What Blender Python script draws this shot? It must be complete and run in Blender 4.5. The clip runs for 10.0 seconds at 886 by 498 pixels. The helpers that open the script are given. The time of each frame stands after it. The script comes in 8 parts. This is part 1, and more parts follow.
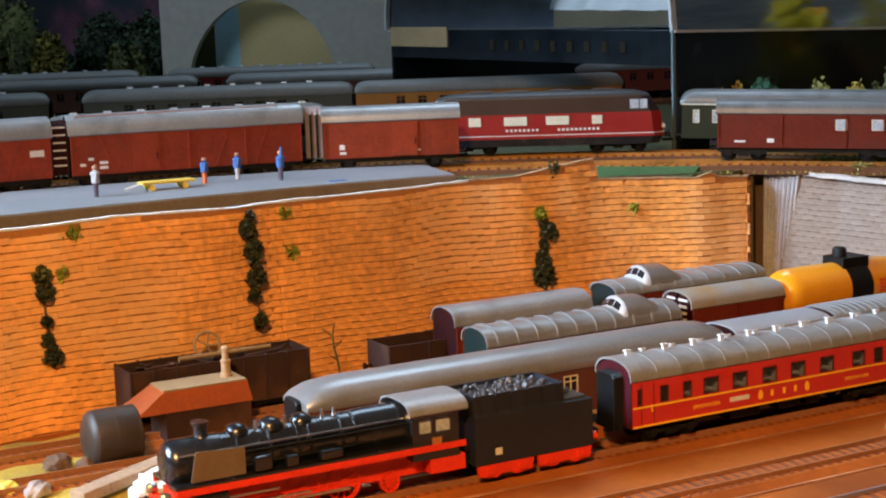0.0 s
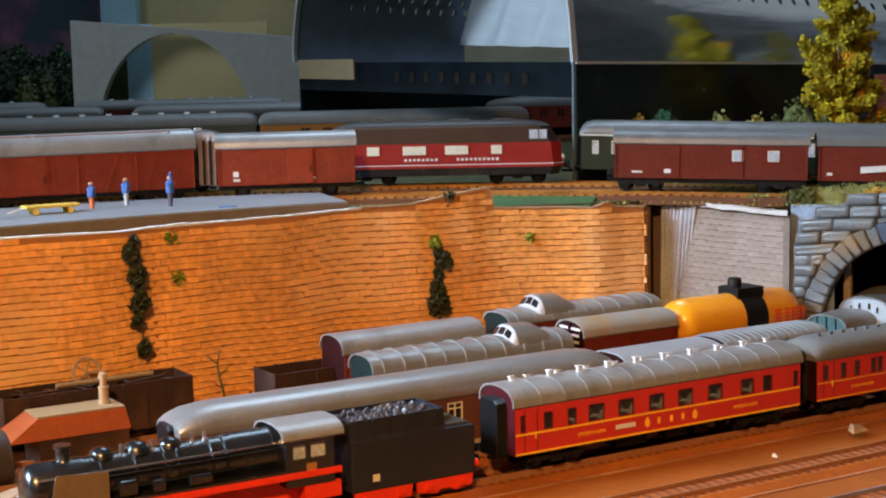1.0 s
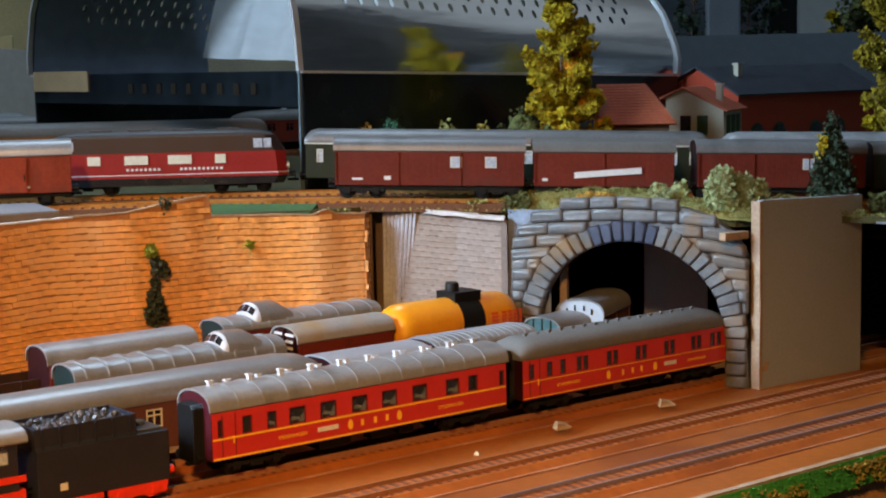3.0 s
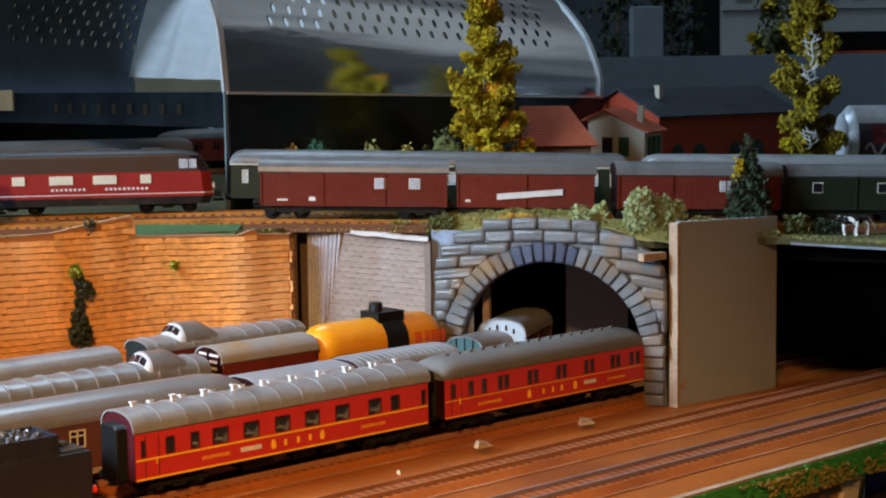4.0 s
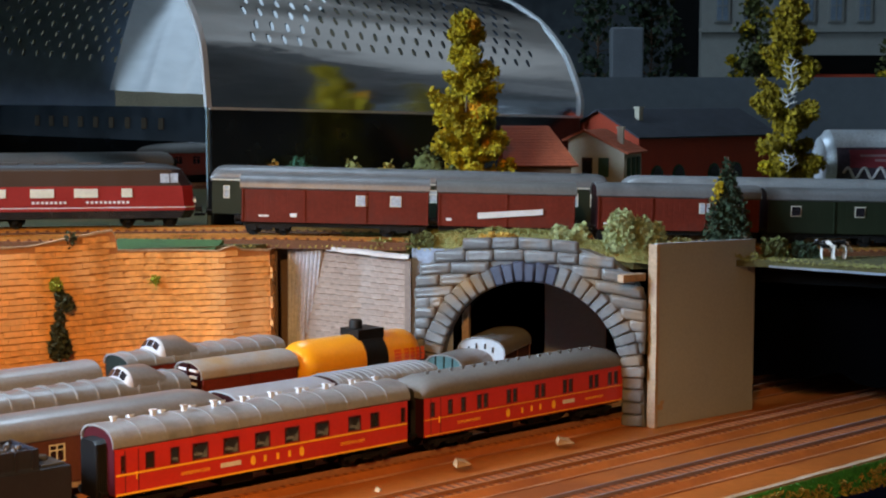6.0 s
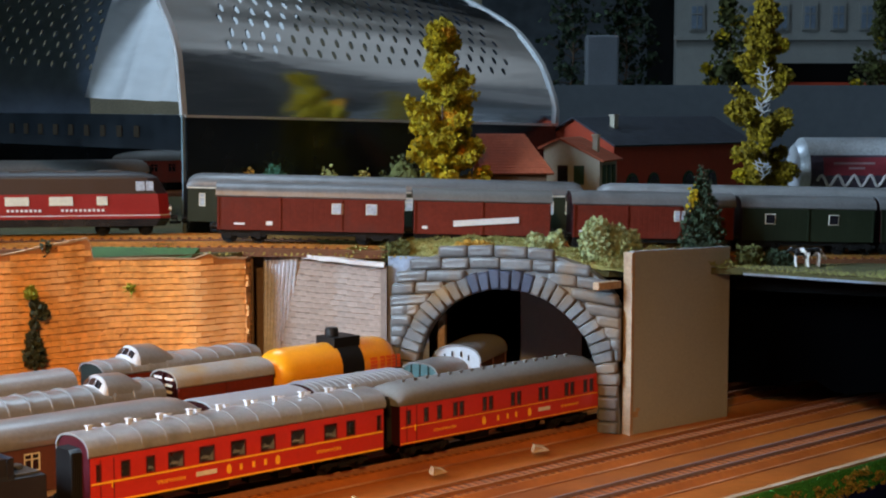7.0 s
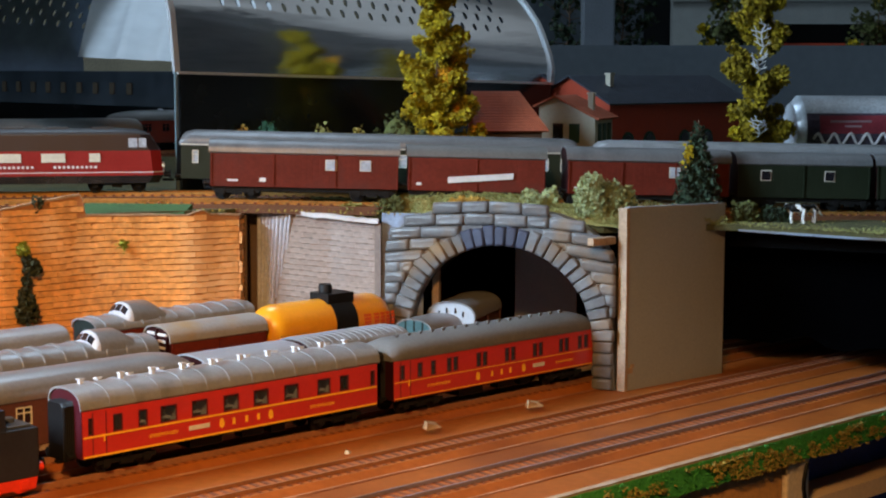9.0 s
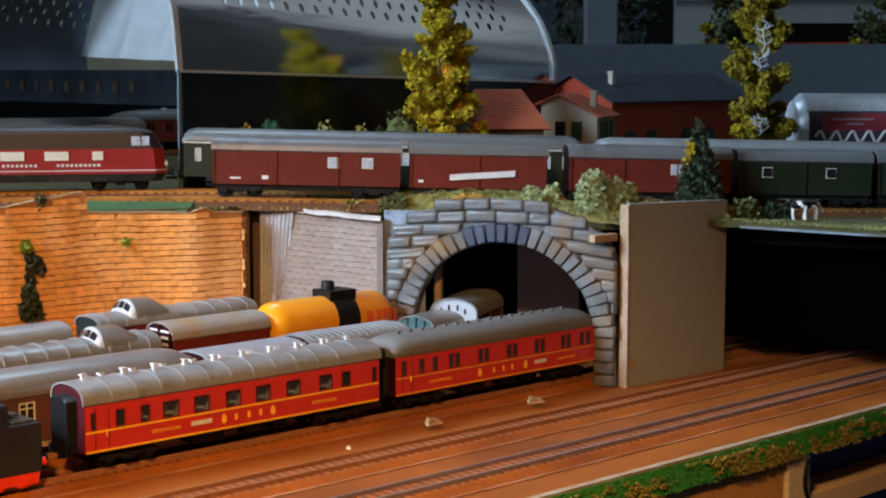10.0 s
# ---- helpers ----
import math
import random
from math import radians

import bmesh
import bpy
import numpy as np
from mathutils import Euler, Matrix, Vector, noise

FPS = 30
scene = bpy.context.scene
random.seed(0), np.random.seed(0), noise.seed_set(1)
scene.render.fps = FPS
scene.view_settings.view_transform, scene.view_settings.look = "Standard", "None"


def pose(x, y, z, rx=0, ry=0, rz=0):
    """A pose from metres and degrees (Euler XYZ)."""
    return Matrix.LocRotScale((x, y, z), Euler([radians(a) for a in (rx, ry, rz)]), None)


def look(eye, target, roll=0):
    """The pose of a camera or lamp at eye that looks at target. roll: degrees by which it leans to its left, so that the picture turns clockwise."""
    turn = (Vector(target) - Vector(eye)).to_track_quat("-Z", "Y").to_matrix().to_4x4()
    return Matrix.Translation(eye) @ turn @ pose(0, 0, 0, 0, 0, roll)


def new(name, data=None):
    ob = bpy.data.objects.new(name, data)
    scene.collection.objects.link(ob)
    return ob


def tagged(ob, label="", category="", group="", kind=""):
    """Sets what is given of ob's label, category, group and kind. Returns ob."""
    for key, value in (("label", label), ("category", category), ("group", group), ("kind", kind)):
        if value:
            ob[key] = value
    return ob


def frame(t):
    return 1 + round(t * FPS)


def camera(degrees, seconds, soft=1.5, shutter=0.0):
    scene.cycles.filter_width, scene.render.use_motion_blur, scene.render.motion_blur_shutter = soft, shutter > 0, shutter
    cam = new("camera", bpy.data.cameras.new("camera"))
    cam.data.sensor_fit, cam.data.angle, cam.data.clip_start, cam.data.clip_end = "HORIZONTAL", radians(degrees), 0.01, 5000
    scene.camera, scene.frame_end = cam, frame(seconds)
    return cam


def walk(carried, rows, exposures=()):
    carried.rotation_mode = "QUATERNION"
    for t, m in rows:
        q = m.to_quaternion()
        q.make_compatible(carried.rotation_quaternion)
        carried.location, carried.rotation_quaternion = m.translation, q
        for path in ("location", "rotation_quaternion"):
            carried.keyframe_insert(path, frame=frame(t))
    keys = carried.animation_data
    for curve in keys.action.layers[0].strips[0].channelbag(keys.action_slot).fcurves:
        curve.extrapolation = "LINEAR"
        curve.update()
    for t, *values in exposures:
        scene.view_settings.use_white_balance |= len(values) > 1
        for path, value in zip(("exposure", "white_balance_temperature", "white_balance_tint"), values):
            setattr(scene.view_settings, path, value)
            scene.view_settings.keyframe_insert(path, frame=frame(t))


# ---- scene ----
# ================= camera =================
cam = camera(31.3, 10.0, soft=2.1)
PATH = [
    (0, (-0.078, -0.015, 0.259), (-0.572, 1.897, -0.053), -1.9),
    (0.5, (-0.064, -0.005, 0.251), (-0.53, 1.921, -0.017), -1.5),
    (1, (-0.054, 0.005, 0.243), (-0.466, 1.945, -0.013), -1.2),
    (1.5, (-0.044, 0.01, 0.238), (-0.408, 1.959, -0.02), -1.3),
    (2, (-0.032, 0.011, 0.235), (-0.34, 1.973, -0.001), -1.3),
    (2.5, (-0.018, 0.012, 0.232), (-0.253, 1.985, 0.002), -1.1),
    (3, (-0.003, 0.013, 0.23), (-0.154, 1.994, -0.002), -1.1),
    (4.5, (0.003, -0.005, 0.238), (-0.045, 1.985, 0.038), -0.5),
    (5, (0.001, -0.005, 0.239), (-0.04, 1.986, 0.047), -0.2),
    (5.5, (-0.001, -0.004, 0.237), (-0.043, 1.986, 0.04), -0.0),
    (7, (-0.001, -0.006, 0.238), (-0.002, 1.986, 0.053), 0.1),
    (7.5, (0.001, -0.006, 0.237), (0.004, 1.985, 0.048), 0.1),
    (8, (0.004, -0.005, 0.235), (0.003, 1.985, 0.036), -0.2),
    (8.5, (0.002, -0.003, 0.231), (0.001, 1.985, 0.014), -0.1),
    (9, (0.001, -0.002, 0.23), (0.004, 1.985, 0.003), 0.1),
    (9.5, (0.001, -0.003, 0.231), (-0.001, 1.985, 0.013), -0.0),
    (10, (0.003, -0.005, 0.227), (0.0, 1.982, 0.002), -0.0),
]
walk(cam, [(t, look(e, g, r)) for t, e, g, r in PATH])

# ================= light =================
world = bpy.data.worlds.new("room_air")
scene.world = world
world.use_nodes = True
world.node_tree.nodes["Background"].inputs[0].default_value = (0.55, 0.72, 1.0, 1)
world.node_tree.nodes["Background"].inputs[1].default_value = 0.012
scene.view_settings.exposure = -0.08


def lamp(name, kind, m, power, colour, size=0.3, size_y=None, spread=None):
    d = bpy.data.lights.new(name, kind)
    d.energy, d.color = power, colour
    if kind == "AREA":
        d.shape, d.size, d.size_y = "RECTANGLE", size, size_y or size
        if spread:
            d.spread = radians(spread)
    else:
        d.shadow_soft_size = size
    if kind == "SPOT":
        d.spot_size, d.spot_blend = radians(spread), 0.95
    ob = new(name, d)
    ob.matrix_world = m
    return ob


# unseen left window's daylight, warm bulb over the yard, then three added fill lamps
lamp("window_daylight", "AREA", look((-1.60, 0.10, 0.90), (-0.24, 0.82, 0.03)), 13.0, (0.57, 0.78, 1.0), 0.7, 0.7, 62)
# added cool fill that lifts the arch board and backdrops
lamp("far_left_fill", "AREA", look((-2.10, 1.25, 0.95), (-0.80, 2.25, 0.15)), 1.3, (0.72, 0.86, 1.0), 0.6, 0.6, 60)
lamp("shaded_bulb", "SPOT", look((-0.20, -0.24, 0.86), (-0.27, 0.57, 0.0)), 88, (1.0, 0.53, 0.18), 0.05, spread=63)
# added unseen fill over the hall for roofs and the white sheet
lamp("cool_overhead_fill", "AREA", look((-0.48, 2.05, 1.62), (-0.32, 1.95, 0.0)), 8.0, (0.56, 0.77, 1.0), 0.7, 0.7, 130)
# added lamp that brightens the ceiling mirrored in the tin
lamp("ceiling_bounce_fill", "AREA", look((1.60, 1.90, 0.45), (1.62, 1.95, 1.7)), 6.5, (0.78, 0.89, 1.0), 0.5, 0.5, 165)

# ================= small tools =================
HEAD = math.atan2(0.683, 0.731)
U = Vector((0.731, 0.683, 0))
N = Vector((-0.683, 0.731, 0))
DEG_HEAD = math.degrees(HEAD)
GAUGE = 0.0165


def spot(s, w, z=0.0):
    """A pose on the lower board: s along the tracks, w across them."""
    p = U * s + N * w
    return pose(p.x, p.y, z, 0, 0, DEG_HEAD)


def thing(name, label, category, m, group="", kind=""):
    ob = new(name)
    ob.empty_display_size = 0.01
    ob.matrix_basis = m
    return tagged(ob, label, category, group, kind)


def finish(me, material, smooth):
    me.materials.append(material)
    if smooth:
        me.polygons.foreach_set("use_smooth", [True] * len(me.polygons))
        me.set_sharp_from_angle(angle=radians(smooth))
    return me


def mesh_of(name, bm, material, smooth=0):
    bmesh.ops.recalc_face_normals(bm, faces=bm.faces)
    me = bpy.data.meshes.new(name)
    bm.to_mesh(me)
    bm.free()
    return finish(me, material, smooth)


def part(name, bm, material, parent, label="", smooth=0):
    ob = new(name, mesh_of(name, bm, material, smooth))
    ob.parent = parent
    return tagged(ob, label)


def whole(name, bm, material, label, category, m=None, group="", kind="", smooth=0):
    ob = new(name, mesh_of(name, bm, material, smooth))
    if m:
        ob.matrix_basis = m
    return tagged(ob, label, category, group, kind)


def piece(name, me, parent, m):
    ob = new(name, me)
    ob.parent = parent
    ob.matrix_basis = m
    return ob


def bx(bm, x0, y0, z0, x1, y1, z1):
    v = [bm.verts.new((x, y, z)) for x in (x0, x1) for y in (y0, y1) for z in (z0, z1)]
    for f in ((0, 1, 3, 2), (4, 6, 7, 5), (0, 4, 5, 1), (2, 3, 7, 6), (0, 2, 6, 4), (1, 5, 7, 3)):
        bm.faces.new([v[i] for i in f])
    return v


def soft_box(bm, x0, y0, z0, x1, y1, z1, r):
    v = bx(bm, x0, y0, z0, x1, y1, z1)
    edges = {e for q in v for e in q.link_edges}
    bmesh.ops.bevel(bm, geom=list(edges), offset=r, segments=2, affect="EDGES", profile=0.6)


def loft(bm, rings, cap=True, closed=True):
    vs = [[bm.verts.new(p) for p in ring] for ring in rings]
    n = len(rings[0])
    for a, b in zip(vs, vs[1:]):
        for i in range(n if closed else n - 1):
            j = (i + 1) % n
            bm.faces.new((a[i], a[j], b[j], b[i]))
    if cap:
        bm.faces.new(vs[0])
        bm.faces.new(list(reversed(vs[-1])))
    return vs


def tube(bm, p0, p1, r0, r1=None, seg=12, cap=True):
    p0, p1 = Vector(p0), Vector(p1)
    q = (p1 - p0).to_track_quat("Z", "Y")
    r1 = r0 if r1 is None else r1
    rings = [[p + q @ Vector((r * math.cos(a), r * math.sin(a), 0)) for a in [math.tau * i / seg for i in range(seg)]]
             for p, r in ((p0, r0), (p1, r1))]
    loft(bm, rings, cap)


def turned(bm, axis0, axis1, shape, seg=20):
    """A body of revolution; shape: (share along the axis, radius)."""
    a, b = Vector(axis0), Vector(axis1)
    q = (b - a).to_track_quat("Z", "Y")
    loft(bm, [[a + (b - a) * k + q @ Vector((r * math.cos(t), r * math.sin(t), 0))
               for t in [math.tau * i / seg for i in range(seg)]] for k, r in shape])


def strip(bm, pts, x0, x1):
    """A profile of (y, z) points drawn out along x."""
    loft(bm, [[(x0, y, z) for y, z in pts], [(x1, y, z) for y, z in pts]])


# ================= materials =================
def mat(name, col, rough=0.6, metal=0.0, var=0.18, scale=55.0, fine=420.0, bump=0.25, dist=0.0004, rnd=0.0, dirt=None, dirt_at=0.6, coat=0.0, spec=0.5, stretch=None):
    """Paint, metal or plaster: two scales of variation, fine relief; rnd: spread from piece to piece; dirt: a second colour in patches."""
    m = bpy.data.materials.new(name)
    m.use_nodes = True
    t = m.node_tree
    b = t.nodes["Principled BSDF"]
    b.inputs["Metallic"].default_value, b.inputs["Specular IOR Level"].default_value = metal, spec
    b.inputs["Coat Weight"].default_value = coat
    co = t.nodes.new("ShaderNodeTexCoord")
    big, small = t.nodes.new("ShaderNodeTexNoise"), t.nodes.new("ShaderNodeTexNoise")
    big.inputs["Scale"].default_value, small.inputs["Scale"].default_value = scale, fine
    big.inputs["Detail"].default_value, small.inputs["Detail"].default_value = 4, 3
    where = co.outputs["Object"]
    if stretch:
        mp = t.nodes.new("ShaderNodeMapping")
        mp.inputs["Scale"].default_value = stretch
        t.links.new(where, mp.inputs["Vector"])
        where = mp.outputs["Vector"]
    for q in (big, small):
        t.links.new(where, q.inputs["Vector"])
    mix = t.nodes.new("ShaderNodeMath")
    mix.operation = "ADD"
    t.links.new(big.outputs["Fac"], mix.inputs[0])
    t.links.new(small.outputs["Fac"], mix.inputs[1])
    ramp = t.nodes.new("ShaderNodeMapRange")
    ramp.inputs["From Min"].default_value, ramp.inputs["From Max"].default_value = 0.65, 1.35
    ramp.inputs["To Min"].default_value, ramp.inputs["To Max"].default_value = 1 - var, 1 + var
    t.links.new(mix.outputs[0], ramp.inputs["Value"])
    hsv = t.nodes.new("ShaderNodeHueSaturation")
    hsv.inputs["Color"].default_value = (*col, 1)
    t.links.new(ramp.outputs["Result"], hsv.inputs["Value"])
    out = hsv.outputs["Color"]
    if dirt:
        n3 = t.nodes.new("ShaderNodeTexNoise")
        n3.inputs["Scale"].default_value, n3.inputs["Detail"].default_value = scale * 0.6, 5
        t.links.new(co.outputs["Object"], n3.inputs["Vector"])
        r3 = t.nodes.new("ShaderNodeMapRange")
        r3.inputs["From Min"].default_value, r3.inputs["From Max"].default_value = dirt_at - 0.08, dirt_at + 0.1
        t.links.new(n3.outputs["Fac"], r3.inputs["Value"])
        mx = t.nodes.new("ShaderNodeMix")
        mx.data_type = "RGBA"
        t.links.new(r3.outputs["Result"], mx.inputs["Factor"])
        t.links.new(out, mx.inputs["A"])
        mx.inputs["B"].default_value = (*dirt, 1)
        out = mx.outputs["Result"]
    if rnd:
        info = t.nodes.new("ShaderNodeObjectInfo")
        r2 = t.nodes.new("ShaderNodeMapRange")
        r2.inputs["To Min"].default_value, r2.inputs["To Max"].default_value = 1 - rnd, 1 + rnd
        geo = t.nodes.new("ShaderNodeNewGeometry")
        add = t.nodes.new("ShaderNodeMath")
        add.operation = "ADD"
        t.links.new(info.outputs["Random"], add.inputs[0])
        t.links.new(geo.outputs["Random Per Island"], add.inputs[1])
        fr = t.nodes.new("ShaderNodeMath")
        fr.operation = "FRACT"
        t.links.new(add.outputs[0], fr.inputs[0])
        t.links.new(fr.outputs[0], r2.inputs["Value"])
        h2 = t.nodes.new("ShaderNodeHueSaturation")
        t.links.new(out, h2.inputs["Color"])
        t.links.new(r2.outputs["Result"], h2.inputs["Value"])
        out = h2.outputs["Color"]
    t.links.new(out, b.inputs["Base Color"])
    rr = t.nodes.new("ShaderNodeMapRange")
    rr.inputs["To Min"].default_value, rr.inputs["To Max"].default_value = max(rough - 0.1, 0.02), min(rough + 0.12, 1)
    t.links.new(big.outputs["Fac"], rr.inputs["Value"])
    t.links.new(rr.outputs["Result"], b.inputs["Roughness"])
    if bump:
        bp = t.nodes.new("ShaderNodeBump")
        bp.inputs["Strength"].default_value, bp.inputs["Distance"].default_value = bump, dist
        t.links.new(small.outputs["Fac"], bp.inputs["Height"])
        t.links.new(bp.outputs["Normal"], b.inputs["Normal"])
    return m


def glow(name, col, strength):
    m = bpy.data.materials.new(name)
    m.use_nodes = True
    b = m.node_tree.nodes["Principled BSDF"]
    b.inputs["Base Color"].default_value = (*col, 1)
    b.inputs["Emission Color"].default_value = (*col, 1)
    b.inputs["Emission Strength"].default_value = strength
    return m


def sheer(name, col):
    """A milky sheet that lets light through."""
    m = bpy.data.materials.new(name)
    m.use_nodes = True
    t = m.node_tree
    d, tr, mx = t.nodes.new("ShaderNodeBsdfDiffuse"), t.nodes.new("ShaderNodeBsdfTranslucent"), t.nodes.new("ShaderNodeMixShader")
    n = t.nodes.new("ShaderNodeTexNoise")
    n.inputs["Scale"].default_value = 9
    r = t.nodes.new("ShaderNodeMapRange")
    r.inputs["To Min"].default_value, r.inputs["To Max"].default_value = 0.85, 1.1
    h = t.nodes.new("ShaderNodeHueSaturation")
    h.inputs["Color"].default_value = (*col, 1)
    t.links.new(n.outputs["Fac"], r.inputs["Value"])
    t.links.new(r.outputs["Result"], h.inputs["Value"])
    for q in (d, tr):
        t.links.new(h.outputs["Color"], q.inputs["Color"])
    mx.inputs["Fac"].default_value = 0.85
    t.links.new(d.outputs[0], mx.inputs[1])
    t.links.new(tr.outputs[0], mx.inputs[2])
    t.links.new(mx.outputs[0], t.nodes["Material Output"].inputs["Surface"])
    return m


def glass(name, col, rough=0.05, alpha=0.25):
    m = bpy.data.materials.new(name)
    m.use_nodes = True
    b = m.node_tree.nodes["Principled BSDF"]
    b.inputs["Base Color"].default_value = (*col, 1)
    b.inputs["Roughness"].default_value = rough
    b.inputs["Alpha"].default_value = alpha
    return m


vent_mat = mat("bright_vent_metal", (0.80, 0.86, 0.93), 0.25, 0.35, var=0.08, bump=0)
coach_red = mat("coach_red_lacquer", (0.56, 0.026, 0.017), 0.32, var=0.10, bump=0.05, coat=0.3)
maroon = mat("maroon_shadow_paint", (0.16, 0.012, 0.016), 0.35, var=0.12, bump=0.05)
gold = mat("gold_line", (0.95, 0.52, 0.03), 0.4, var=0.1, bump=0)
roof_grey = mat("silver_grey_roof", (0.27, 0.278, 0.285), 0.34, 0.25, var=0.14, dirt=(0.16, 0.16, 0.155), dirt_at=0.58, bump=0.1)
# seats and tables tinted pale blue for the daylight streaks behind the panes
seat_pale = mat("glint_tinted_upholstery", (0.50, 0.57, 0.70), 0.5, var=0.15, bump=0)
van_roof = mat("dull_grey_van_roof", (0.165, 0.168, 0.172), 0.42, 0.25, var=0.16, dirt=(0.10, 0.10, 0.10), dirt_at=0.58, bump=0.1)
roof_pale = mat("pale_blue_grey_roof", (0.27, 0.29, 0.32), 0.40, var=0.08, bump=0.05)
roof_tan = mat("tan_worn_roof", (0.27, 0.255, 0.235), 0.5, var=0.14, dirt=(0.30, 0.20, 0.09), dirt_at=0.52, bump=0.1)
roof_dark = mat("dark_grey_roof", (0.130, 0.130, 0.125), 0.55, var=0.16, bump=0.15)
roof_mid = mat("mid_grey_roof", (0.115, 0.114, 0.108), 0.55, var=0.18, bump=0.15)
lookout_white = mat("greyed_white_paint", (0.46, 0.47, 0.49), 0.5, var=0.12)
roof_silver = mat("polished_silver_roof", (0.30, 0.305, 0.31), 0.32, 0.5, var=0.12, bump=0.05)
van_red = mat("freight_red_brown", (0.135, 0.020, 0.011), 0.55, var=0.2, dirt=(0.105, 0.026, 0.018), dirt_at=0.62, bump=0.15, rnd=0.12, spec=0.2)
# brighter copy of the freight red: the lamp's warmth on the left vans
van_lamplit = mat("lamplit_freight_red", (0.24, 0.034, 0.013), 0.5, var=0.2, dirt=(0.16, 0.030, 0.016), dirt_at=0.62, bump=0.15, rnd=0.12, spec=0.25)
van_brown = mat("dark_freight_brown", (0.10, 0.035, 0.024), 0.55, var=0.2, bump=0.15)
coach_green = mat("bottle_green_paint", (0.015, 0.021, 0.011), 0.38, var=0.14, bump=0.05)
olive = mat("olive_grey_paint", (0.045, 0.045, 0.032), 0.5, var=0.15, bump=0.08)
teal = mat("teal_paint", (0.007, 0.019, 0.0185), 0.5, var=0.15, spec=0.25)
black = mat("black_running_gear", (0.006, 0.006, 0.006), 0.55, var=0.3, bump=0.2, spec=0.25)
rubber = mat("black_rubber", (0.0035, 0.0035, 0.004), 0.5, var=0.3, bump=0.1, spec=0.3)
satin_black = mat("satin_black_enamel", (0.010, 0.011, 0.014), 0.24, var=0.3, bump=0.05, spec=0.8, coat=0.2)
loco_red = mat("signal_red_frame", (0.75, 0.035, 0.010), 0.42, var=0.14, bump=0.05)
tender_black = mat("dull_black_paint", (0.016, 0.018, 0.028), 0.42, var=0.25, bump=0.1, spec=0.4)
steel = mat("bright_steel", (0.62, 0.62, 0.62), 0.28, 1.0, var=0.15, bump=0.05)
roadbed_dark = mat("dark_brown_roadbed", (0.13, 0.050, 0.020), 0.6, var=0.3, scale=30)
# tan colour paints the brown reflection on the near black deflector
deflector_tan = mat("tan_reflection_plate", (0.15, 0.105, 0.065), 0.35, var=0.15)
brass = mat("brassy_rail", (0.78, 0.42, 0.13), 0.3, 0.8, var=0.25, scale=30, bump=0.1)
rail_mat = mat("browned_rail", (0.40, 0.19, 0.09), 0.4, 0.4, var=0.2, scale=20, bump=0.1)
rail_grey = mat("grey_rail", (0.30, 0.26, 0.30), 0.4, 0.4, var=0.2, scale=20, bump=0.1)
edge_highlight = mat("pinkish_highlight_edge", (0.42, 0.20, 0.11), 0.55, var=0.35, scale=26, dirt=(0.28, 0.09, 0.025), dirt_at=0.5)
sleeper_mat = mat("dark_sleeper", (0.17, 0.050, 0.016), 0.6, var=0.25, rnd=0.2)
board_mat = mat("brown_painted_board", (0.35, 0.098, 0.016), 0.42, var=0.2, scale=14, fine=160, bump=0.3, dirt=(0.22, 0.058, 0.012), dirt_at=0.56, spec=0.22)
brick_mat = mat("orange_brick_sheet", (0.81, 0.37, 0.105), 0.45, var=0.34, scale=17, fine=200, bump=0.35, rnd=0.06, dirt=(0.80, 0.46, 0.21), dirt_at=0.57)
mortar_mat = mat("brown_joint", (0.42, 0.165, 0.050), 0.8, var=0.2, scale=20)
pale_brick = mat("pale_grey_brick_sheet", (0.31, 0.26, 0.232), 0.45, var=0.28, scale=18, fine=260, rnd=0.10, dirt=(0.33, 0.26, 0.22), dirt_at=0.55)
pale_joint = mat("grey_joint", (0.22, 0.185, 0.165), 0.8)
white_edge = mat("torn_white_edge", (0.72, 0.72, 0.72), 0.8, var=0.15)
crumb_tan = mat("tan_plaster_crumb", (0.40, 0.27, 0.15), 0.7, var=0.25)
torn_paper = mat("torn_white_paper", (0.42, 0.26, 0.14), 0.8, var=0.3)
stone_mat = mat("blue_grey_cast_stone", (0.125, 0.131, 0.135), 0.40, var=0.25, scale=45, fine=300, bump=0.5, rnd=0.16, dirt=(0.20, 0.13, 0.065), dirt_at=0.58)
slate_mat = mat("dark_blue_cast_stone", (0.05, 0.062, 0.10), 0.42, var=0.2, scale=45, bump=0.4, rnd=0.2)
blue_paint = mat("pale_blue_plaster", (0.22, 0.28, 0.38), 0.6, var=0.3, scale=30, dirt=(0.13, 0.10, 0.08), dirt_at=0.52)
card_mat = mat("grey_brown_cardboard", (0.33, 0.36, 0.38), 0.7, var=0.08, scale=12, fine=500, bump=0.15)
wood_edge = mat("raw_wood_edge", (0.36, 0.25, 0.16), 0.7, var=0.3, scale=40, dirt=(0.46, 0.37, 0.29), dirt_at=0.57)
deal = mat("yellow_deal", (0.62, 0.30, 0.085), 0.6, var=0.25, scale=18)
bank_mat = mat("pale_olive_turf", (0.26, 0.265, 0.09), 0.85, var=0.35, scale=60, fine=600, bump=0.8, dist=0.001, dirt=(0.30, 0.22, 0.06), dirt_at=0.6)
soil_mat = mat("olive_scatter_ground", (0.075, 0.072, 0.022), 0.85, var=0.35, scale=40, fine=500, bump=0.8, dist=0.001, dirt=(0.11, 0.08, 0.03), dirt_at=0.6)
felt_green = mat("green_felt", (0.045, 0.115, 0.035), 0.85, var=0.25, scale=40)
turf_mat = mat("lichen_turf", (0.26, 0.265, 0.085), 0.85, var=0.25, rnd=0.14)
turf_dark = mat("dark_turf", (0.050, 0.30, 0.06), 0.85, var=0.25, rnd=0.2)
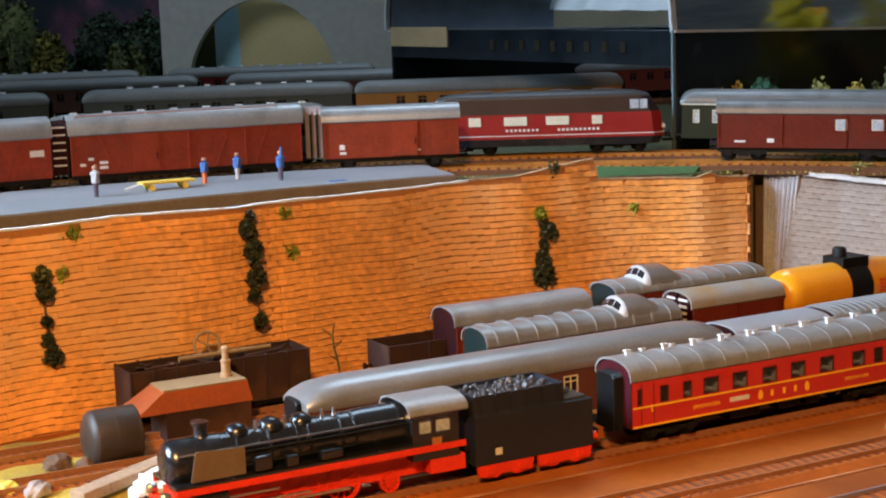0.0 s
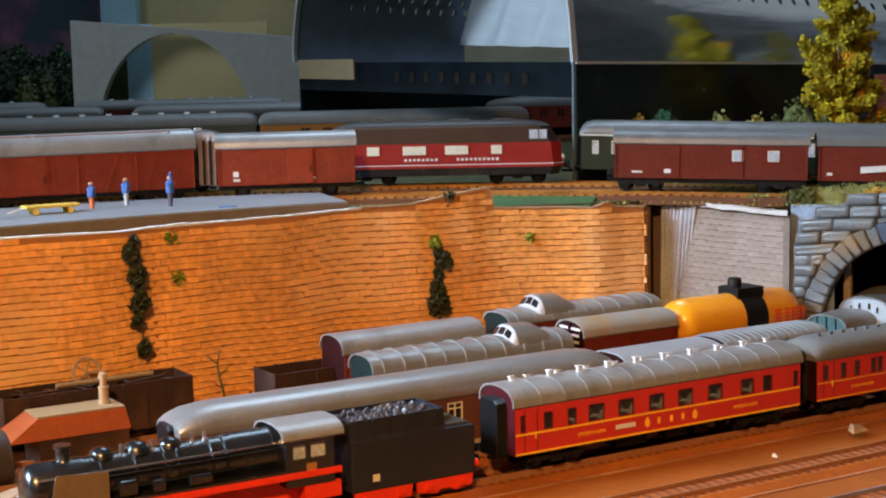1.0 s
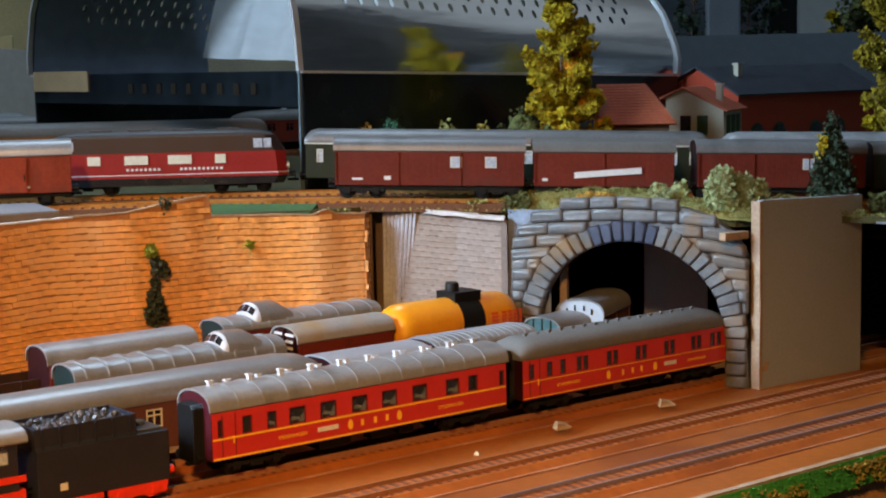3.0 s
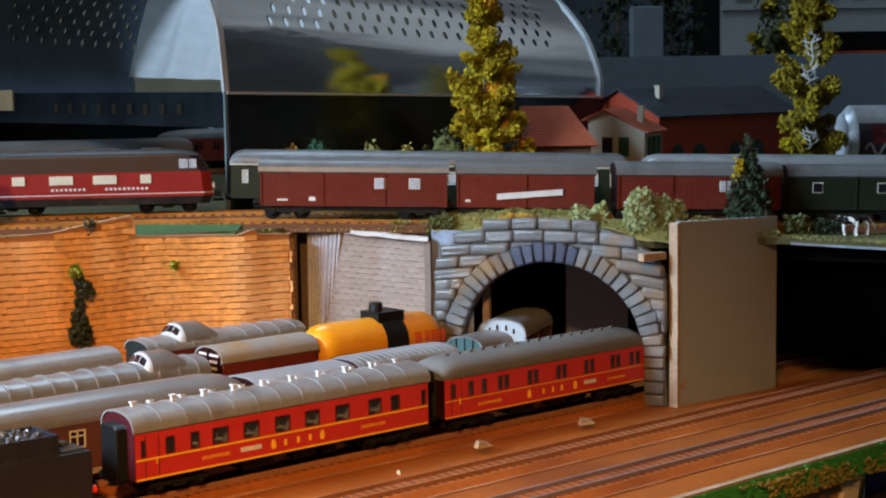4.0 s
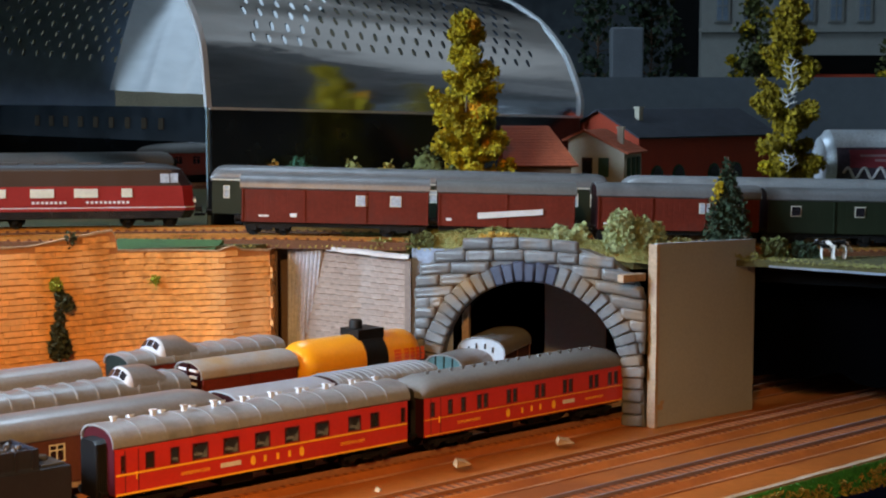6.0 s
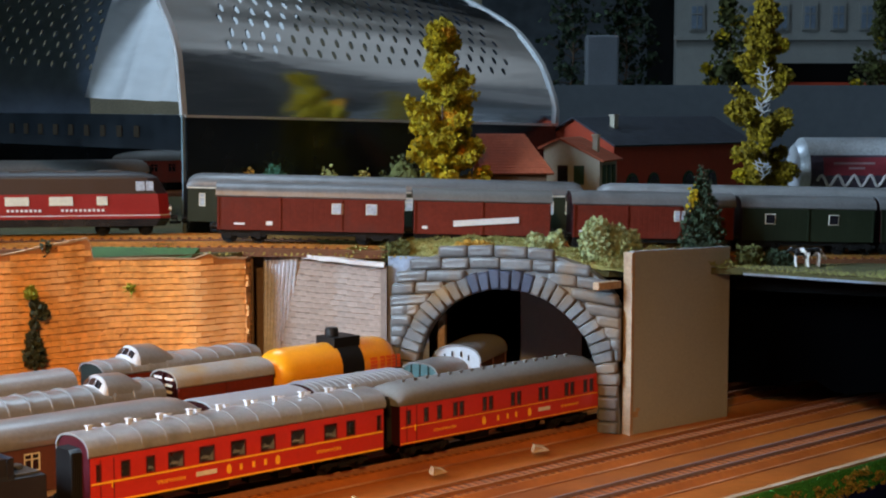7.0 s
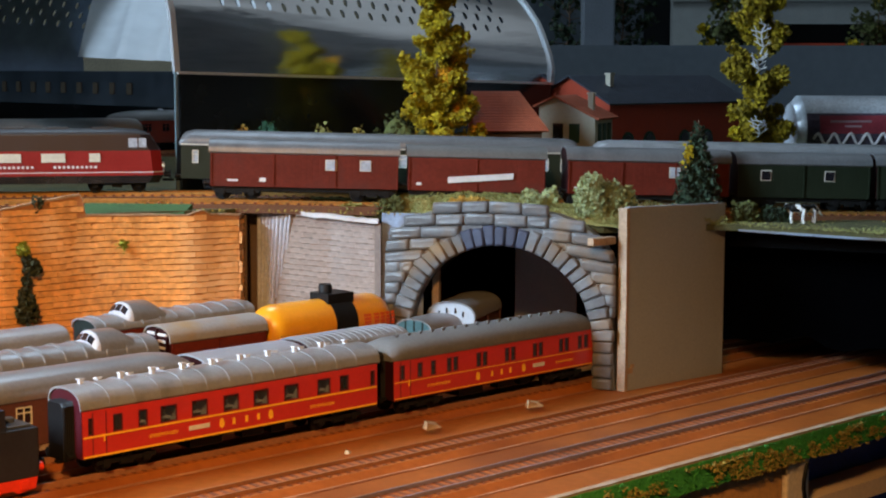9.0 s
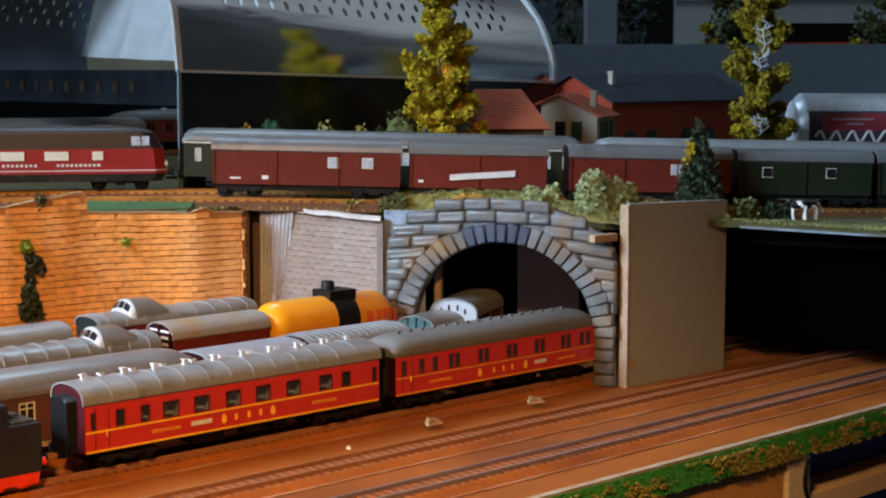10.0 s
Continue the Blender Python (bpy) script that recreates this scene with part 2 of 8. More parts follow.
turf_dry = mat("dry_turf", (0.34, 0.28, 0.065), 0.85, var=0.3, rnd=0.35)
lichen = mat("pale_green_lichen", (0.31, 0.36, 0.17), 0.8, var=0.3, rnd=0.28)
lichen_straw = mat("pale_straw", (0.46, 0.36, 0.17), 0.8, var=0.25, rnd=0.25)
lichen_ochre = mat("ochre_lichen", (0.50, 0.32, 0.06), 0.8, var=0.3, rnd=0.35)
leaf_gold = mat("yellow_green_foliage", (0.46, 0.34, 0.006), 0.75, var=0.3, rnd=0.45)
leaf_olive = mat("olive_gold_foliage", (0.29, 0.205, 0.004), 0.8, var=0.3, rnd=0.45)
leaf_dim = mat("dull_yellow_foliage", (0.11, 0.095, 0.008), 0.8, var=0.3, rnd=0.45)
leaf_orange = mat("orange_foliage", (0.78, 0.38, 0.012), 0.75, var=0.25, rnd=0.35)
leaf_dark = mat("dark_olive_foliage", (0.075, 0.085, 0.02), 0.8, var=0.3, rnd=0.45)
ivy_mat = mat("dark_ivy", (0.035, 0.042, 0.015), 0.7, var=0.3, rnd=0.4)
fir_mat = mat("fir_green", (0.022, 0.042, 0.018), 0.8, var=0.3, rnd=0.45)
moss_green = mat("blue_green_moss", (0.030, 0.115, 0.070), 0.85, var=0.3, rnd=0.35)
moss_mat = mat("bright_moss", (0.26, 0.30, 0.03), 0.85, var=0.3, rnd=0.3)
bark_dark = mat("brown_bark", (0.12, 0.07, 0.04), 0.8, var=0.2)
tin = mat("perforated_tin", (0.70, 0.72, 0.74), 0.12, 1.0, var=0.14, scale=9, fine=34, bump=0.5, dist=0.003, stretch=(0.22, 1, 1))
rim_steel = mat("polished_rim", (0.72, 0.74, 0.76), 0.3, 0.5, var=0.05, bump=0)
plinth_mat = mat("dark_smoked_plinth", (0.008, 0.011, 0.014), 0.16, var=0.5, scale=14, fine=60, bump=0.1, spec=0.45)
glass_edge = mat("pale_glass_edge", (0.12, 0.17, 0.19), 0.3, var=0.1, bump=0)
dim_gold = mat("dim_gold_print", (0.018, 0.014, 0.009), 0.8, spec=0.1)
tank_orange = mat("orange_tank_lacquer", (0.82, 0.33, 0.008), 0.34, var=0.06, bump=0.03, coat=0.4)
tank_red = mat("faded_red_print", (0.72, 0.10, 0.01), 0.35, var=0.2)
white_print = mat("white_print", (0.70, 0.68, 0.66), 0.5, var=0.12, bump=0)
cream = mat("cream_frame", (0.66, 0.62, 0.50), 0.5, var=0.1, bump=0)
pane_dark = mat("dark_pane", (0.018, 0.016, 0.020), 0.12, var=0.3, bump=0, spec=0.7)
# mottled grey paints the reflections into the pane
pane_grey = mat("grey_reflection_paint", (0.035, 0.045, 0.065), 0.10, var=0.7, scale=90, bump=0)
coach_glass = glass("coach_window_glass", (0.05, 0.055, 0.065), 0.06, 0.28)
# coach ends darker than the red sides: shade mixed into the paint
coach_wine = mat("shaded_wine_end_paint", (0.055, 0.006, 0.011), 0.45, var=0.12, spec=0.25, bump=0.05)
# pale opaque colour in place of bright reflected light on glass
pane_sky = mat("pale_reflection_paint", (0.42, 0.45, 0.50), 0.15, var=0.35, scale=120, bump=0)
pane_lit = glow("lit_pane", (1.0, 0.62, 0.22), 1.6)
house_cream = mat("cream_plaster", (0.50, 0.46, 0.36), 0.8, var=0.08)
tile_red = mat("red_roof_tile", (0.40, 0.090, 0.036), 0.65, var=0.15, rnd=0.06)
brick_red = mat("red_engine_shed_wall", (0.44, 0.050, 0.016), 0.7, var=0.14)
slate_roof = mat("blue_black_slate", (0.028, 0.033, 0.045), 0.6, var=0.2, rnd=0.2)
shutter_green = mat("green_shutter", (0.015, 0.06, 0.03), 0.6)
platform_mat = mat("pale_platform_slab", (0.225, 0.24, 0.265), 0.6, var=0.12, scale=25, dirt=(0.26, 0.26, 0.27), dirt_at=0.6)
platform_edge = mat("brown_platform_edge", (0.17, 0.13, 0.10), 0.7)
yellow_mat = mat("yellow_cart_paint", (0.75, 0.55, 0.09), 0.5)
rust_mat = mat("rust_brown_gondola", (0.028, 0.010, 0.006), 0.7, var=0.3, dirt=(0.075, 0.030, 0.014), dirt_at=0.58)
coal_mat = mat("glinting_coal", (0.060, 0.066, 0.080), 0.34, var=0.3, fine=900, bump=0.3)
# van ends far darker than their sides, the shade put into the colour
end_maroon = mat("shaded_maroon_end_paint", (0.022, 0.0035, 0.0045), 0.55, var=0.15, bump=0.05, spec=0.15)
coach_ochre = mat("dull_ochre_coach_paint", (0.26, 0.10, 0.015), 0.5, var=0.15)
beige_shelf = mat("beige_shelf_board", (0.80, 0.58, 0.36), 0.6, var=0.12, scale=8)
rust_orange = mat("orange_rust", (0.31, 0.058, 0.005), 0.65, var=0.2)
arch_grey = mat("grey_arch_board", (0.36, 0.35, 0.32), 0.7, var=0.12, scale=6, fine=90)
grey_board = mat("grey_back_board", (0.080, 0.095, 0.112), 0.7, var=0.12, scale=6, fine=90)
dark_wall = mat("dark_blue_room_wall", (0.035, 0.045, 0.055), 0.8, var=0.25, scale=2.5, fine=30)
# unseen wall, mottled pale to give the tin streaks to mirror
side_wall_mat = mat("pale_grey_side_wall", (0.34, 0.36, 0.38), 0.85, var=0.9, scale=2.4, fine=7)
tan_panel = mat("tan_card", (0.30, 0.21, 0.11), 0.7)
ceiling_mat = mat("off_white_ceiling", (0.74, 0.74, 0.73), 0.85, var=0.12, scale=2.0, fine=12)
floor_mat = mat("dark_room_floor", (0.05, 0.04, 0.035), 0.6, var=0.25, scale=3)
# near-black: shade under the deck and in the tunnel put into the colour
void_mat = mat("void_shade_black", (0.005, 0.005, 0.005), 0.95, var=0.2, spec=0.05)
facade_mat = mat("cream_card_facade", (0.30, 0.32, 0.31), 0.75, var=0.1)
backdrop_pale = mat("pale_tan_backdrop", (0.27, 0.24, 0.17), 0.8, var=0.4, scale=8)
inner_tin = mat("inner_shade_tin", (0.24, 0.32, 0.44), 0.45, 0.3, var=0.2, scale=9, fine=60, bump=0.2, dist=0.002)
backdrop_ochre = mat("ochre_painted_backdrop", (0.56, 0.45, 0.22), 0.8, var=0.2, scale=5, dirt=(0.40, 0.36, 0.20), dirt_at=0.58)
backdrop_blue = mat("blue_painted_backdrop", (0.34, 0.54, 0.64), 0.8, var=0.3, scale=6)
backdrop_plum = mat("plum_painted_backdrop", (0.36, 0.14, 0.24), 0.8, var=0.7, scale=16, dirt=(0.07, 0.10, 0.14), dirt_at=0.5)
can_pink = mat("pale_pink_print", (0.45, 0.28, 0.30), 0.5)
can_script = mat("off_white_script", (0.72, 0.68, 0.68), 0.5, var=0.1)
can_mat = mat("printed_silver_can", (0.62, 0.67, 0.72), 0.35, 0.4, var=0.3, scale=30, bump=0)
can_dark = mat("dark_can_print", (0.085, 0.065, 0.095), 0.35, var=0.5, scale=40, bump=0)
can_red = mat("wine_red_can_print", (0.30, 0.045, 0.060), 0.35, var=0.3, scale=40, bump=0)
skin_grey = mat("painted_figure_grey", (0.40, 0.40, 0.42), 0.6)
fig_blue = mat("painted_figure_blue", (0.05, 0.13, 0.38), 0.6, var=0.3, scale=200)
fig_orange = mat("painted_figure_orange", (0.55, 0.13, 0.04), 0.6, var=0.3, scale=200)
cow_mat = mat("white_cow_paint", (0.75, 0.74, 0.72), 0.6, var=0.08, scale=190)
navy_mat = mat("navy_cloth", (0.045, 0.095, 0.40), 0.8, var=0.3)


# ================= room =================
def room():
    x0, x1, y0, y1, z0, z1 = -2.6, 2.6, -1.9, 3.9, -0.8, 1.7
    for name, c in (("wall_west", (x0 - .08, y0, z0, x0, y1, z1)), ("wall_east", (x1, y0, z0, x1 + .08, y1, z1)),
                    ("wall_north", (x0, y1, z0, x1, y1 + .08, z1)), ("wall_south", (x0, y0 - .08, z0, x1, y0, z1))):
        bm = bmesh.new()
        bx(bm, *c)
        whole(name, bm, side_wall_mat if name == "wall_east" else dark_wall, "painted wall of the hobby room", "wall", kind="structure")
    bm = bmesh.new()
    bx(bm, x0, y0, z0 - .05, x1, y1, z0)
    whole("floor", bm, floor_mat, "dark floor of the hobby room", "floor", kind="structure")
    bm = bmesh.new()
    bx(bm, x0, y0, z1, x1, y1, z1 + .05)
    whole("ceiling", bm, ceiling_mat, "dim ceiling over the layout", "ceiling", kind="structure")


room()


def lerp_table(table, x):
    if x <= table[0][0]:
        return table[0][1]
    for (a, p), (b, q) in zip(table, table[1:]):
        if x <= b:
            return p + (q - p) * (x - a) / (b - a)
    return table[-1][1]


def z_up(x):
    """Height of the upper level's ground: it falls gently to the right."""
    return lerp_table(((-1.2, 0.124), (-0.15, 0.124), (0.3, 0.113), (1.2, 0.108)), x)


# ================= lower board =================
board = thing("layout_board", "brown painted wooden layout board carrying the lower tracks", "table", pose(0, 0, 0), kind="structure")
bm = bmesh.new()
loft(bm, [[tuple(U * s + N * w) [:2] + (z,) for s, w in ((-0.5, 0.565), (1.9, 0.565), (1.9, 2.2), (-0.5, 2.2))] for z in (-0.018, 0.0)])
part("board_top", bm, board_mat, board)
bm = bmesh.new()
bx(bm, 0, -0.0045, -0.0175, 2.4, 0.0, 0.0005)
ob = part("edge_moulding", bm, wood_edge, board, "pale worn edge strip")
ob.matrix_basis = spot(-0.5, 0.5655)


def blades(bm, rnd, place, count, size, up=0.6):
    """Many small bent leaves or tufts; place() gives a point."""
    for _ in range(count):
        p = Vector(place())
        d = Vector((rnd.gauss(0, 1), rnd.gauss(0, 1), rnd.gauss(up, 1))).normalized()
        side = d.orthogonal().normalized()
        side.rotate(Matrix.Rotation(rnd.uniform(0, 6.28), 3, d))
        k = size * rnd.uniform(0.6, 1.4)
        a, b = p - side * k * 0.4, p + side * k * 0.4
        c = p + d * k + side * k * 0.15
        e = p + d * k * 0.6 - side * k * 0.55 + d.cross(side) * k * 0.3
        bm.faces.new([bm.verts.new(q) for q in (a, b, c, e)])


def turf(name, label, material, seed, place, count, size, kind="stuff", category="grass", parent=None):
    bm = bmesh.new()
    blades(bm, random.Random(seed), place, count, size)
    me = bpy.data.meshes.new(name)
    bm.to_mesh(me)
    bm.free()
    me.materials.append(material)
    ob = new(name, me)
    if parent:
        ob.parent = parent
        return tagged(ob, label, kind=kind)
    return tagged(ob, label, category, kind=kind)


rg = random.Random(5)
turf("grass_fringe", "green flocked grass fringe along the board's front edge", turf_dark, 11,
     lambda: U * rg.uniform(0.35, 1.5) + N * (0.5612 + rg.uniform(-0.0012, 0.0015)) + Vector((0, 0, rg.uniform(-0.018, -0.001))), 34000, 0.0012)
bm = bmesh.new()
bx(bm, 0.35, 0.5608, -0.0175, 1.5, 0.5612, -0.001)
whole("grass_backing", bm, turf_dark, "green flock strip glued to the board's edge", "grass", m=spot(0, 0), kind="structure")


def dry_point():
    while True:
        s, z = rg.uniform(0.35, 1.5), rg.uniform(-0.0185, -0.003)
        if noise.noise((s * 24, z * 90, 4)) + 0.6 * noise.noise((s * 110, z * 200, 7)) + (-z - 0.010) * 30 > 0.02:
            return U * s + N * (0.5588 + rg.uniform(-0.001, 0.002)) + Vector((0, 0, z))


turf("dry_grass_fringe", "ochre tufts between the green flock", turf_dry, 12,
     dry_point, 15000, 0.0012)


def understructure():
    frame_ob = thing("trestle", "raw deal trestle under the layout board", "trestle", spot(0, 0), kind="structure")
    bm = bmesh.new()
    bx(bm, 0.3, 0.566, -0.20, 0.827, 0.59, -0.0185)
    part("beam", bm, deal, frame_ob)
    bm = bmesh.new()
    soft_box(bm, 0.829, 0.5635, -0.8, 0.854, 0.597, -0.0185, 0.002)
    part("leg", bm, mat("pale_planed_wood", (0.78, 0.64, 0.48), 0.6, var=0.2, scale=30), frame_ob, "pale planed leg")
    bm = bmesh.new()
    pts = [Vector((0.846 + 0.020 * k / 8 - 0.012 * math.sin(math.pi * k / 8), 0.5600, -0.020 - 0.045 * k / 8)) for k in range(9)]
    for p, q in zip(pts, pts[1:]):
        tube(bm, p, q, 0.0014, seg=8)
    whole("cable", bm, black, "black cable hanging beside the trestle leg", "cable", m=spot(0, 0), smooth=40)
    bm = bmesh.new()
    bx(bm, 0.858, 0.60, -0.8, 2.2, 0.606, -0.0185)
    whole("dark_curtain", bm, navy_mat, "dark navy cloth hanging under the board", "curtain", m=spot(0, 0))
    bm = bmesh.new()
    bx(bm, 0.858, 0.570, -0.062, 1.9, 0.598, -0.050)
    whole("lower_shelf", bm, beige_shelf, "plain beige shelf under the layout", "shelf", m=spot(0, 0))


understructure()


# ================= tracks =================
def straight_track(name, label, s0, s1, w, rail, singles=True, rail_top=0.0078):
    root = thing(name, label, "railway track", spot(0, w), group="lower tracks", kind="structure")
    bm = bmesh.new()
    loft(bm, [[(x, y, z) for y, z in ((-0.019, 0.0003), (-0.0135, 0.0042), (0.0135, 0.0042), (0.019, 0.0003))] for x in (s0, s1)])
    part("roadbed", bm, board_mat, root)
    # added strips that paint a thin highlight on the roadbed's shoulders
    for y in (-0.0190, 0.0190):
        bm = bmesh.new()
        loft(bm, [[(x, y - 0.0011, 0.0002), (x, y - 0.0008, 0.0009), (x, y + 0.0008, 0.0009), (x, y + 0.0011, 0.0002)] for x in (s0, s1)])
        part("roadbed_edge", bm, edge_highlight, root, "pale strip carrying the roadbed edge's highlight")
    for y in (-GAUGE / 2, GAUGE / 2):
        bm = bmesh.new()
        bx(bm, s0, y - 0.0006, 0.0042, s1, y + 0.0006, rail_top)
        part("rail", bm, rail, root)
    bm = bmesh.new()
    bx(bm, -0.0011, -0.0118, 0.0036, 0.0011, 0.0118, 0.0046)
    me = mesh_of("sleeper", bm, sleeper_mat)
    n = int((s1 - s0) / 0.0068)
    if singles:
        for i in range(min(n, 300)):
            piece("sleeper", me, root, pose(s0 + 0.0034 + i * 0.0068, 0, 0))
    else:
        bm = bmesh.new()
        for i in range(n):
            x = s0 + i * 0.0068
            bx(bm, x - 0.0011, -0.0118, 0.0036, x + 0.0011, 0.0118, 0.0049)
        tagged(part("sleepers", bm, sleeper_mat, root), kind="stuff")
    return root


straight_track("track_main", "brown model track under the express train", 0.0, 1.9, 0.7585, rail_mat)
straight_track("track_middle", "empty brown model track on the board", 0.0, 1.9, 0.678, rail_mat, rail_top=0.0066)
straight_track("track_front", "empty model track with greyer rails near the board edge", 0.0, 1.9, 0.611, rail_grey, rail_top=0.0066)
for k, w in enumerate((0.809, 0.882, 0.944)):
    straight_track("siding", "storage siding under parked wagons", 0.05, 1.3, w, rail_mat, False)


def scraps():
    for s, w, tilt in ((0.656, 0.7165, 8), (0.750, 0.7185, -4), (0.58, 0.70, 40)):
        bm = bmesh.new()
        k = 1.0 if s > 0.6 else 0.5
        loft(bm, [[(0, -0.003 * k, 0), (0.014 * k, -0.004 * k, 0), (0.017 * k, 0.002 * k, 0), (0.004 * k, 0.004 * k, 0)],
                  [(0.002 * k, -0.002 * k, 0.004 * k), (0.010 * k, -0.002 * k, 0.002 * k), (0.012 * k, 0.001 * k, 0.003 * k), (0.004 * k, 0.002 * k, 0.005 * k)]])
        whole("plaster_scrap", bm, crumb_tan, "tan crumb of plaster lying between the tracks", "debris", m=spot(s, w, 0.0043) @ pose(0, 0, 0, 0, 0, tilt), group="scraps")


scraps()

# ================= upper deck =================
WALL = [(-0.80, 0.60), (-0.70, 0.695), (-0.62, 0.775), (-0.55, 0.848), (-0.48, 0.925), (-0.41, 1.008), (-0.335, 1.080), (-0.262, 1.132), (-0.20, 1.157), (-0.1600, 1.1745), (-0.1510, 1.1786), (-0.1492, 1.1806), (-0.1500, 1.198)]
EDGE = [(-1.9, -0.45)] + WALL + [(-0.1365, 1.206), (-0.040, 1.190), (0.030, 1.166), (0.127, 1.124), (0.160, 1.150), (0.215, 1.165), (0.30, 1.125), (0.40, 1.08), (0.6, 1.0), (1.3, 0.75)]


def deck():
    xs = np.linspace(-1.9, 1.3, 150)
    ts = np.concatenate([np.linspace(0, 0.12, 9), np.linspace(0.16, 1, 10)])
    verts, faces = [], []
    for x in xs:
        f = lerp_table(EDGE, x) + 0.0075
        for t in ts:
            y = f + (3.4 - f) * t
            verts.append((x, y, z_up(x) + 0.0022 * noise.noise((x * 14, y * 14, 0))))
    n = len(ts)
    top = len(verts)
    verts += [(x, y, z - 0.005) for x, y, z in verts]
    for i in range(len(xs) - 1):
        for j in range(n - 1):
            a = i * n + j
            faces.append((a, a + n, a + n + 1, a + 1))
            faces.append((a + top, a + 1 + top, a + n + 1 + top, a + n + top))
        a = i * n
        faces.append((a, a + top, a + n + top, a + n))
    me = bpy.data.meshes.new("upper_ground")
    me.from_pydata(verts, [], faces)
    me.materials.append(soil_mat)
    tagged(new("upper_ground", me), "olive scatter ground of the raised station level", "ground", kind="structure")


deck()
# added black board in place of the dark space under the deck
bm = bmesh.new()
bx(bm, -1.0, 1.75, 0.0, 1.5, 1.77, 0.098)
whole("wall_under_deck", bm, void_mat, "black board standing in for the darkness under the deck", "wall", kind="structure")
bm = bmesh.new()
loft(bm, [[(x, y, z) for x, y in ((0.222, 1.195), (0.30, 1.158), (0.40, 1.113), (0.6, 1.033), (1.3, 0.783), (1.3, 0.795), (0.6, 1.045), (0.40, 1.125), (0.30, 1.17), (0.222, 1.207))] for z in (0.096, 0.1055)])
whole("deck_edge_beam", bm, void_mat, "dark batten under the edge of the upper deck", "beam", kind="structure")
# added black sheet; its ragged foot draws the edge of the deck's shadow
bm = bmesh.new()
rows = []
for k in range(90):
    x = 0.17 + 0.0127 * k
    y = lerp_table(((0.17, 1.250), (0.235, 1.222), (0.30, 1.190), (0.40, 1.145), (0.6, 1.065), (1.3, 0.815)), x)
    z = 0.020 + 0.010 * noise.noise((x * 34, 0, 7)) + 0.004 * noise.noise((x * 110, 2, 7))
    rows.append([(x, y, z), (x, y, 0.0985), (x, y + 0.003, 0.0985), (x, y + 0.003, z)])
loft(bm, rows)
whole("deck_shade_sheet", bm, mat("black_deck_shade", (0.0008, 0.0008, 0.001), 1.0, var=0.2, bump=0, spec=0.0), "black sheet standing in for the shade under the deck", "cloth", kind="structure")
bm = bmesh.new()
bx(bm, 0.062, 1.275, 0.0, 0.112, 1.285, 0.108)
whole("tunnel_post", bm, card_mat, "brown board standing inside the tunnel", "board", kind="structure")


# tracks of the upper level: smooth lines through a few points
def smooth_line(pts, z_off, step=0.004):
    out = []
    p = [Vector((*q, 0)) for q in pts]
    p = [p[0] * 2 - p[1]] + p + [p[-1] * 2 - p[-2]]
    for a, b, c, d in zip(p, p[1:], p[2:], p[3:]):
        n = max(int((c - b).length / step), 2)
        for i in range(n):
            t = i / n
            q = 0.5 * ((2 * b) + (c - a) * t + (2 * a - 5 * b + 4 * c - d) * t * t + (3 * b - a - 3 * c + d) * t ** 3)
            q.z = z_up(q.x) + z_off
            out.append(q)
    return out


def offset_line(line, by):
    out = []
    for i, p in enumerate(line):
        d = line[min(i + 1, len(line) - 1)] - line[max(i - 1, 0)]
        k = Vector((-d.y, d.x, 0)).normalized() * by
        out.append(p + k)
    return out


def ribbon(bm, line, y0, y1, z0, z1):
    rings = []
    for i, p in enumerate(line):
        d = line[min(i + 1, len(line) - 1)] - line[max(i - 1, 0)]
        k = Vector((-d.y, d.x, 0)).normalized()
        rings.append([p + k * y + Vector((0, 0, z)) for y, z in ((y0, z0), (y0, z1), (y1, z1), (y1, z0))])
    loft(bm, rings)


NEAR = smooth_line([(-1.0, 0.70), (-0.86, 0.83), (-0.74, 0.938), (-0.61, 1.048), (-0.467, 1.142), (-0.33, 1.187), (-0.2, 1.203), (-0.05, 1.212), (0.1, 1.220), (0.25, 1.232), (0.45, 1.238), (0.8, 1.22), (1.2, 1.16)], 0)
SECOND = smooth_line([(-1.05, 0.78), (-0.89, 0.92), (-0.74, 1.04), (-0.58, 1.16), (-0.43, 1.236), (-0.3, 1.270), (-0.15, 1.280), (0.05, 1.283), (0.3, 1.295), (0.6, 1.295), (1.2, 1.23)], 0)
THIRD = smooth_line([(-1.35, 1.10), (-1.1, 1.30), (-0.9, 1.42), (-0.7, 1.50), (-0.45, 1.56), (-0.28, 1.62)], 0)
FOURTH = smooth_line([(-1.6, 1.35), (-1.3, 1.56), (-1.0, 1.70), (-0.7, 1.78), (-0.4, 1.88), (-0.2, 2.0)], 0)
FIFTH = smooth_line([(-1.4, 1.75), (-1.1, 1.90), (-0.8, 1.98), (-0.5, 2.08), (-0.3, 2.18)], 0)


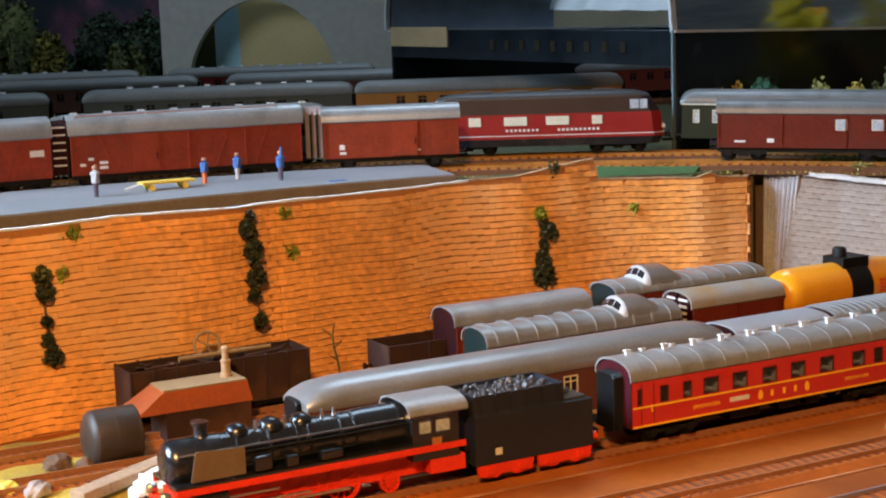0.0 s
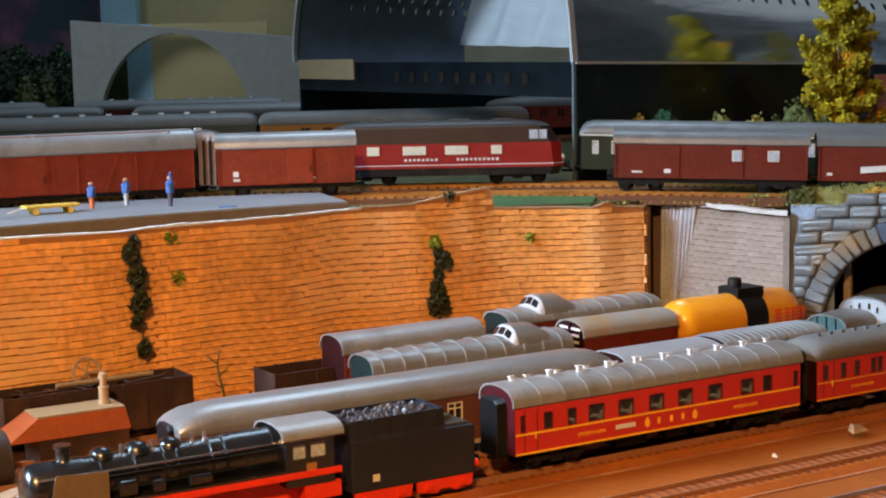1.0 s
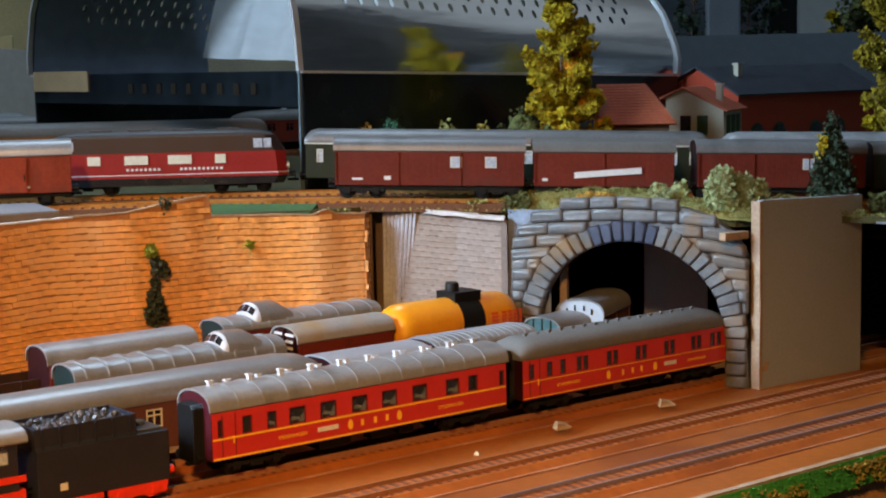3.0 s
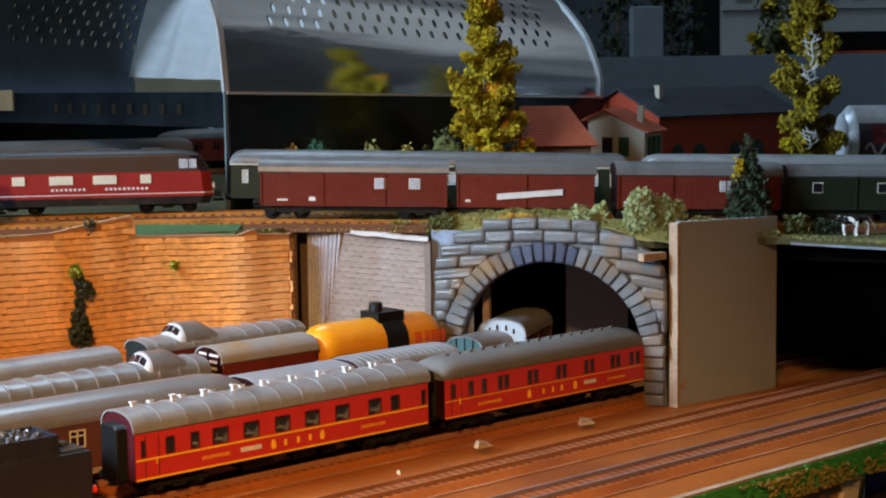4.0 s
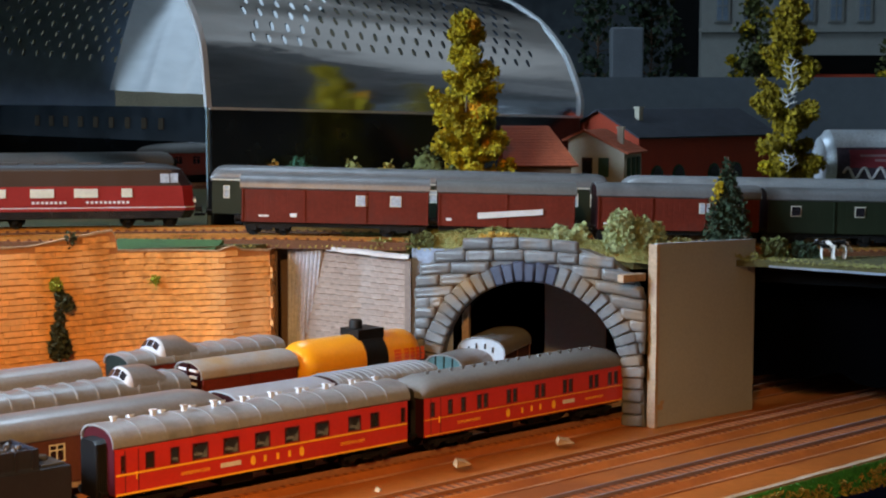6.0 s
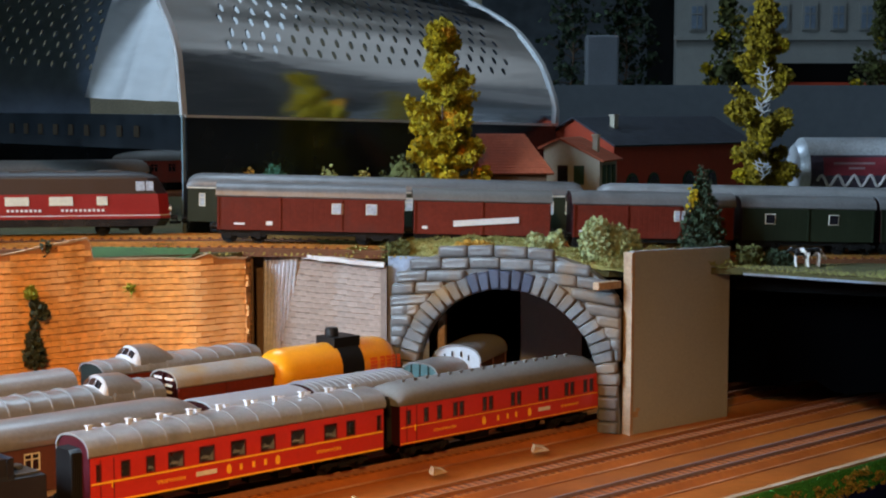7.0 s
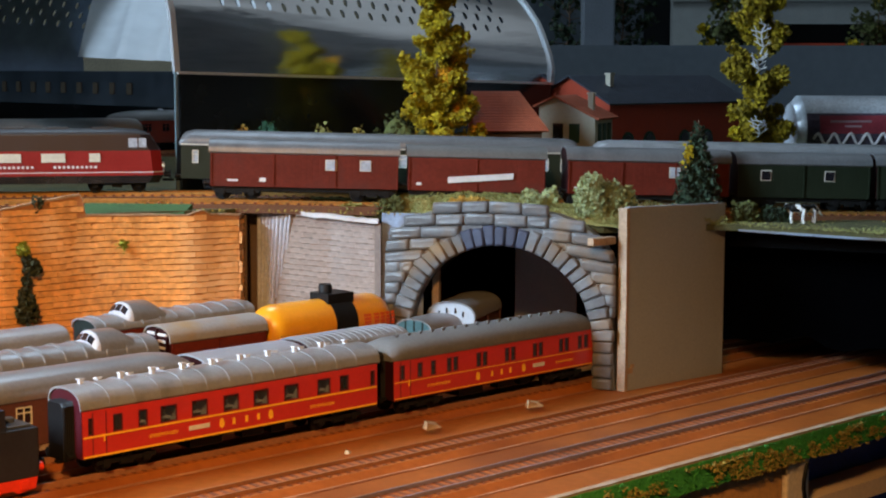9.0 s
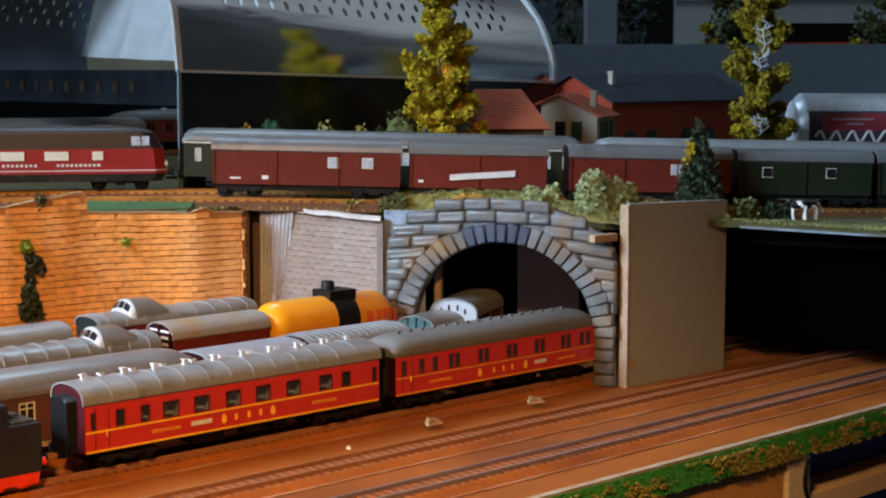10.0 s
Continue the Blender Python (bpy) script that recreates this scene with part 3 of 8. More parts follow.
def curved_track(name, label, line, rail):
    root = thing(name, label, "railway track", pose(0, 0, 0), group="upper tracks", kind="structure")
    bm = bmesh.new()
    ribbon(bm, line, -0.016, 0.016, -0.003, 0.0035)
    part("roadbed", bm, roadbed_dark, root)
    for y in (-GAUGE / 2, GAUGE / 2):
        bm = bmesh.new()
        ribbon(bm, line, y - 0.0006, y + 0.0006, 0.0035, 0.0066)
        part("rail", bm, rail, root)
    bm = bmesh.new()
    for i in range(0, len(line) - 1, 2):
        d = (line[i + 1] - line[i]).normalized()
        k = Vector((-d.y, d.x, 0))
        loft(bm, [[line[i] + d * a + k * b + Vector((0, 0, z)) for a, b in ((-0.0012, -0.0125), (0.0012, -0.0125), (0.0012, 0.0125), (-0.0012, 0.0125))] for z in (0.003, 0.0048)])
    tagged(part("sleepers", bm, sleeper_mat, root), kind="stuff")


curved_track("near_track", "brass-railed track along the retaining wall", NEAR, brass)
curved_track("second_track", "second station track beside the front one", SECOND, brass)
curved_track("third_track", "station track under parked coaches", THIRD, rail_mat)
curved_track("fourth_track", "station track under parked coaches", FOURTH, rail_mat)
curved_track("fifth_track", "station track under dark parked coaches", FIFTH, rail_mat)


def on_line(line, x, length, rail_z=0.0066):
    """The pose of a vehicle whose middle stands at world x on a line."""
    i = min(range(len(line)), key=lambda k: abs(line[k].x - x))
    back = fore = i
    while back > 0 and (line[back] - line[i]).length < length * 0.33:
        back -= 1
    while fore < len(line) - 1 and (line[fore] - line[i]).length < length * 0.33:
        fore += 1
    a, b = line[back], line[fore]
    c, d = (a + b) / 2, b - a
    return pose(c.x, c.y, c.z + rail_z, 0, -math.degrees(math.atan2(d.z, d.xy.length)), math.degrees(math.atan2(d.y, d.x)))


# ================= vehicles =================
def wheelset_mesh(r=0.0058, w=0.0022, material=None):
    bm = bmesh.new()
    for y in (-GAUGE / 2, GAUGE / 2):
        turned(bm, (0, y - w / 2, r), (0, y + w / 2, r), ((0, r * 0.55), (0.0, r), (0.5, r), (1, r * 1.08), (1, r * 0.5)), 16)
    tube(bm, (0, -GAUGE / 2, r), (0, GAUGE / 2, r), 0.001, seg=6)
    return mesh_of("wheelset", bm, material or black, 40)


WHEELSET = wheelset_mesh()


def bogie(root, x, base=0.026):
    bm = bmesh.new()
    for y in (-0.0125, 0.0125):
        bx(bm, x - base / 2 - 0.006, y - 0.0008, 0.0055, x + base / 2 + 0.006, y + 0.0008, 0.0080)
        for k in (-base / 2, base / 2):
            bx(bm, x + k - 0.0022, y - 0.0014, 0.0038, x + k + 0.0022, y + 0.0014, 0.0085)
        bx(bm, x - 0.004, y - 0.0014, 0.004, x + 0.004, y + 0.0014, 0.0065)
    bx(bm, x - 0.004, -0.0125, 0.0055, x + 0.004, 0.0125, 0.0095)
    b = part("bogie", bm, black, root)
    for k in (-base / 2, base / 2):
        piece("wheelset", WHEELSET, b, pose(x + k, 0, 0))
    return b


BUFFER = None


def buffers(root, half, z=0.0122, gap=0.010):
    global BUFFER
    if BUFFER is None:
        bm = bmesh.new()
        tube(bm, (0, 0, 0), (0.0045, 0, 0), 0.0011, seg=8)
        tube(bm, (0.0045, 0, 0), (0.0055, 0, 0), 0.0026, seg=12)
        BUFFER = mesh_of("buffer", bm, black, 40)
    for sx in (-1, 1):
        for y in (-gap, gap):
            piece("buffer", BUFFER, root, pose(sx * half, y, z, 0, 0, 0 if sx > 0 else 180))
    for sx in (-1, 1):
        bm = bmesh.new()
        bx(bm, sx * half - 0.001, -0.002, 0.0075, sx * (half + 0.007) + 0.001, 0.002, 0.0092)
        part("coupling", bm, black, root)


def arch(width, edge, rise, n=12, power=0.62):
    """Roof section from one eave to the other: (y, z)."""
    out = []
    for i in range(n + 1):
        a = math.pi * i / n
        c, s = math.cos(a), math.sin(a)
        out.append((-width / 2 * math.copysign(abs(c) ** 0.85, c), edge + rise * s ** (power * 1.25)))
    return out


def roof(root, length, width, edge, rise, material, round_end=0.0, label="", lip=0.0012, power=0.62):
    bm = bmesh.new()
    w = width + 2 * lip
    stops = [(-length / 2, 1.0)]
    if round_end:
        stops = [(-length / 2, 0.35), (-length / 2 + round_end * 0.12, 0.62), (-length / 2 + round_end * 0.4, 0.86), (-length / 2 + round_end, 1.0)]
    stops += [(-x, k) for x, k in reversed(stops)]
    rings = []
    for x, k in stops:
        top = [(x, y * (0.9 + 0.1 * k), edge - 0.0008 + (z - edge + 0.0008) * k) for y, z in arch(w, edge, rise, power=power)]
        if round_end:
            under = [(x, y * (0.9 + 0.1 * k) * 0.97, edge - 0.0018) for y in (w / 2, -w / 2)]
        else:
            under = [(x, y * 0.95, z - 0.0010) for y, z in reversed(arch(w, edge, rise, power=power))]
        rings.append(top + under)
    loft(bm, rings)
    return part("roof", bm, material, root, label, 35)


def rib_mesh(width, edge, rise, material, lip=0.0012, power=0.62, proud=0.0006):
    bm = bmesh.new()
    a = arch(width + 2 * lip + proud, edge, rise + proud, power=power)
    loft(bm, [[(x, y, z) for y, z in a] + [(x, y * 0.95, z - 0.001) for y, z in reversed(a)] for x in (-proud, proud)])
    return mesh_of("roof_rib", bm, material, 35)


def lattice(bm, xs, zs, solid, y0, y1):
    """A flat piece of cells, some left open, in one skin: faces, edges and the sides of the openings."""
    verts = {}

    def v(i, k, y):
        if (i, k, y) not in verts:
            verts[i, k, y] = bm.verts.new((xs[i], y, zs[k]))
        return verts[i, k, y]
    nx, nz = len(xs) - 1, len(zs) - 1
    full = {(i, k) for i in range(nx) for k in range(nz) if solid(i, k)}
    for i, k in full:
        for y in (y0, y1):
            bm.faces.new((v(i, k, y), v(i + 1, k, y), v(i + 1, k + 1, y), v(i, k + 1, y)))
        for di, dk, a, b in ((-1, 0, (i, k), (i, k + 1)), (1, 0, (i + 1, k), (i + 1, k + 1)), (0, -1, (i, k), (i + 1, k)), (0, 1, (i, k + 1), (i + 1, k + 1))):
            if (i + di, k + dk) not in full:
                bm.faces.new((v(*a, y0), v(*b, y0), v(*b, y1), v(*a, y1)))


def side_walls(bm, length, width, z0, z1, holes, zh0, zh1, t=0.0012, x_off=0.0):
    """Two long walls with window openings; holes: (middle, width) along x."""
    xs = [-length / 2]
    for c, w in sorted(holes):
        xs += [c - w / 2, c + w / 2]
    xs.append(length / 2)
    for sg in (-1, 1):
        ya, yb = sorted((sg * width / 2, sg * (width / 2 - t)))
        lattice(bm, xs, [z0, zh0, zh1, z1], lambda i, k: k != 1 or i % 2 == 0, ya, yb)


PANES = {}


def window(root, c, w, z0, z1, width, frame_mat, pane_mat, bar=0.0006, cross=True):
    """A window on the near and the far side: frame, pane, and a bar across."""
    key = (round(w, 5), round(z0, 5), round(z1, 5), round(width, 4), frame_mat.name, pane_mat.name, cross)
    if key not in PANES:
        f, p = bmesh.new(), bmesh.new()
        y = -width / 2
        zc = z1 - (z1 - z0) * 0.36
        two = cross and w > 0.009
        xs = [-w / 2, -w / 2 + bar] + ([-bar * 0.4, bar * 0.4] if two else []) + [w / 2 - bar, w / 2]
        zs = [z0, z0 + bar] + ([zc, zc + bar * 0.8] if cross else []) + [z1 - bar, z1]
        lattice(f, xs, zs, lambda i, k: i % 2 == 0 or k % 2 == 0, y - 0.0002, y + 0.0010)
        bx(p, -w / 2 + bar * 0.5, y + 0.0006, z0 + bar * 0.5, w / 2 - bar * 0.5, y + 0.0009, z1 - bar * 0.5)
        PANES[key] = (mesh_of("window", f, frame_mat), mesh_of("pane", p, pane_mat))
    f, p = PANES[key]
    for turn in (0, 180):
        wob = piece("window", f, root, pose(c, 0, 0) @ pose(0, 0, 0, 0, 0, turn))
        piece("pane", p, wob, pose(0, 0, 0))


def gable(bm, x, width, z0, edge, rise, t=0.0012, power=0.62):
    a = [(-width / 2, z0)] + arch(width * 0.99, edge - 0.0006, rise, power=power) + [(width / 2, z0)]
    strip(bm, a, x - t / 2, x + t / 2)


def bar_part(name, root, material, x0, x1, z0, z1, width, proud=0.0003, label=""):
    bm = bmesh.new()
    bx(bm, x0, -width / 2 - proud, z0, x1, -width / 2 + 0.0004, z1)
    return part(name, bm, material, root, label)


def bellows(root, x, material=None, folds=4):
    bm = bmesh.new()
    sg = 1 if x > 0 else -1
    rings = []
    for i in range(2 * folds):
        d, k = 0.0006 * i, 0.0007 * (i % 2)
        a, top = 0.0086 - k, 0.0420 - k
        rings.append([(x + sg * d, -a, 0.0095 + k), (x + sg * d, a, 0.0095 + k), (x + sg * d, a, top - 0.002), (x + sg * d, a - 0.002, top), (x + sg * d, -a + 0.002, top), (x + sg * d, -a, top - 0.002)])
    loft(bm, rings)
    return part("bellows", bm, material or rubber, root, "folded black gangway")


def underframe(root, length, width, z=0.0098, top=0.0115, boxes=True):
    bm = bmesh.new()
    bx(bm, -length / 2 + 0.002, -width / 2 + 0.002, z, length / 2 - 0.002, width / 2 - 0.002, top)
    if boxes:
        bx(bm, -0.032, -0.011, 0.0045, -0.010, 0.011, z)
        bx(bm, 0.004, -0.0115, 0.0052, 0.020, -0.004, z)
        bx(bm, 0.026, -0.011, 0.0045, 0.036, 0.010, z)
    return part("underframe", bm, black, root)


def word_mesh(word, x0, x1, z, y):
    """A word in raised letters, fitted between x0 and x1."""
    cu = bpy.data.curves.new("word", "FONT")
    cu.body, cu.size, cu.extrude, cu.align_x = word, 1.0, 0.05, "LEFT"
    cu.resolution_u = 2
    ob = bpy.data.objects.new("word", cu)
    scene.collection.objects.link(ob)
    me = bpy.data.meshes.new_from_object(ob.evaluated_get(bpy.context.evaluated_depsgraph_get()))
    bpy.data.objects.remove(ob)
    bm = bmesh.new()
    bm.from_mesh(me)
    lo, hi = min(v.co.x for v in bm.verts), max(v.co.x for v in bm.verts)
    k = (x1 - x0) / (hi - lo)
    for v in bm.verts:
        v.co = Vector((x0 + (v.co.x - lo) * k, y - v.co.z * 0.002, z + v.co.y * k))
    return bm


def express_coach(name, label, m, length, wins, body, roof_m, lines, plates, emblem, letters, texts, round_end, vents, word="", pane=None, door_x=(), group="express train", vent=1.05, tables=(), folds=4):
    """A passenger coach in red with two gold lines."""
    W, zb, ze = 0.033, 0.0112, 0.0385
    root = thing(name, label, "railway coach", m, group=group)
    bm = bmesh.new()
    side_walls(bm, length, W, zb, ze, wins, 0.0236, 0.0336)
    part("body", bm, body, root)
    for x in (-length / 2 + 0.0002, length / 2 - 0.0002):
        bm = bmesh.new()
        gable(bm, x, W, zb, ze, 0.0030 if round_end else 0.0098)
        part("end_wall", bm, end_maroon if round_end else coach_wine, root, "wine-red end wall with its shade in the paint")
    bm = bmesh.new()
    if tables:
        bx(bm, -length / 2 + 0.002, -W / 2 + 0.0014, zb, length / 2 - 0.002, W / 2 - 0.0014, 0.0172)
        for x in (-length / 2 + 0.030, length / 2 - 0.034):
            bx(bm, x, -W / 2 + 0.0014, 0.0172, x + 0.0012, W / 2 - 0.0014, 0.0375)
    else:
        # solid maroon fill in place of the unlit inside
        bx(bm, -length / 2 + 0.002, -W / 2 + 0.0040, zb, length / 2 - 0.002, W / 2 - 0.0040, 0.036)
    inside = part("interior", bm, maroon, root, "maroon inside, its dimness put into the colour")
    if tables:
        t_bm, s_bm = bmesh.new(), bmesh.new()
        soft_box(t_bm, -0.0030, -0.0056, 0.0, 0.0030, 0.0056, 0.0012, 0.0004)
        bx(t_bm, -0.0010, -0.0010, -0.0082, 0.0010, 0.0010, 0.0)
        tube(t_bm, (0.0012, -0.001, 0.0012), (0.0012, -0.001, 0.0040), 0.0011, 0.0006, 8)
        soft_box(s_bm, -0.0010, -0.0058, -0.0082, 0.0010, 0.0058, 0.0050, 0.0005)
        tm, sm = mesh_of("table", t_bm, seat_pale), mesh_of("seat_back", s_bm, seat_pale)
        for c in tables:
            for y in (-0.0088, 0.0088):
                piece("table", tm, inside, pose(c, y, 0.0254))
                piece("seat_back", sm, inside, pose(c + 0.0075, y, 0.0254))
    underframe(root, length, W)
    r = roof(root, length + 0.003, W, ze, 0.0105, roof_m, round_end)
    for c, w in wins:
        window(root, c, w, 0.0238, 0.0334, W, maroon, pane or pane_grey, 0.0005, False)
    for z, h in lines:
        bar_part("gold_line", root, gold, -length / 2 + 0.0005, length / 2 - 0.0005, z, z + h, W, label="thin gold lining")
    for a, b in plates:
        bar_part("destination_plate", root, white_print, a, b, 0.0166, 0.0192, W, 0.0005, "white destination plate")
    for c in emblem:
        bm = bmesh.new()
        y = -W / 2
        pts = [(c + 0.0017 * math.cos(q), 0.0176 + 0.0029 * math.sin(q) - 0.0006 * math.cos(q) ** 2) for q in [math.tau * k / 14 for k in range(14)]]
        loft(bm, [[(px, yy, pz) for px, pz in pts] for yy in (y - 0.0004, y + 0.0003)])
        part("crest", bm, gold, root, "small oval gold crest")
    for a, b in letters:
        bm = bmesh.new()
        bx(bm, a + 0.0006, -W / 2 - 0.0004, 0.0157, b - 0.0008, -W / 2 + 0.0003, 0.0194)
        part("gold_mark", bm, gold, root)
    for a, b in texts:
        part("lettering", word_mesh(word, a, b, 0.0164, -W / 2 - 0.0002), gold, root)
    for x in (-length / 2 - 0.0004, length / 2 + 0.0004):
        bellows(root, x, folds=folds)
    for c in door_x:
        for k in (-0.0042, 0.0042):
            bar_part("door_seam", root, maroon, c + k - 0.0003, c + k + 0.0003, 0.0115, 0.036, W, 0.0002)
        bar_part("door_handle", root, gold, c + 0.0026, c + 0.0032, 0.0195, 0.0235, W, 0.0007, "brass door rail")
    if vents:
        bm = bmesh.new()
        high = 0.0034 if vent > 0.8 else 0.0020
        soft_box(bm, -0.0013 * vent, -0.0012 * vent, -0.0022, 0.0013 * vent, 0.0012 * vent, high, 0.0004 * vent)
        soft_box(bm, -0.0019 * vent, -0.0016 * vent, high, 0.0019 * vent, 0.0016 * vent, high + 0.0010, 0.0003 * vent)
        me = mesh_of("roof_vent", bm, vent_mat if vent > 0.8 else roof_m)
        for x, y in vents:
            piece("roof_vent", me, root, pose(x, y, ze + 0.0100 - 0.0030 * abs(y) / 0.008, math.degrees(-y * 30), 0, 0))
    bogie(root, -length * 0.36)
    bogie(root, length * 0.36)
    buffers(root, length / 2 + 0.001)
    return root


C1 = 0.210
c1_windows = [(s - 0.535, w) for s, w in ((0.4352, 0.0035), (0.4521, 0.0062), (0.4682, 0.0062), (0.4851, 0.0112), (0.5061, 0.0112), (0.5281, 0.0112), (0.5496, 0.0112), (0.5721, 0.0112), (0.5972, 0.0105), (0.6133, 0.0075), (0.6363, 0.0040))]
express_coach("dining_coach", "wine-red dining coach with gold lines and a ribbed grey roof", spot(0.535, 0.7585, 0.0078), C1, c1_windows, coach_red, roof_grey,
              ((0.0222, 0.0011), (0.0114, 0.0011)), ((-0.0365, -0.0225),), (-0.0138, 0.0215), ((-0.0068, -0.0036), (0.0024, 0.0056), (0.0110, 0.0142)),
              ((-0.063, -0.044), (0.051, 0.070)), 0.0, [(-0.080 + 0.0205 * i, 0.0075) for i in range(9)] + [(-0.070 + 0.0205 * i, 0.0005) for i in range(8)] + [(-0.094, 0.003), (0.096, 0.004)], word="SPEISEWAGEN", door_x=(-0.0945,), pane=coach_glass, tables=[s - 0.535 for s in (0.4682, 0.4851, 0.5061, 0.5281, 0.5496, 0.5721, 0.5972)], folds=6)
c2_windows = [(s - 0.749 + o, 0.0046) for s in (0.7055, 0.7327, 0.7597, 0.7871, 0.8137) for o in (-0.0029, 0.0029)] + [(s - 0.749, 0.0046) for s in (0.6611, 0.6766, 0.6883, 0.8305, 0.8370)]
express_coach("sleeping_coach", "red sleeping coach with paired windows entering the tunnel", spot(0.749, 0.7585, 0.0078), 0.190, c2_windows, coach_red, roof_dark,
              ((0.0222, 0.0005), (0.0118, 0.0006)), ((0.033, 0.0445),), (-0.020, 0.024), ((-0.0080, -0.0050), (0.0010, 0.0040), (0.0095, 0.0125)),
              ((-0.066, -0.046), (0.056, 0.074)), 0.014, [(-0.080 + 0.0104 * i, -0.0020) for i in range(16)], word="SCHLAFWAGEN", door_x=(-0.085,), vent=0.7)
for ob in [o for o in scene.objects if o.name.startswith("dining_coach")]:
    me = rib_mesh(0.033, 0.0385, 0.0105, roof_grey, proud=0.0005)
    for i in range(12):
        piece("roof_rib", me, ob, pose(-0.088 + i * 0.016, 0, 0))


def goods_van(name, label, m, length, body, roof_m, group, height=0.0365, rise=0.0085, ribs=0, braces=(), doors=(), notices=(), marks=(), panes=(), wheels="axles", balcony=0, stripe=None, roof_power=0.62, width=0.031, end_m=None, proud=0.0006, rail_m=None):
    """A covered goods wagon: boarded sides with posts, sliding doors, an arched roof."""
    W, zb, ze = width, 0.0105, height
    root = thing(name, label, "goods wagon", m, group=group)
    bm = bmesh.new()
    n = int(length / 0.0042)
    plan = []
    for i in range(n):
        x = -length / 2 + i * length / n
        e = length / n
        plan += [(x + e * 0.05, -W / 2), (x + e * 0.12, -W / 2 - 0.00005), (x + e * 0.88, -W / 2 - 0.00005), (x + e * 0.95, -W / 2)]
    plan += [(-x, -y) for x, y in plan]
    loft(bm, [[(x, y, z) for x, y in plan] for z in (zb, ze)])
    part("body", bm, body, root)
    for x in (-length / 2 + 0.0007, length / 2 - 0.0007):
        bm = bmesh.new()
        gable(bm, x, W, zb, ze, rise, 0.0014, roof_power)
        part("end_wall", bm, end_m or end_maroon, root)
    roof(root, length + 0.0024, W, ze, rise, roof_m, power=roof_power)
    if ribs:
        me = rib_mesh(W, ze, rise, roof_m, power=roof_power, proud=proud)
        for i in range(ribs):
            piece("roof_rib", me, root, pose(-length / 2 + (i + 0.5) * length / ribs, 0, 0))
    k = max(int(length / 0.036), 2)
    bm = bmesh.new()
    bx(bm, -0.0005, -W / 2 - 0.0009, zb, 0.0005, -W / 2, ze - 0.0006)
    post = mesh_of("side_post", bm, body)
    for i in range(k + 1):
        x = -length / 2 + 0.0008 + i * (length - 0.0016) / k
        if not any(abs(x - d) < 0.011 for d in doors):
            for t in (0, 180):
                piece("side_post", post, root, pose(x, 0, 0) @ pose(0, 0, 0, 0, 0, t))
    for a, b in braces:
        bm = bmesh.new()
        loft(bm, [[(a - 0.0005, y, zb + 0.001), (a + 0.0005, y, zb + 0.001), (b + 0.0005, y, ze - 0.003), (b - 0.0005, y, ze - 0.003)] for y in (-W / 2 - 0.0006, -W / 2 + 0.0002)])
        part("brace", bm, body, root)
    for d in doors:
        for sg in (1, -1):
            bm = bmesh.new()
            ya, yb = sorted((sg * W / 2, sg * (W / 2 + 0.0011)))
            bx(bm, d - 0.0098, ya, zb + 0.0008, d + 0.0098, yb, ze - 0.0015)
            dob = part("sliding_door", bm, body, root)
        bm = bmesh.new()
        bx(bm, d + 0.0076, -W / 2 - 0.0016, zb + 0.009, d + 0.0084, -W / 2 - 0.0010, zb + 0.014)
        part("door_handle", bm, black, dob)
    for a, b, lo, hi in notices:
        bar_part("notice_panel", root, white_print, a, b, lo, hi, W, 0.0013, "off-white notice panel")
    for a, b, lo, hi in marks:
        bar_part("lettering", root, white_print, a, b, lo, hi, W, 0.0004)
    for c, w, lo, hi, pm in panes:
        bar_part("window_frame", root, cream, c - w / 2 - 0.0006, c + w / 2 + 0.0006, lo - 0.0006, hi + 0.0006, W, 0.0005)
        bar_part("pane", root, pm, c - w / 2, c + w / 2, lo, hi, W, 0.0008)
    if stripe:
        # pale bar paints a lit gutter
        bar_part("painted_lit_gutter", root, stripe, -length / 2, length / 2, ze - 0.0012, ze - 0.0002, W, 0.0014, "pale gutter under the roof")
    underframe(root, length, W, 0.0085, 0.0106, boxes=False)
    bm = bmesh.new()
    for sg in (-1, 1):
        bx(bm, -length / 2 + 0.001, sg * 0.0125 - 0.0006, 0.0070, length / 2 - 0.001, sg * 0.0125 + 0.0006, 0.0100)
    part("solebar", bm, black, root)
    if wheels == "axles":
        for x in (-length * 0.32, length * 0.32):
            piece("wheelset", WHEELSET, root, pose(x, 0, 0))
            bm = bmesh.new()
            for sg in (-1, 1):
                bx(bm, x - 0.003, sg * 0.0125 - 0.0012, 0.0035, x + 0.003, sg * 0.0125 + 0.0012, 0.0080)
            part("axle_guard", bm, black, root)
    else:
        bogie(root, -length * 0.36, 0.022)
        bogie(root, length * 0.36, 0.022)
    if balcony:
        # a braked end with white handrails
        x = balcony * (length / 2 + 0.0001)
        for y in (-0.0125, 0.0, 0.0125):
            bm = bmesh.new()
            bx(bm, x, y - 0.0011, zb, x + balcony * 0.0016, y + 0.0011, ze + (rise * 0.3 if y else rise * 0.8))
            part("end_post", bm, end_maroon, root, "dark maroon end post")
        for z in [ze + rise * 0.35 - 0.0044 * k for k in range(6)]:
            for y in (-0.0065, 0.0065):
                bm = bmesh.new()
                bx(bm, x, y - 0.0048, z, x + balcony * 0.0012, y + 0.0048, z + 0.0015)
                part("end_rail", bm, rail_m or end_maroon, root)
    buffers(root, length / 2)
    return root


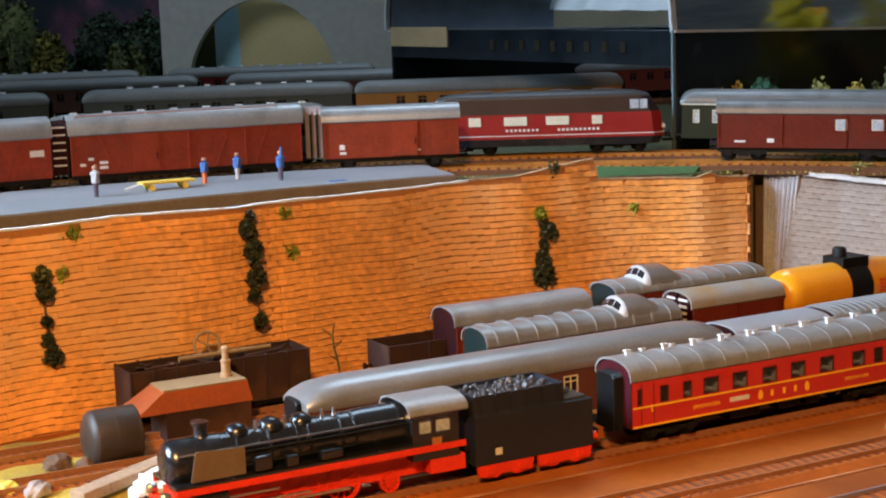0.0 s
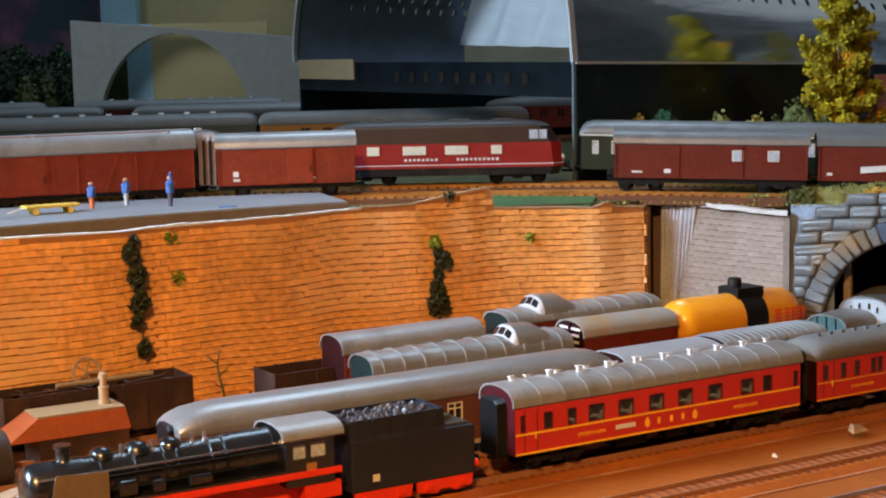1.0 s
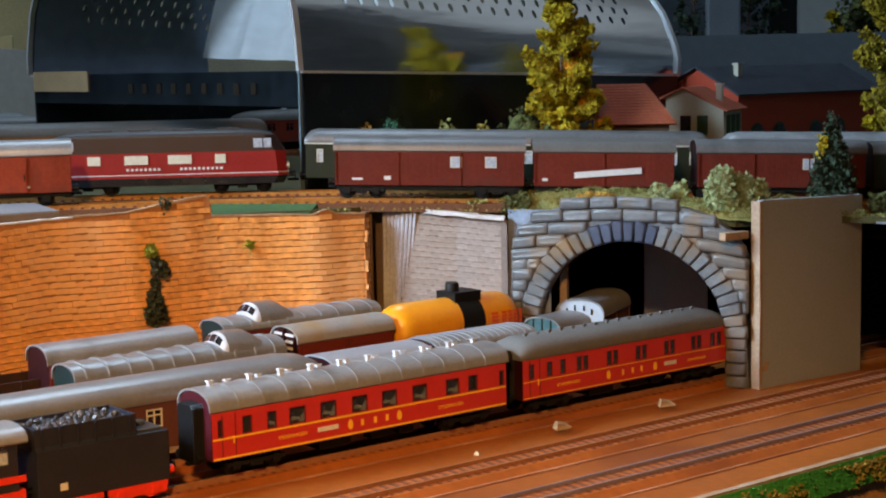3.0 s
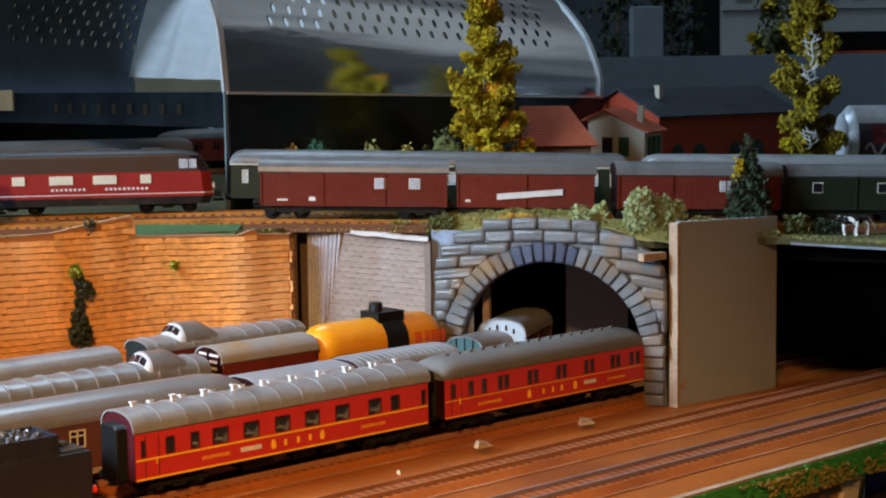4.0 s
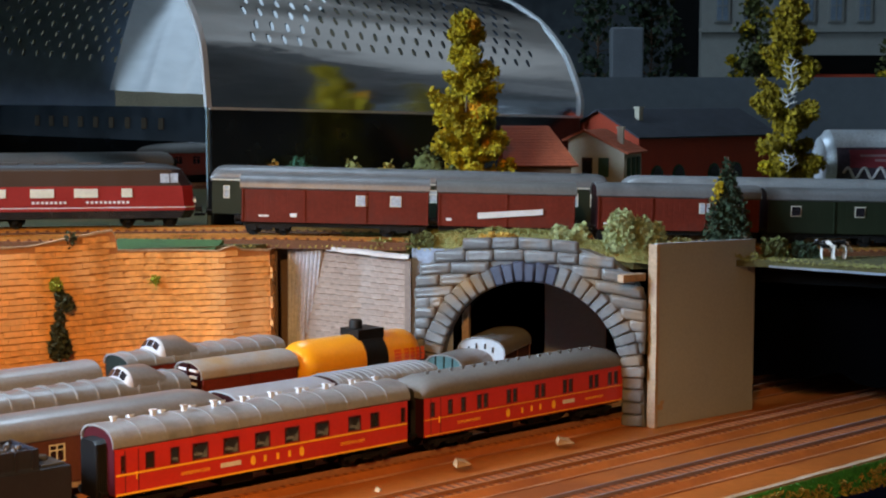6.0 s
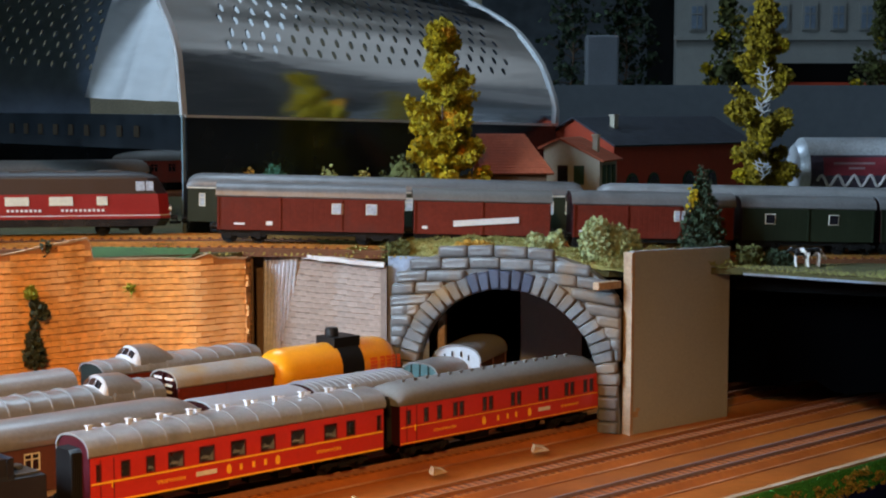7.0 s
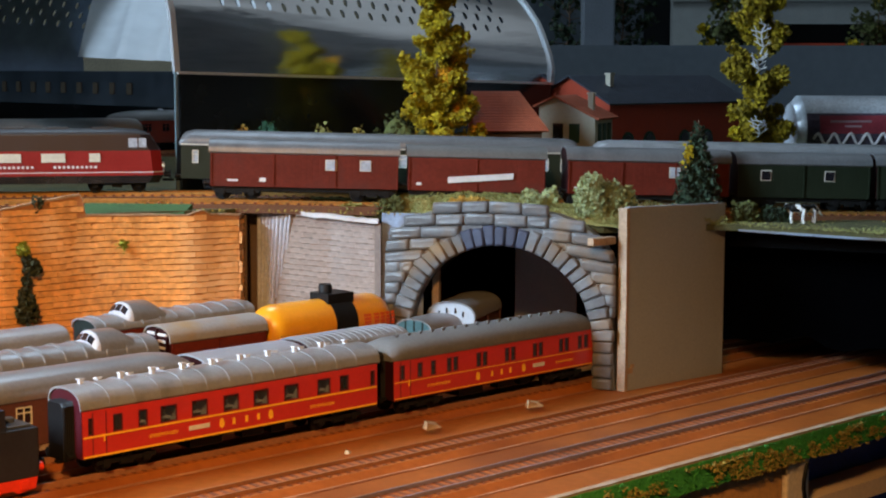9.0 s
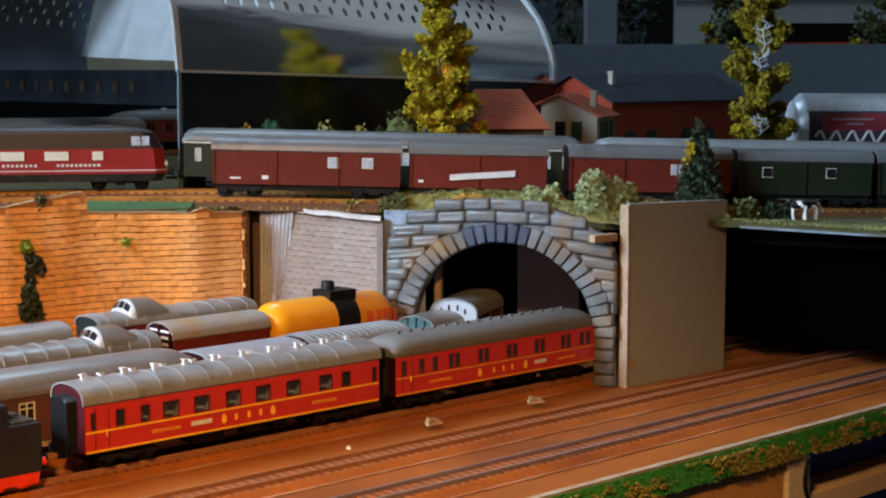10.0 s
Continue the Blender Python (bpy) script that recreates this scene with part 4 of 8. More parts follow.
# ---- steam engine and tender ----
def steam_engine(m):
    L = 0.176
    root = thing("steam_locomotive", "black steam locomotive with red frame and smoke deflectors", "locomotive", m, group="express train")
    f, b = -L / 2, L / 2            # front towards -x
    bz, br = 0.0330, 0.0112
    bm = bmesh.new()
    turned(bm, (f + 0.020, 0, bz), (b - 0.036, 0, bz), ((0, br), (0.72, br), (0.78, br * 1.06), (1.0, br * 1.08)), 24)
    boiler = part("boiler", bm, satin_black, root, smooth=35)
    bm = bmesh.new()
    for x in (0.036, 0.052, 0.070, 0.088):
        turned(bm, (f + x, 0, bz), (f + x + 0.0012, 0, bz), ((0, br * 1.03), (1, br * 1.03)), 24)
    part("boiler_band", bm, satin_black, boiler)
    bm = bmesh.new()
    turned(bm, (f + 0.001, 0, bz), (f + 0.032, 0, bz), ((0, 0.004), (0.02, br * 0.75), (0.10, br * 0.98), (0.2, br * 1.05), (1, br * 1.05)), 24)
    part("smokebox", bm, satin_black, root, "glossy black smokebox", smooth=40)
    bm = bmesh.new()
    turned(bm, (f + 0.023, 0, bz + br - 0.001), (f + 0.023, 0, bz + br + 0.0075), ((0, 0.0050), (0.2, 0.0036), (0.8, 0.0036), (0.82, 0.0046), (1, 0.0046), (1.0, 0.003)), 18)
    part("chimney", bm, satin_black, root, smooth=40)
    for x, r, h in ((0.043, 0.0062, 0.0036), (0.062, 0.0068, 0.0040), (0.080, 0.0060, 0.0034)):
        bm = bmesh.new()
        turned(bm, (f + x, 0, bz + br - 0.0015), (f + x, 0, bz + br + h), ((0, r * 1.1), (0.4, r), (0.75, r * 0.85), (1, r * 0.35)), 18)
        part("dome", bm, satin_black, root, smooth=60)
    for x in (0.053, 0.070, 0.092, 0.099):
        bm = bmesh.new()
        tube(bm, (f + x, -0.002, bz + br - 0.001), (f + x, -0.002, bz + br + 0.004), 0.0011, seg=8)
        part("safety_valve", bm, steel, root, "small bright fitting on the boiler")
    for sg in (-1, 1):
        bm = bmesh.new()
        y = sg * 0.0152
        loft(bm, [[(f + 0.011, yy, 0.0262), (f + 0.041, yy, 0.0262), (f + 0.041, yy, 0.0395), (f + 0.014, yy, 0.0410)] for yy in (y - 0.0004, y + 0.0004)])
        part("smoke_deflector", bm, deflector_tan if sg < 0 else satin_black, root, "smoke deflector plate, brown reflection painted on the near one")
        bm = bmesh.new()
        bx(bm, f + 0.002, sg * 0.0115 - 0.0055, 0.0238, b - 0.030, sg * 0.0115 + 0.0055, 0.0252)
        part("running_board", bm, satin_black, root)
        bm = bmesh.new()
        bx(bm, f + 0.002, sg * 0.0172 - 0.0004, 0.0205, b - 0.004, sg * 0.0172 + 0.0004, 0.0238)
        part("valance", bm, loco_red, root, "red running-board edge")
        bm = bmesh.new()
        tube(bm, (f + 0.02, sg * 0.0118, bz + 0.003), (b - 0.036, sg * 0.0118, bz + 0.003), 0.0006, seg=6)
        tube(bm, (f + 0.03, sg * 0.0112, bz - 0.004), (b - 0.036, sg * 0.0118, bz - 0.003), 0.0005, seg=6)
        part("pipe", bm, black, root)
        bm = bmesh.new()
        soft_box(bm, f + 0.012, sg * 0.0125 - 0.0045, 0.0075, f + 0.031, sg * 0.0125 + 0.0045, 0.0200, 0.002)
        part("cylinder", bm, satin_black, root)
    for x, z, w, h in ((0.046, 0.0262, 0.010, 0.0075), (0.064, 0.0255, 0.007, 0.0060), (0.084, 0.0258, 0.013, 0.0050)):
        bm = bmesh.new()
        soft_box(bm, f + x, -0.0165, z, f + x + w, -0.0112, z + h, 0.0012)
        part("pump", bm, satin_black, root)
    for x in (0.040, 0.058, 0.074, 0.081, 0.100, 0.108):
        bm = bmesh.new()
        pts = [(f + x, -br * math.sin(a) * 1.05, bz + br * math.cos(a) * 1.05) for a in [radians(q) for q in (12, 40, 70, 95, 120)]]
        for p, q in zip(pts, pts[1:]):
            tube(bm, p, q, 0.0007, seg=6)
        part("boiler_pipe", bm, satin_black, root)
    bm = bmesh.new()
    tube(bm, (f + 0.006, -0.0125, bz + 0.0062), (b - 0.040, -0.0125, bz + 0.0062), 0.0005, seg=6)
    part("handrail", bm, steel, root, "bright handrail")
    bm = bmesh.new()
    bx(bm, f + 0.004, -0.0085, 0.0075, b - 0.004, 0.0085, 0.0205)
    part("frame", bm, loco_red, root, "bright red frame")
    bm = bmesh.new()
    bx(bm, f - 0.001, -0.0165, 0.0105, f + 0.0015, 0.0165, 0.0170)
    part("buffer_beam", bm, loco_red, root)
    # wheels with spokes
    def wheel(r):
        bm = bmesh.new()
        for sg in (-1, 1):
            y = sg * GAUGE / 2
            rim = []
            for rr, yy in ((r, y - 0.0011), (r, y + 0.0011), (r * 0.84, y + 0.0011), (r * 0.84, y - 0.0011)):
                rim.append([(rr * math.cos(a), yy, r + rr * math.sin(a)) for a in [math.tau * i / 24 for i in range(24)]])
            loft(bm, rim + [rim[0]], cap=False)
            for i in range(12):
                a = math.tau * i / 12
                d, n = Vector((math.cos(a), 0, math.sin(a))), Vector((-math.sin(a), 0, math.cos(a)))
                c = Vector((0, y, r))
                loft(bm, [[c + d * (r * 0.1) + n * k for k in (-0.0005, 0.0005)] + [c + d * (r * 0.86) + n * k for k in (0.0005, -0.0005)],
                          [c + Vector((0, sg * 0.0009, 0)) + d * (r * 0.1) + n * k for k in (-0.0005, 0.0005)] + [c + Vector((0, sg * 0.0009, 0)) + d * (r * 0.86) + n * k for k in (0.0005, -0.0005)]])
            tube(bm, (0, y - 0.0012, r), (0, y + 0.0014, r), r * 0.2, seg=10)
        return mesh_of("driving_wheel", bm, loco_red, 40)
    big, small = wheel(0.0105), wheel(0.0060)
    for x in (0.052, 0.076, 0.100):
        piece("driving_wheel", big, root, pose(f + x, 0, 0))
    for x in (0.010, 0.033, 0.128):
        piece("carrying_wheel", small, root, pose(f + x, 0, 0))
    bm = bmesh.new()
    bx(bm, f + 0.050, -0.0128, 0.0072, f + 0.102, -0.0118, 0.0088)
    bx(bm, f + 0.030, -0.0140, 0.0100, f + 0.078, -0.0130, 0.0112)
    bx(bm, f + 0.030, -0.0148, 0.0150, f + 0.060, -0.0138, 0.0160)
    part("side_rod", bm, steel, root, "bright coupling and connecting rods")
    # cab
    bm = bmesh.new()
    c0, c1 = b - 0.037, b - 0.008
    for sg in (-1, 1):
        ya, yb = sorted((sg * 0.0165, sg * 0.0153))
        bx(bm, c0, ya, 0.0160, c1, yb, 0.0300)
        bx(bm, c0, ya, 0.0375, c1, yb, 0.0405)
        bx(bm, c0, ya, 0.0300, c0 + 0.004, yb, 0.0375)
        bx(bm, c0 + 0.012, ya, 0.0300, c0 + 0.0145, yb, 0.0375)
        bx(bm, c1 - 0.005, ya, 0.0300, c1, yb, 0.0375)
    bx(bm, c0, -0.0153, 0.0160, c0 + 0.001, 0.0153, 0.0405)
    cab = part("cab", bm, satin_black, root)
    bm = bmesh.new()
    bx(bm, c0 + 0.001, -0.0149, 0.0300, c1, -0.0145, 0.0375)
    part("cab_window", bm, pane_sky, cab, "pale cab window")
    bm = bmesh.new()
    a = arch(0.035, 0.0405, 0.0070)
    loft(bm, [[(x, y, z) for y, z in a] + [(x, y * 0.95, z - 0.001) for y, z in reversed(a)] for x in (c0 - 0.002, c1 + 0.006)])
    part("cab_roof", bm, roof_grey, cab, "grey cab roof", smooth=35)
    for x0, z0, x1, z1 in ((c0 + 0.012, 0.0235, c0 + 0.018, 0.0275), (c0 + 0.012, 0.0205, c0 + 0.018, 0.0222)):
        bm = bmesh.new()
        bx(bm, x0, -0.0168, z0, x1, -0.0160, z1)
        part("plate", bm, brass, cab, "small brass plate")
    for sg in (-1, 1):
        bm = bmesh.new()
        turned(bm, (f - 0.004, sg * 0.010, 0.0195), (f + 0.001, sg * 0.010, 0.0195), ((0, 0.0022), (0.3, 0.0027), (1, 0.0022)), 14)
        part("headlight", bm, steel, root)
    bm = bmesh.new()
    bx(bm, c1 - 0.018, -0.0162, 0.0080, c1 + 0.004, 0.0162, 0.0160)
    part("cab_steps", bm, loco_red, root)
    buffers(root, L / 2, 0.0135)
    return root


steam_engine(spot(0.2450, 0.7585, 0.0078) @ Matrix.Diagonal((0.932, 1, 1, 1)))


def tender(m):
    L = 0.0745
    root = thing("tender", "black coal tender with red bogie frames", "tender", m, group="express train")
    bm = bmesh.new()
    soft_box(bm, -L / 2, -0.0165, 0.0068, L / 2, 0.0165, 0.0336, 0.0008)
    part("body", bm, tender_black, root)
    e = L / 2 - 0.018
    bm = bmesh.new()
    loft(bm, [[(x0, -y, z), (x1, -y, z), (x1, y, z), (x0, y, z)] for x0, x1, y, z in ((-L / 2, e, 0.0160, 0.0334), (-L / 2, e, 0.0150, 0.0352), (-L / 2, e, 0.0148, 0.0446), (-L / 2 + 0.001, e - 0.001, 0.0138, 0.0446), (-L / 2 + 0.001, e - 0.001, 0.0138, 0.0425))])
    bunker = part("coal_bunker", bm, tender_black, root)
    bm = bmesh.new()
    bx(bm, -0.0006, -0.0158, 0.0338, 0.0006, -0.0140, 0.0444)
    me = mesh_of("bunker_rib", bm, tender_black)
    for i in range(6):
        piece("bunker_rib", me, bunker, pose(-L / 2 + 0.004 + i * 0.0098, 0, 0))
    rnd = random.Random(3)
    bm = bmesh.new()
    for _ in range(120):
        p = Vector((rnd.uniform(-L / 2 + 0.003, e - 0.003), rnd.uniform(-0.0125, 0.0125), 0.0424 + rnd.uniform(0, 0.0016)))
        bmesh.ops.create_icosphere(bm, subdivisions=1, radius=rnd.uniform(0.0012, 0.0024), matrix=Matrix.Translation(p) @ Euler((rnd.uniform(0, 3), rnd.uniform(0, 3), 0)).to_matrix().to_4x4() @ Matrix.Diagonal((1, 0.8, 0.6, 1)))
    tagged(part("coal", bm, coal_mat, root, "glinting black coal load"), kind="stuff")
    bm = bmesh.new()
    soft_box(bm, e + 0.002, -0.0125, 0.0336, L / 2 - 0.002, 0.0125, 0.0350, 0.0006)
    turned(bm, (e + 0.009, 0, 0.0345), (e + 0.009, 0, 0.0372), ((0, 0.0036), (0.8, 0.0036), (1, 0.0030)), 14)
    part("water_hatch", bm, coal_mat, root, "grey water filler hatch")
    for x in (-L * 0.25, L * 0.25):
        bm = bmesh.new()
        for y in (-0.0152, 0.0152):
            loft(bm, [[(x - 0.0175, yy, 0.0075), (x + 0.0175, yy, 0.0075), (x + 0.0165, yy, 0.0010), (x + 0.006, yy, -0.0006), (x + 0.003, yy, 0.0012), (x - 0.003, yy, 0.0012), (x - 0.006, yy, -0.0006), (x - 0.0165, yy, 0.0010)] for yy in (y - 0.001, y + 0.001)])
            for k in (-0.010, 0.010):
                soft_box(bm, x + k - 0.0025, y - 0.0018, 0.0010, x + k + 0.0025, y + 0.0018, 0.0052, 0.0006)
        bg = part("bogie", bm, loco_red, root, "red bogie side frame")
        for k in (-0.010, 0.010):
            piece("wheelset", WHEELSET, bg, pose(x + k, 0, 0))
    bm = bmesh.new()
    bx(bm, -L / 2 + 0.012, -0.0169, 0.0118, -L / 2 + 0.016, -0.0164, 0.0155)
    part("plate", bm, cream, root, "small pale data panel")
    for y in (-0.0145, 0.0145):
        bm = bmesh.new()
        tube(bm, (L / 2 + 0.0006, y, 0.010), (L / 2 + 0.0006, y, 0.032), 0.0004, seg=6)
        part("handrail", bm, black, root)
    bm = bmesh.new()
    turned(bm, (L / 2, -0.0135, 0.0115), (L / 2 + 0.003, -0.0135, 0.0115), ((0, 0.0020), (1, 0.0024)), 12)
    part("tail_lamp", bm, loco_red, root, "red tail lamp")
    buffers(root, L / 2, 0.0125)
    return root


tender(spot(0.3667, 0.7585, 0.0078))


# ---- sidings ----
def passenger_coach(name, label, m, length, body, roof_m, wins, frame_m, pane_m, group, round_end=0.012, rise=0.0105, width=0.033, zw=(0.0228, 0.0335), vents=(), line=None, lit=()):
    W, zb, ze = width, 0.0105, 0.0385
    root = thing(name, label, "railway coach", m, group=group)
    bm = bmesh.new()
    side_walls(bm, length, W, zb, ze, wins, *zw)
    for x in (-length / 2 + 0.0006, length / 2 - 0.0006):
        gable(bm, x, W, zb, ze, 0.0030)
    part("body", bm, body, root)
    # maroon block fills the body in place of its dark inside
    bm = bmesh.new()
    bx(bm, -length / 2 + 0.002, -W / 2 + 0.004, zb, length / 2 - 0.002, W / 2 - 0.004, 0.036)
    part("interior", bm, maroon, root, "maroon inside, its dimness put into the colour")
    underframe(root, length, W)
    roof(root, length + 0.003, W, ze, rise, roof_m, round_end)
    for i, (c, w) in enumerate(wins):
        window(root, c, w, zw[0] + 0.0002, zw[1] - 0.0002, W, frame_m, pane_lit if i in lit else pane_m, 0.0007)
    if line:
        bar_part("gutter_line", root, line, -length / 2, length / 2, ze - 0.0011, ze - 0.0002, W, 0.0014, "pale gutter line")
    for x in (-length / 2 - 0.0004, length / 2 + 0.0004):
        bellows(root, x)
    if vents:
        bm = bmesh.new()
        soft_box(bm, -0.0030, -0.0022, -0.0006, 0.0030, 0.0022, 0.0020, 0.0006)
        me = mesh_of("roof_vent", bm, vent_mat)
        for x, y in vents:
            piece("roof_vent", me, root, pose(x, y, ze + rise - 0.0004))
    bogie(root, -length * 0.36)
    bogie(root, length * 0.36)
    buffers(root, length / 2)
    return root


SID = "wagons parked in the sidings"
passenger_coach("parked_coach", "old brown coach with a smooth silver roof", spot(0.398, 0.809, 0.0078), 0.280, van_brown, roof_silver,
                [(-0.124 + 0.0248 * i, 0.010) for i in range(11)], cream, pane_dark, SID, 0.024, rise=0.0120)
teal_light = mat("teal_window_end", (0.06, 0.13, 0.14), 0.3, var=0.2)
pale_blue_end = mat("pale_blue_end_paint", (0.40, 0.46, 0.52), 0.5, var=0.1)
goods_van("flat_roof_van", "maroon van with a plain light grey roof", spot(0.583, 0.809, 0.0078), 0.074, van_red, roof_pale, SID, rise=0.0050, height=0.0405)
goods_van("ribbed_roof_van", "maroon van with a closely ribbed grey roof", spot(0.669, 0.809, 0.0078), 0.084, van_red, roof_grey, SID, ribs=15, rise=0.0058, height=0.0405)
goods_van("teal_ended_van", "grey-roofed van with a teal end wall", pose(-0.0070, 1.1640, 0.0030, 0, 0, 57), 0.042, van_brown, roof_grey, SID, rise=0.0095, height=0.0345, end_m=teal_light)
goods_van("ribbed_brake_van", "green-ended van with a strongly ribbed silver roof", spot(0.489, 0.889, 0.0078), 0.148, van_red, roof_silver, SID, ribs=10, rise=0.0105, end_m=teal, proud=0.0010)
goods_van("braked_van", "red-brown van with a white framed end and worn tan roof", spot(0.6125, 0.889, 0.0078), 0.078, van_red, roof_tan, SID, balcony=-1, rail_m=white_print, rise=0.0100, height=0.0415)
goods_van("covered_van", "dark red van with a grey arched roof by the wall", spot(0.476, 0.944, 0.0078), 0.106, van_red, roof_grey, SID, rise=0.0110, height=0.0395)
goods_van("long_grey_roof_van", "pale-roofed van with a dark green end beside the wall", spot(0.6160, 0.944, 0.0078), 0.130, van_red, roof_grey, SID, ribs=9, rise=0.0075, height=0.0445, end_m=teal, proud=0.0008)
tv = goods_van("tunnel_van", "grey-roofed wagon with a white end inside the portal", pose(0.0200, 1.2030, 0.0100, 0, 0, 70), 0.062, van_brown, roof_grey, SID, height=0.0335, rise=0.0125, end_m=pale_blue_end, width=0.036)
te = [o for o in scene.objects if o.name == "teal_ended_van"][0]
for y in (-0.0075, 0.0, 0.0075):
    bm = bmesh.new()
    bx(bm, -0.0218, y - 0.0004, 0.0270, -0.0209, y + 0.0004, 0.0425)
    part("end_post", bm, teal, te, "dark teal end post")
for y, z in ((-0.009, 0.0385), (-0.003, 0.041), (0.004, 0.041), (0.010, 0.0385)):
    bm = bmesh.new()
    bx(bm, -0.0318, y - 0.0006, z - 0.004, -0.0309, y + 0.0006, z)
    part("end_mark", bm, black, tv)


def brake_cab(m, label):
    """A raised guard's lookout on a van's roof."""
    root = thing("lookout_cab", label, "lookout", m, group="lookouts")
    bm = bmesh.new()
    a = arch(0.031, 0.0, 0.0170)
    loft(bm, [[(x, y * w, z * k - 0.0095) for y, z in a] for x, k, w in ((-0.013, 1.0, 1.0), (0.004, 0.97, 1.0), (0.014, 0.62, 0.97))])
    part("hood", bm, roof_silver, root, smooth=40)
    bm = bmesh.new()
    loft(bm, [[(x, y * w, z * k - 0.0095) for y, z in a] for x, k, w in ((-0.0235, 0.20, 0.90), (-0.0205, 0.42, 0.96), (-0.0180, 0.60, 0.985), (-0.0145, 0.93, 0.99), (-0.0133, 0.985, 0.99))])
    part("front", bm, lookout_white, root, "white painted front")

    def on_front(x, y, out):
        k = 0.60 + 0.33 * (x + 0.0180) / 0.0035
        c = abs(y / 0.0153) ** (1 / 0.85)
        return (x - out, y, 0.0170 * k * (1 - c * c) ** 0.3875 - 0.0095 + out)
    for y in (-0.0072, 0.0, 0.0072):
        bm = bmesh.new()
        loft(bm, [[on_front(-0.0176, y - 0.0029, out), on_front(-0.0176, y + 0.0029, out), on_front(-0.0150, y + 0.0026, out), on_front(-0.0150, y - 0.0026, out)] for out in (0.0004, -0.0008)])
        part("pane", bm, pane_dark, root, "black lookout pane")
    return root


brake_cab(spot(0.5350, 0.889, 0.0543), "silver lookout hood with three black panes")
brake_cab(spot(0.5940, 0.944, 0.0611), "whitish lookout hood with three black panes")


def tank_wagon(m):
    L = 0.116
    root = thing("tank_wagon", "orange tank wagon with a black saddle and dome", "tank wagon", m, group=SID)
    r, zc = 0.0182, 0.0342
    bm = bmesh.new()
    turned(bm, (-L / 2, 0, zc), (L / 2, 0, zc), ((0, 0.001), (0.012, r * 0.55), (0.04, r * 0.82), (0.085, r * 0.96), (0.13, r), (0.87, r), (0.915, r * 0.96), (0.96, r * 0.82), (0.988, r * 0.55), (1, 0.001)), 28)
    part("barrel", bm, tank_orange, root, "glossy orange tank", smooth=50)
    bm = bmesh.new()
    turned(bm, (0.0, 0, zc), (0.020, 0, zc), ((0, r * 1.025), (1, r * 1.025)), 28)
    bx(bm, -0.002, -0.0105, zc + r - 0.004, 0.022, 0.0105, zc + r + 0.0040)
    part("saddle", bm, black, root, "black centre band", smooth=30)
    bm = bmesh.new()
    turned(bm, (0.004, 0, zc + r + 0.003), (0.004, 0, zc + r + 0.0105), ((0, 0.0050), (0.8, 0.0050), (1, 0.0040)), 16)
    part("dome", bm, black, root, smooth=40)
    for x0, x1 in ((0.026, 0.0325), (0.0355, 0.040), (0.0415, 0.0455), (0.047, 0.0505), (0.052, 0.055)):
        bm = bmesh.new()
        for k in range(4):
            a0, a1 = radians(-12 + 8 * k), radians(-12 + 8 * (k + 1) - 1.5)
            loft(bm, [[(x, -q * math.cos(a), zc + q * math.sin(a)) for a in (a0, a1)] + [(x, -(q - 0.0006) * math.cos(a), zc + (q - 0.0006) * math.sin(a)) for a in (a1, a0)] for x, q in ((x0, r + 0.0002), (x1, r + 0.0002))])
        part("red_mark", bm, tank_red, root, "faded red mark on the tank")
    underframe(root, L, 0.026, 0.0085, 0.0120, boxes=False)
    bogie(root, -L * 0.33, 0.020)
    bogie(root, L * 0.33, 0.020)
    buffers(root, L / 2)


tank_wagon(spot(0.7115, 0.887, 0.0115))


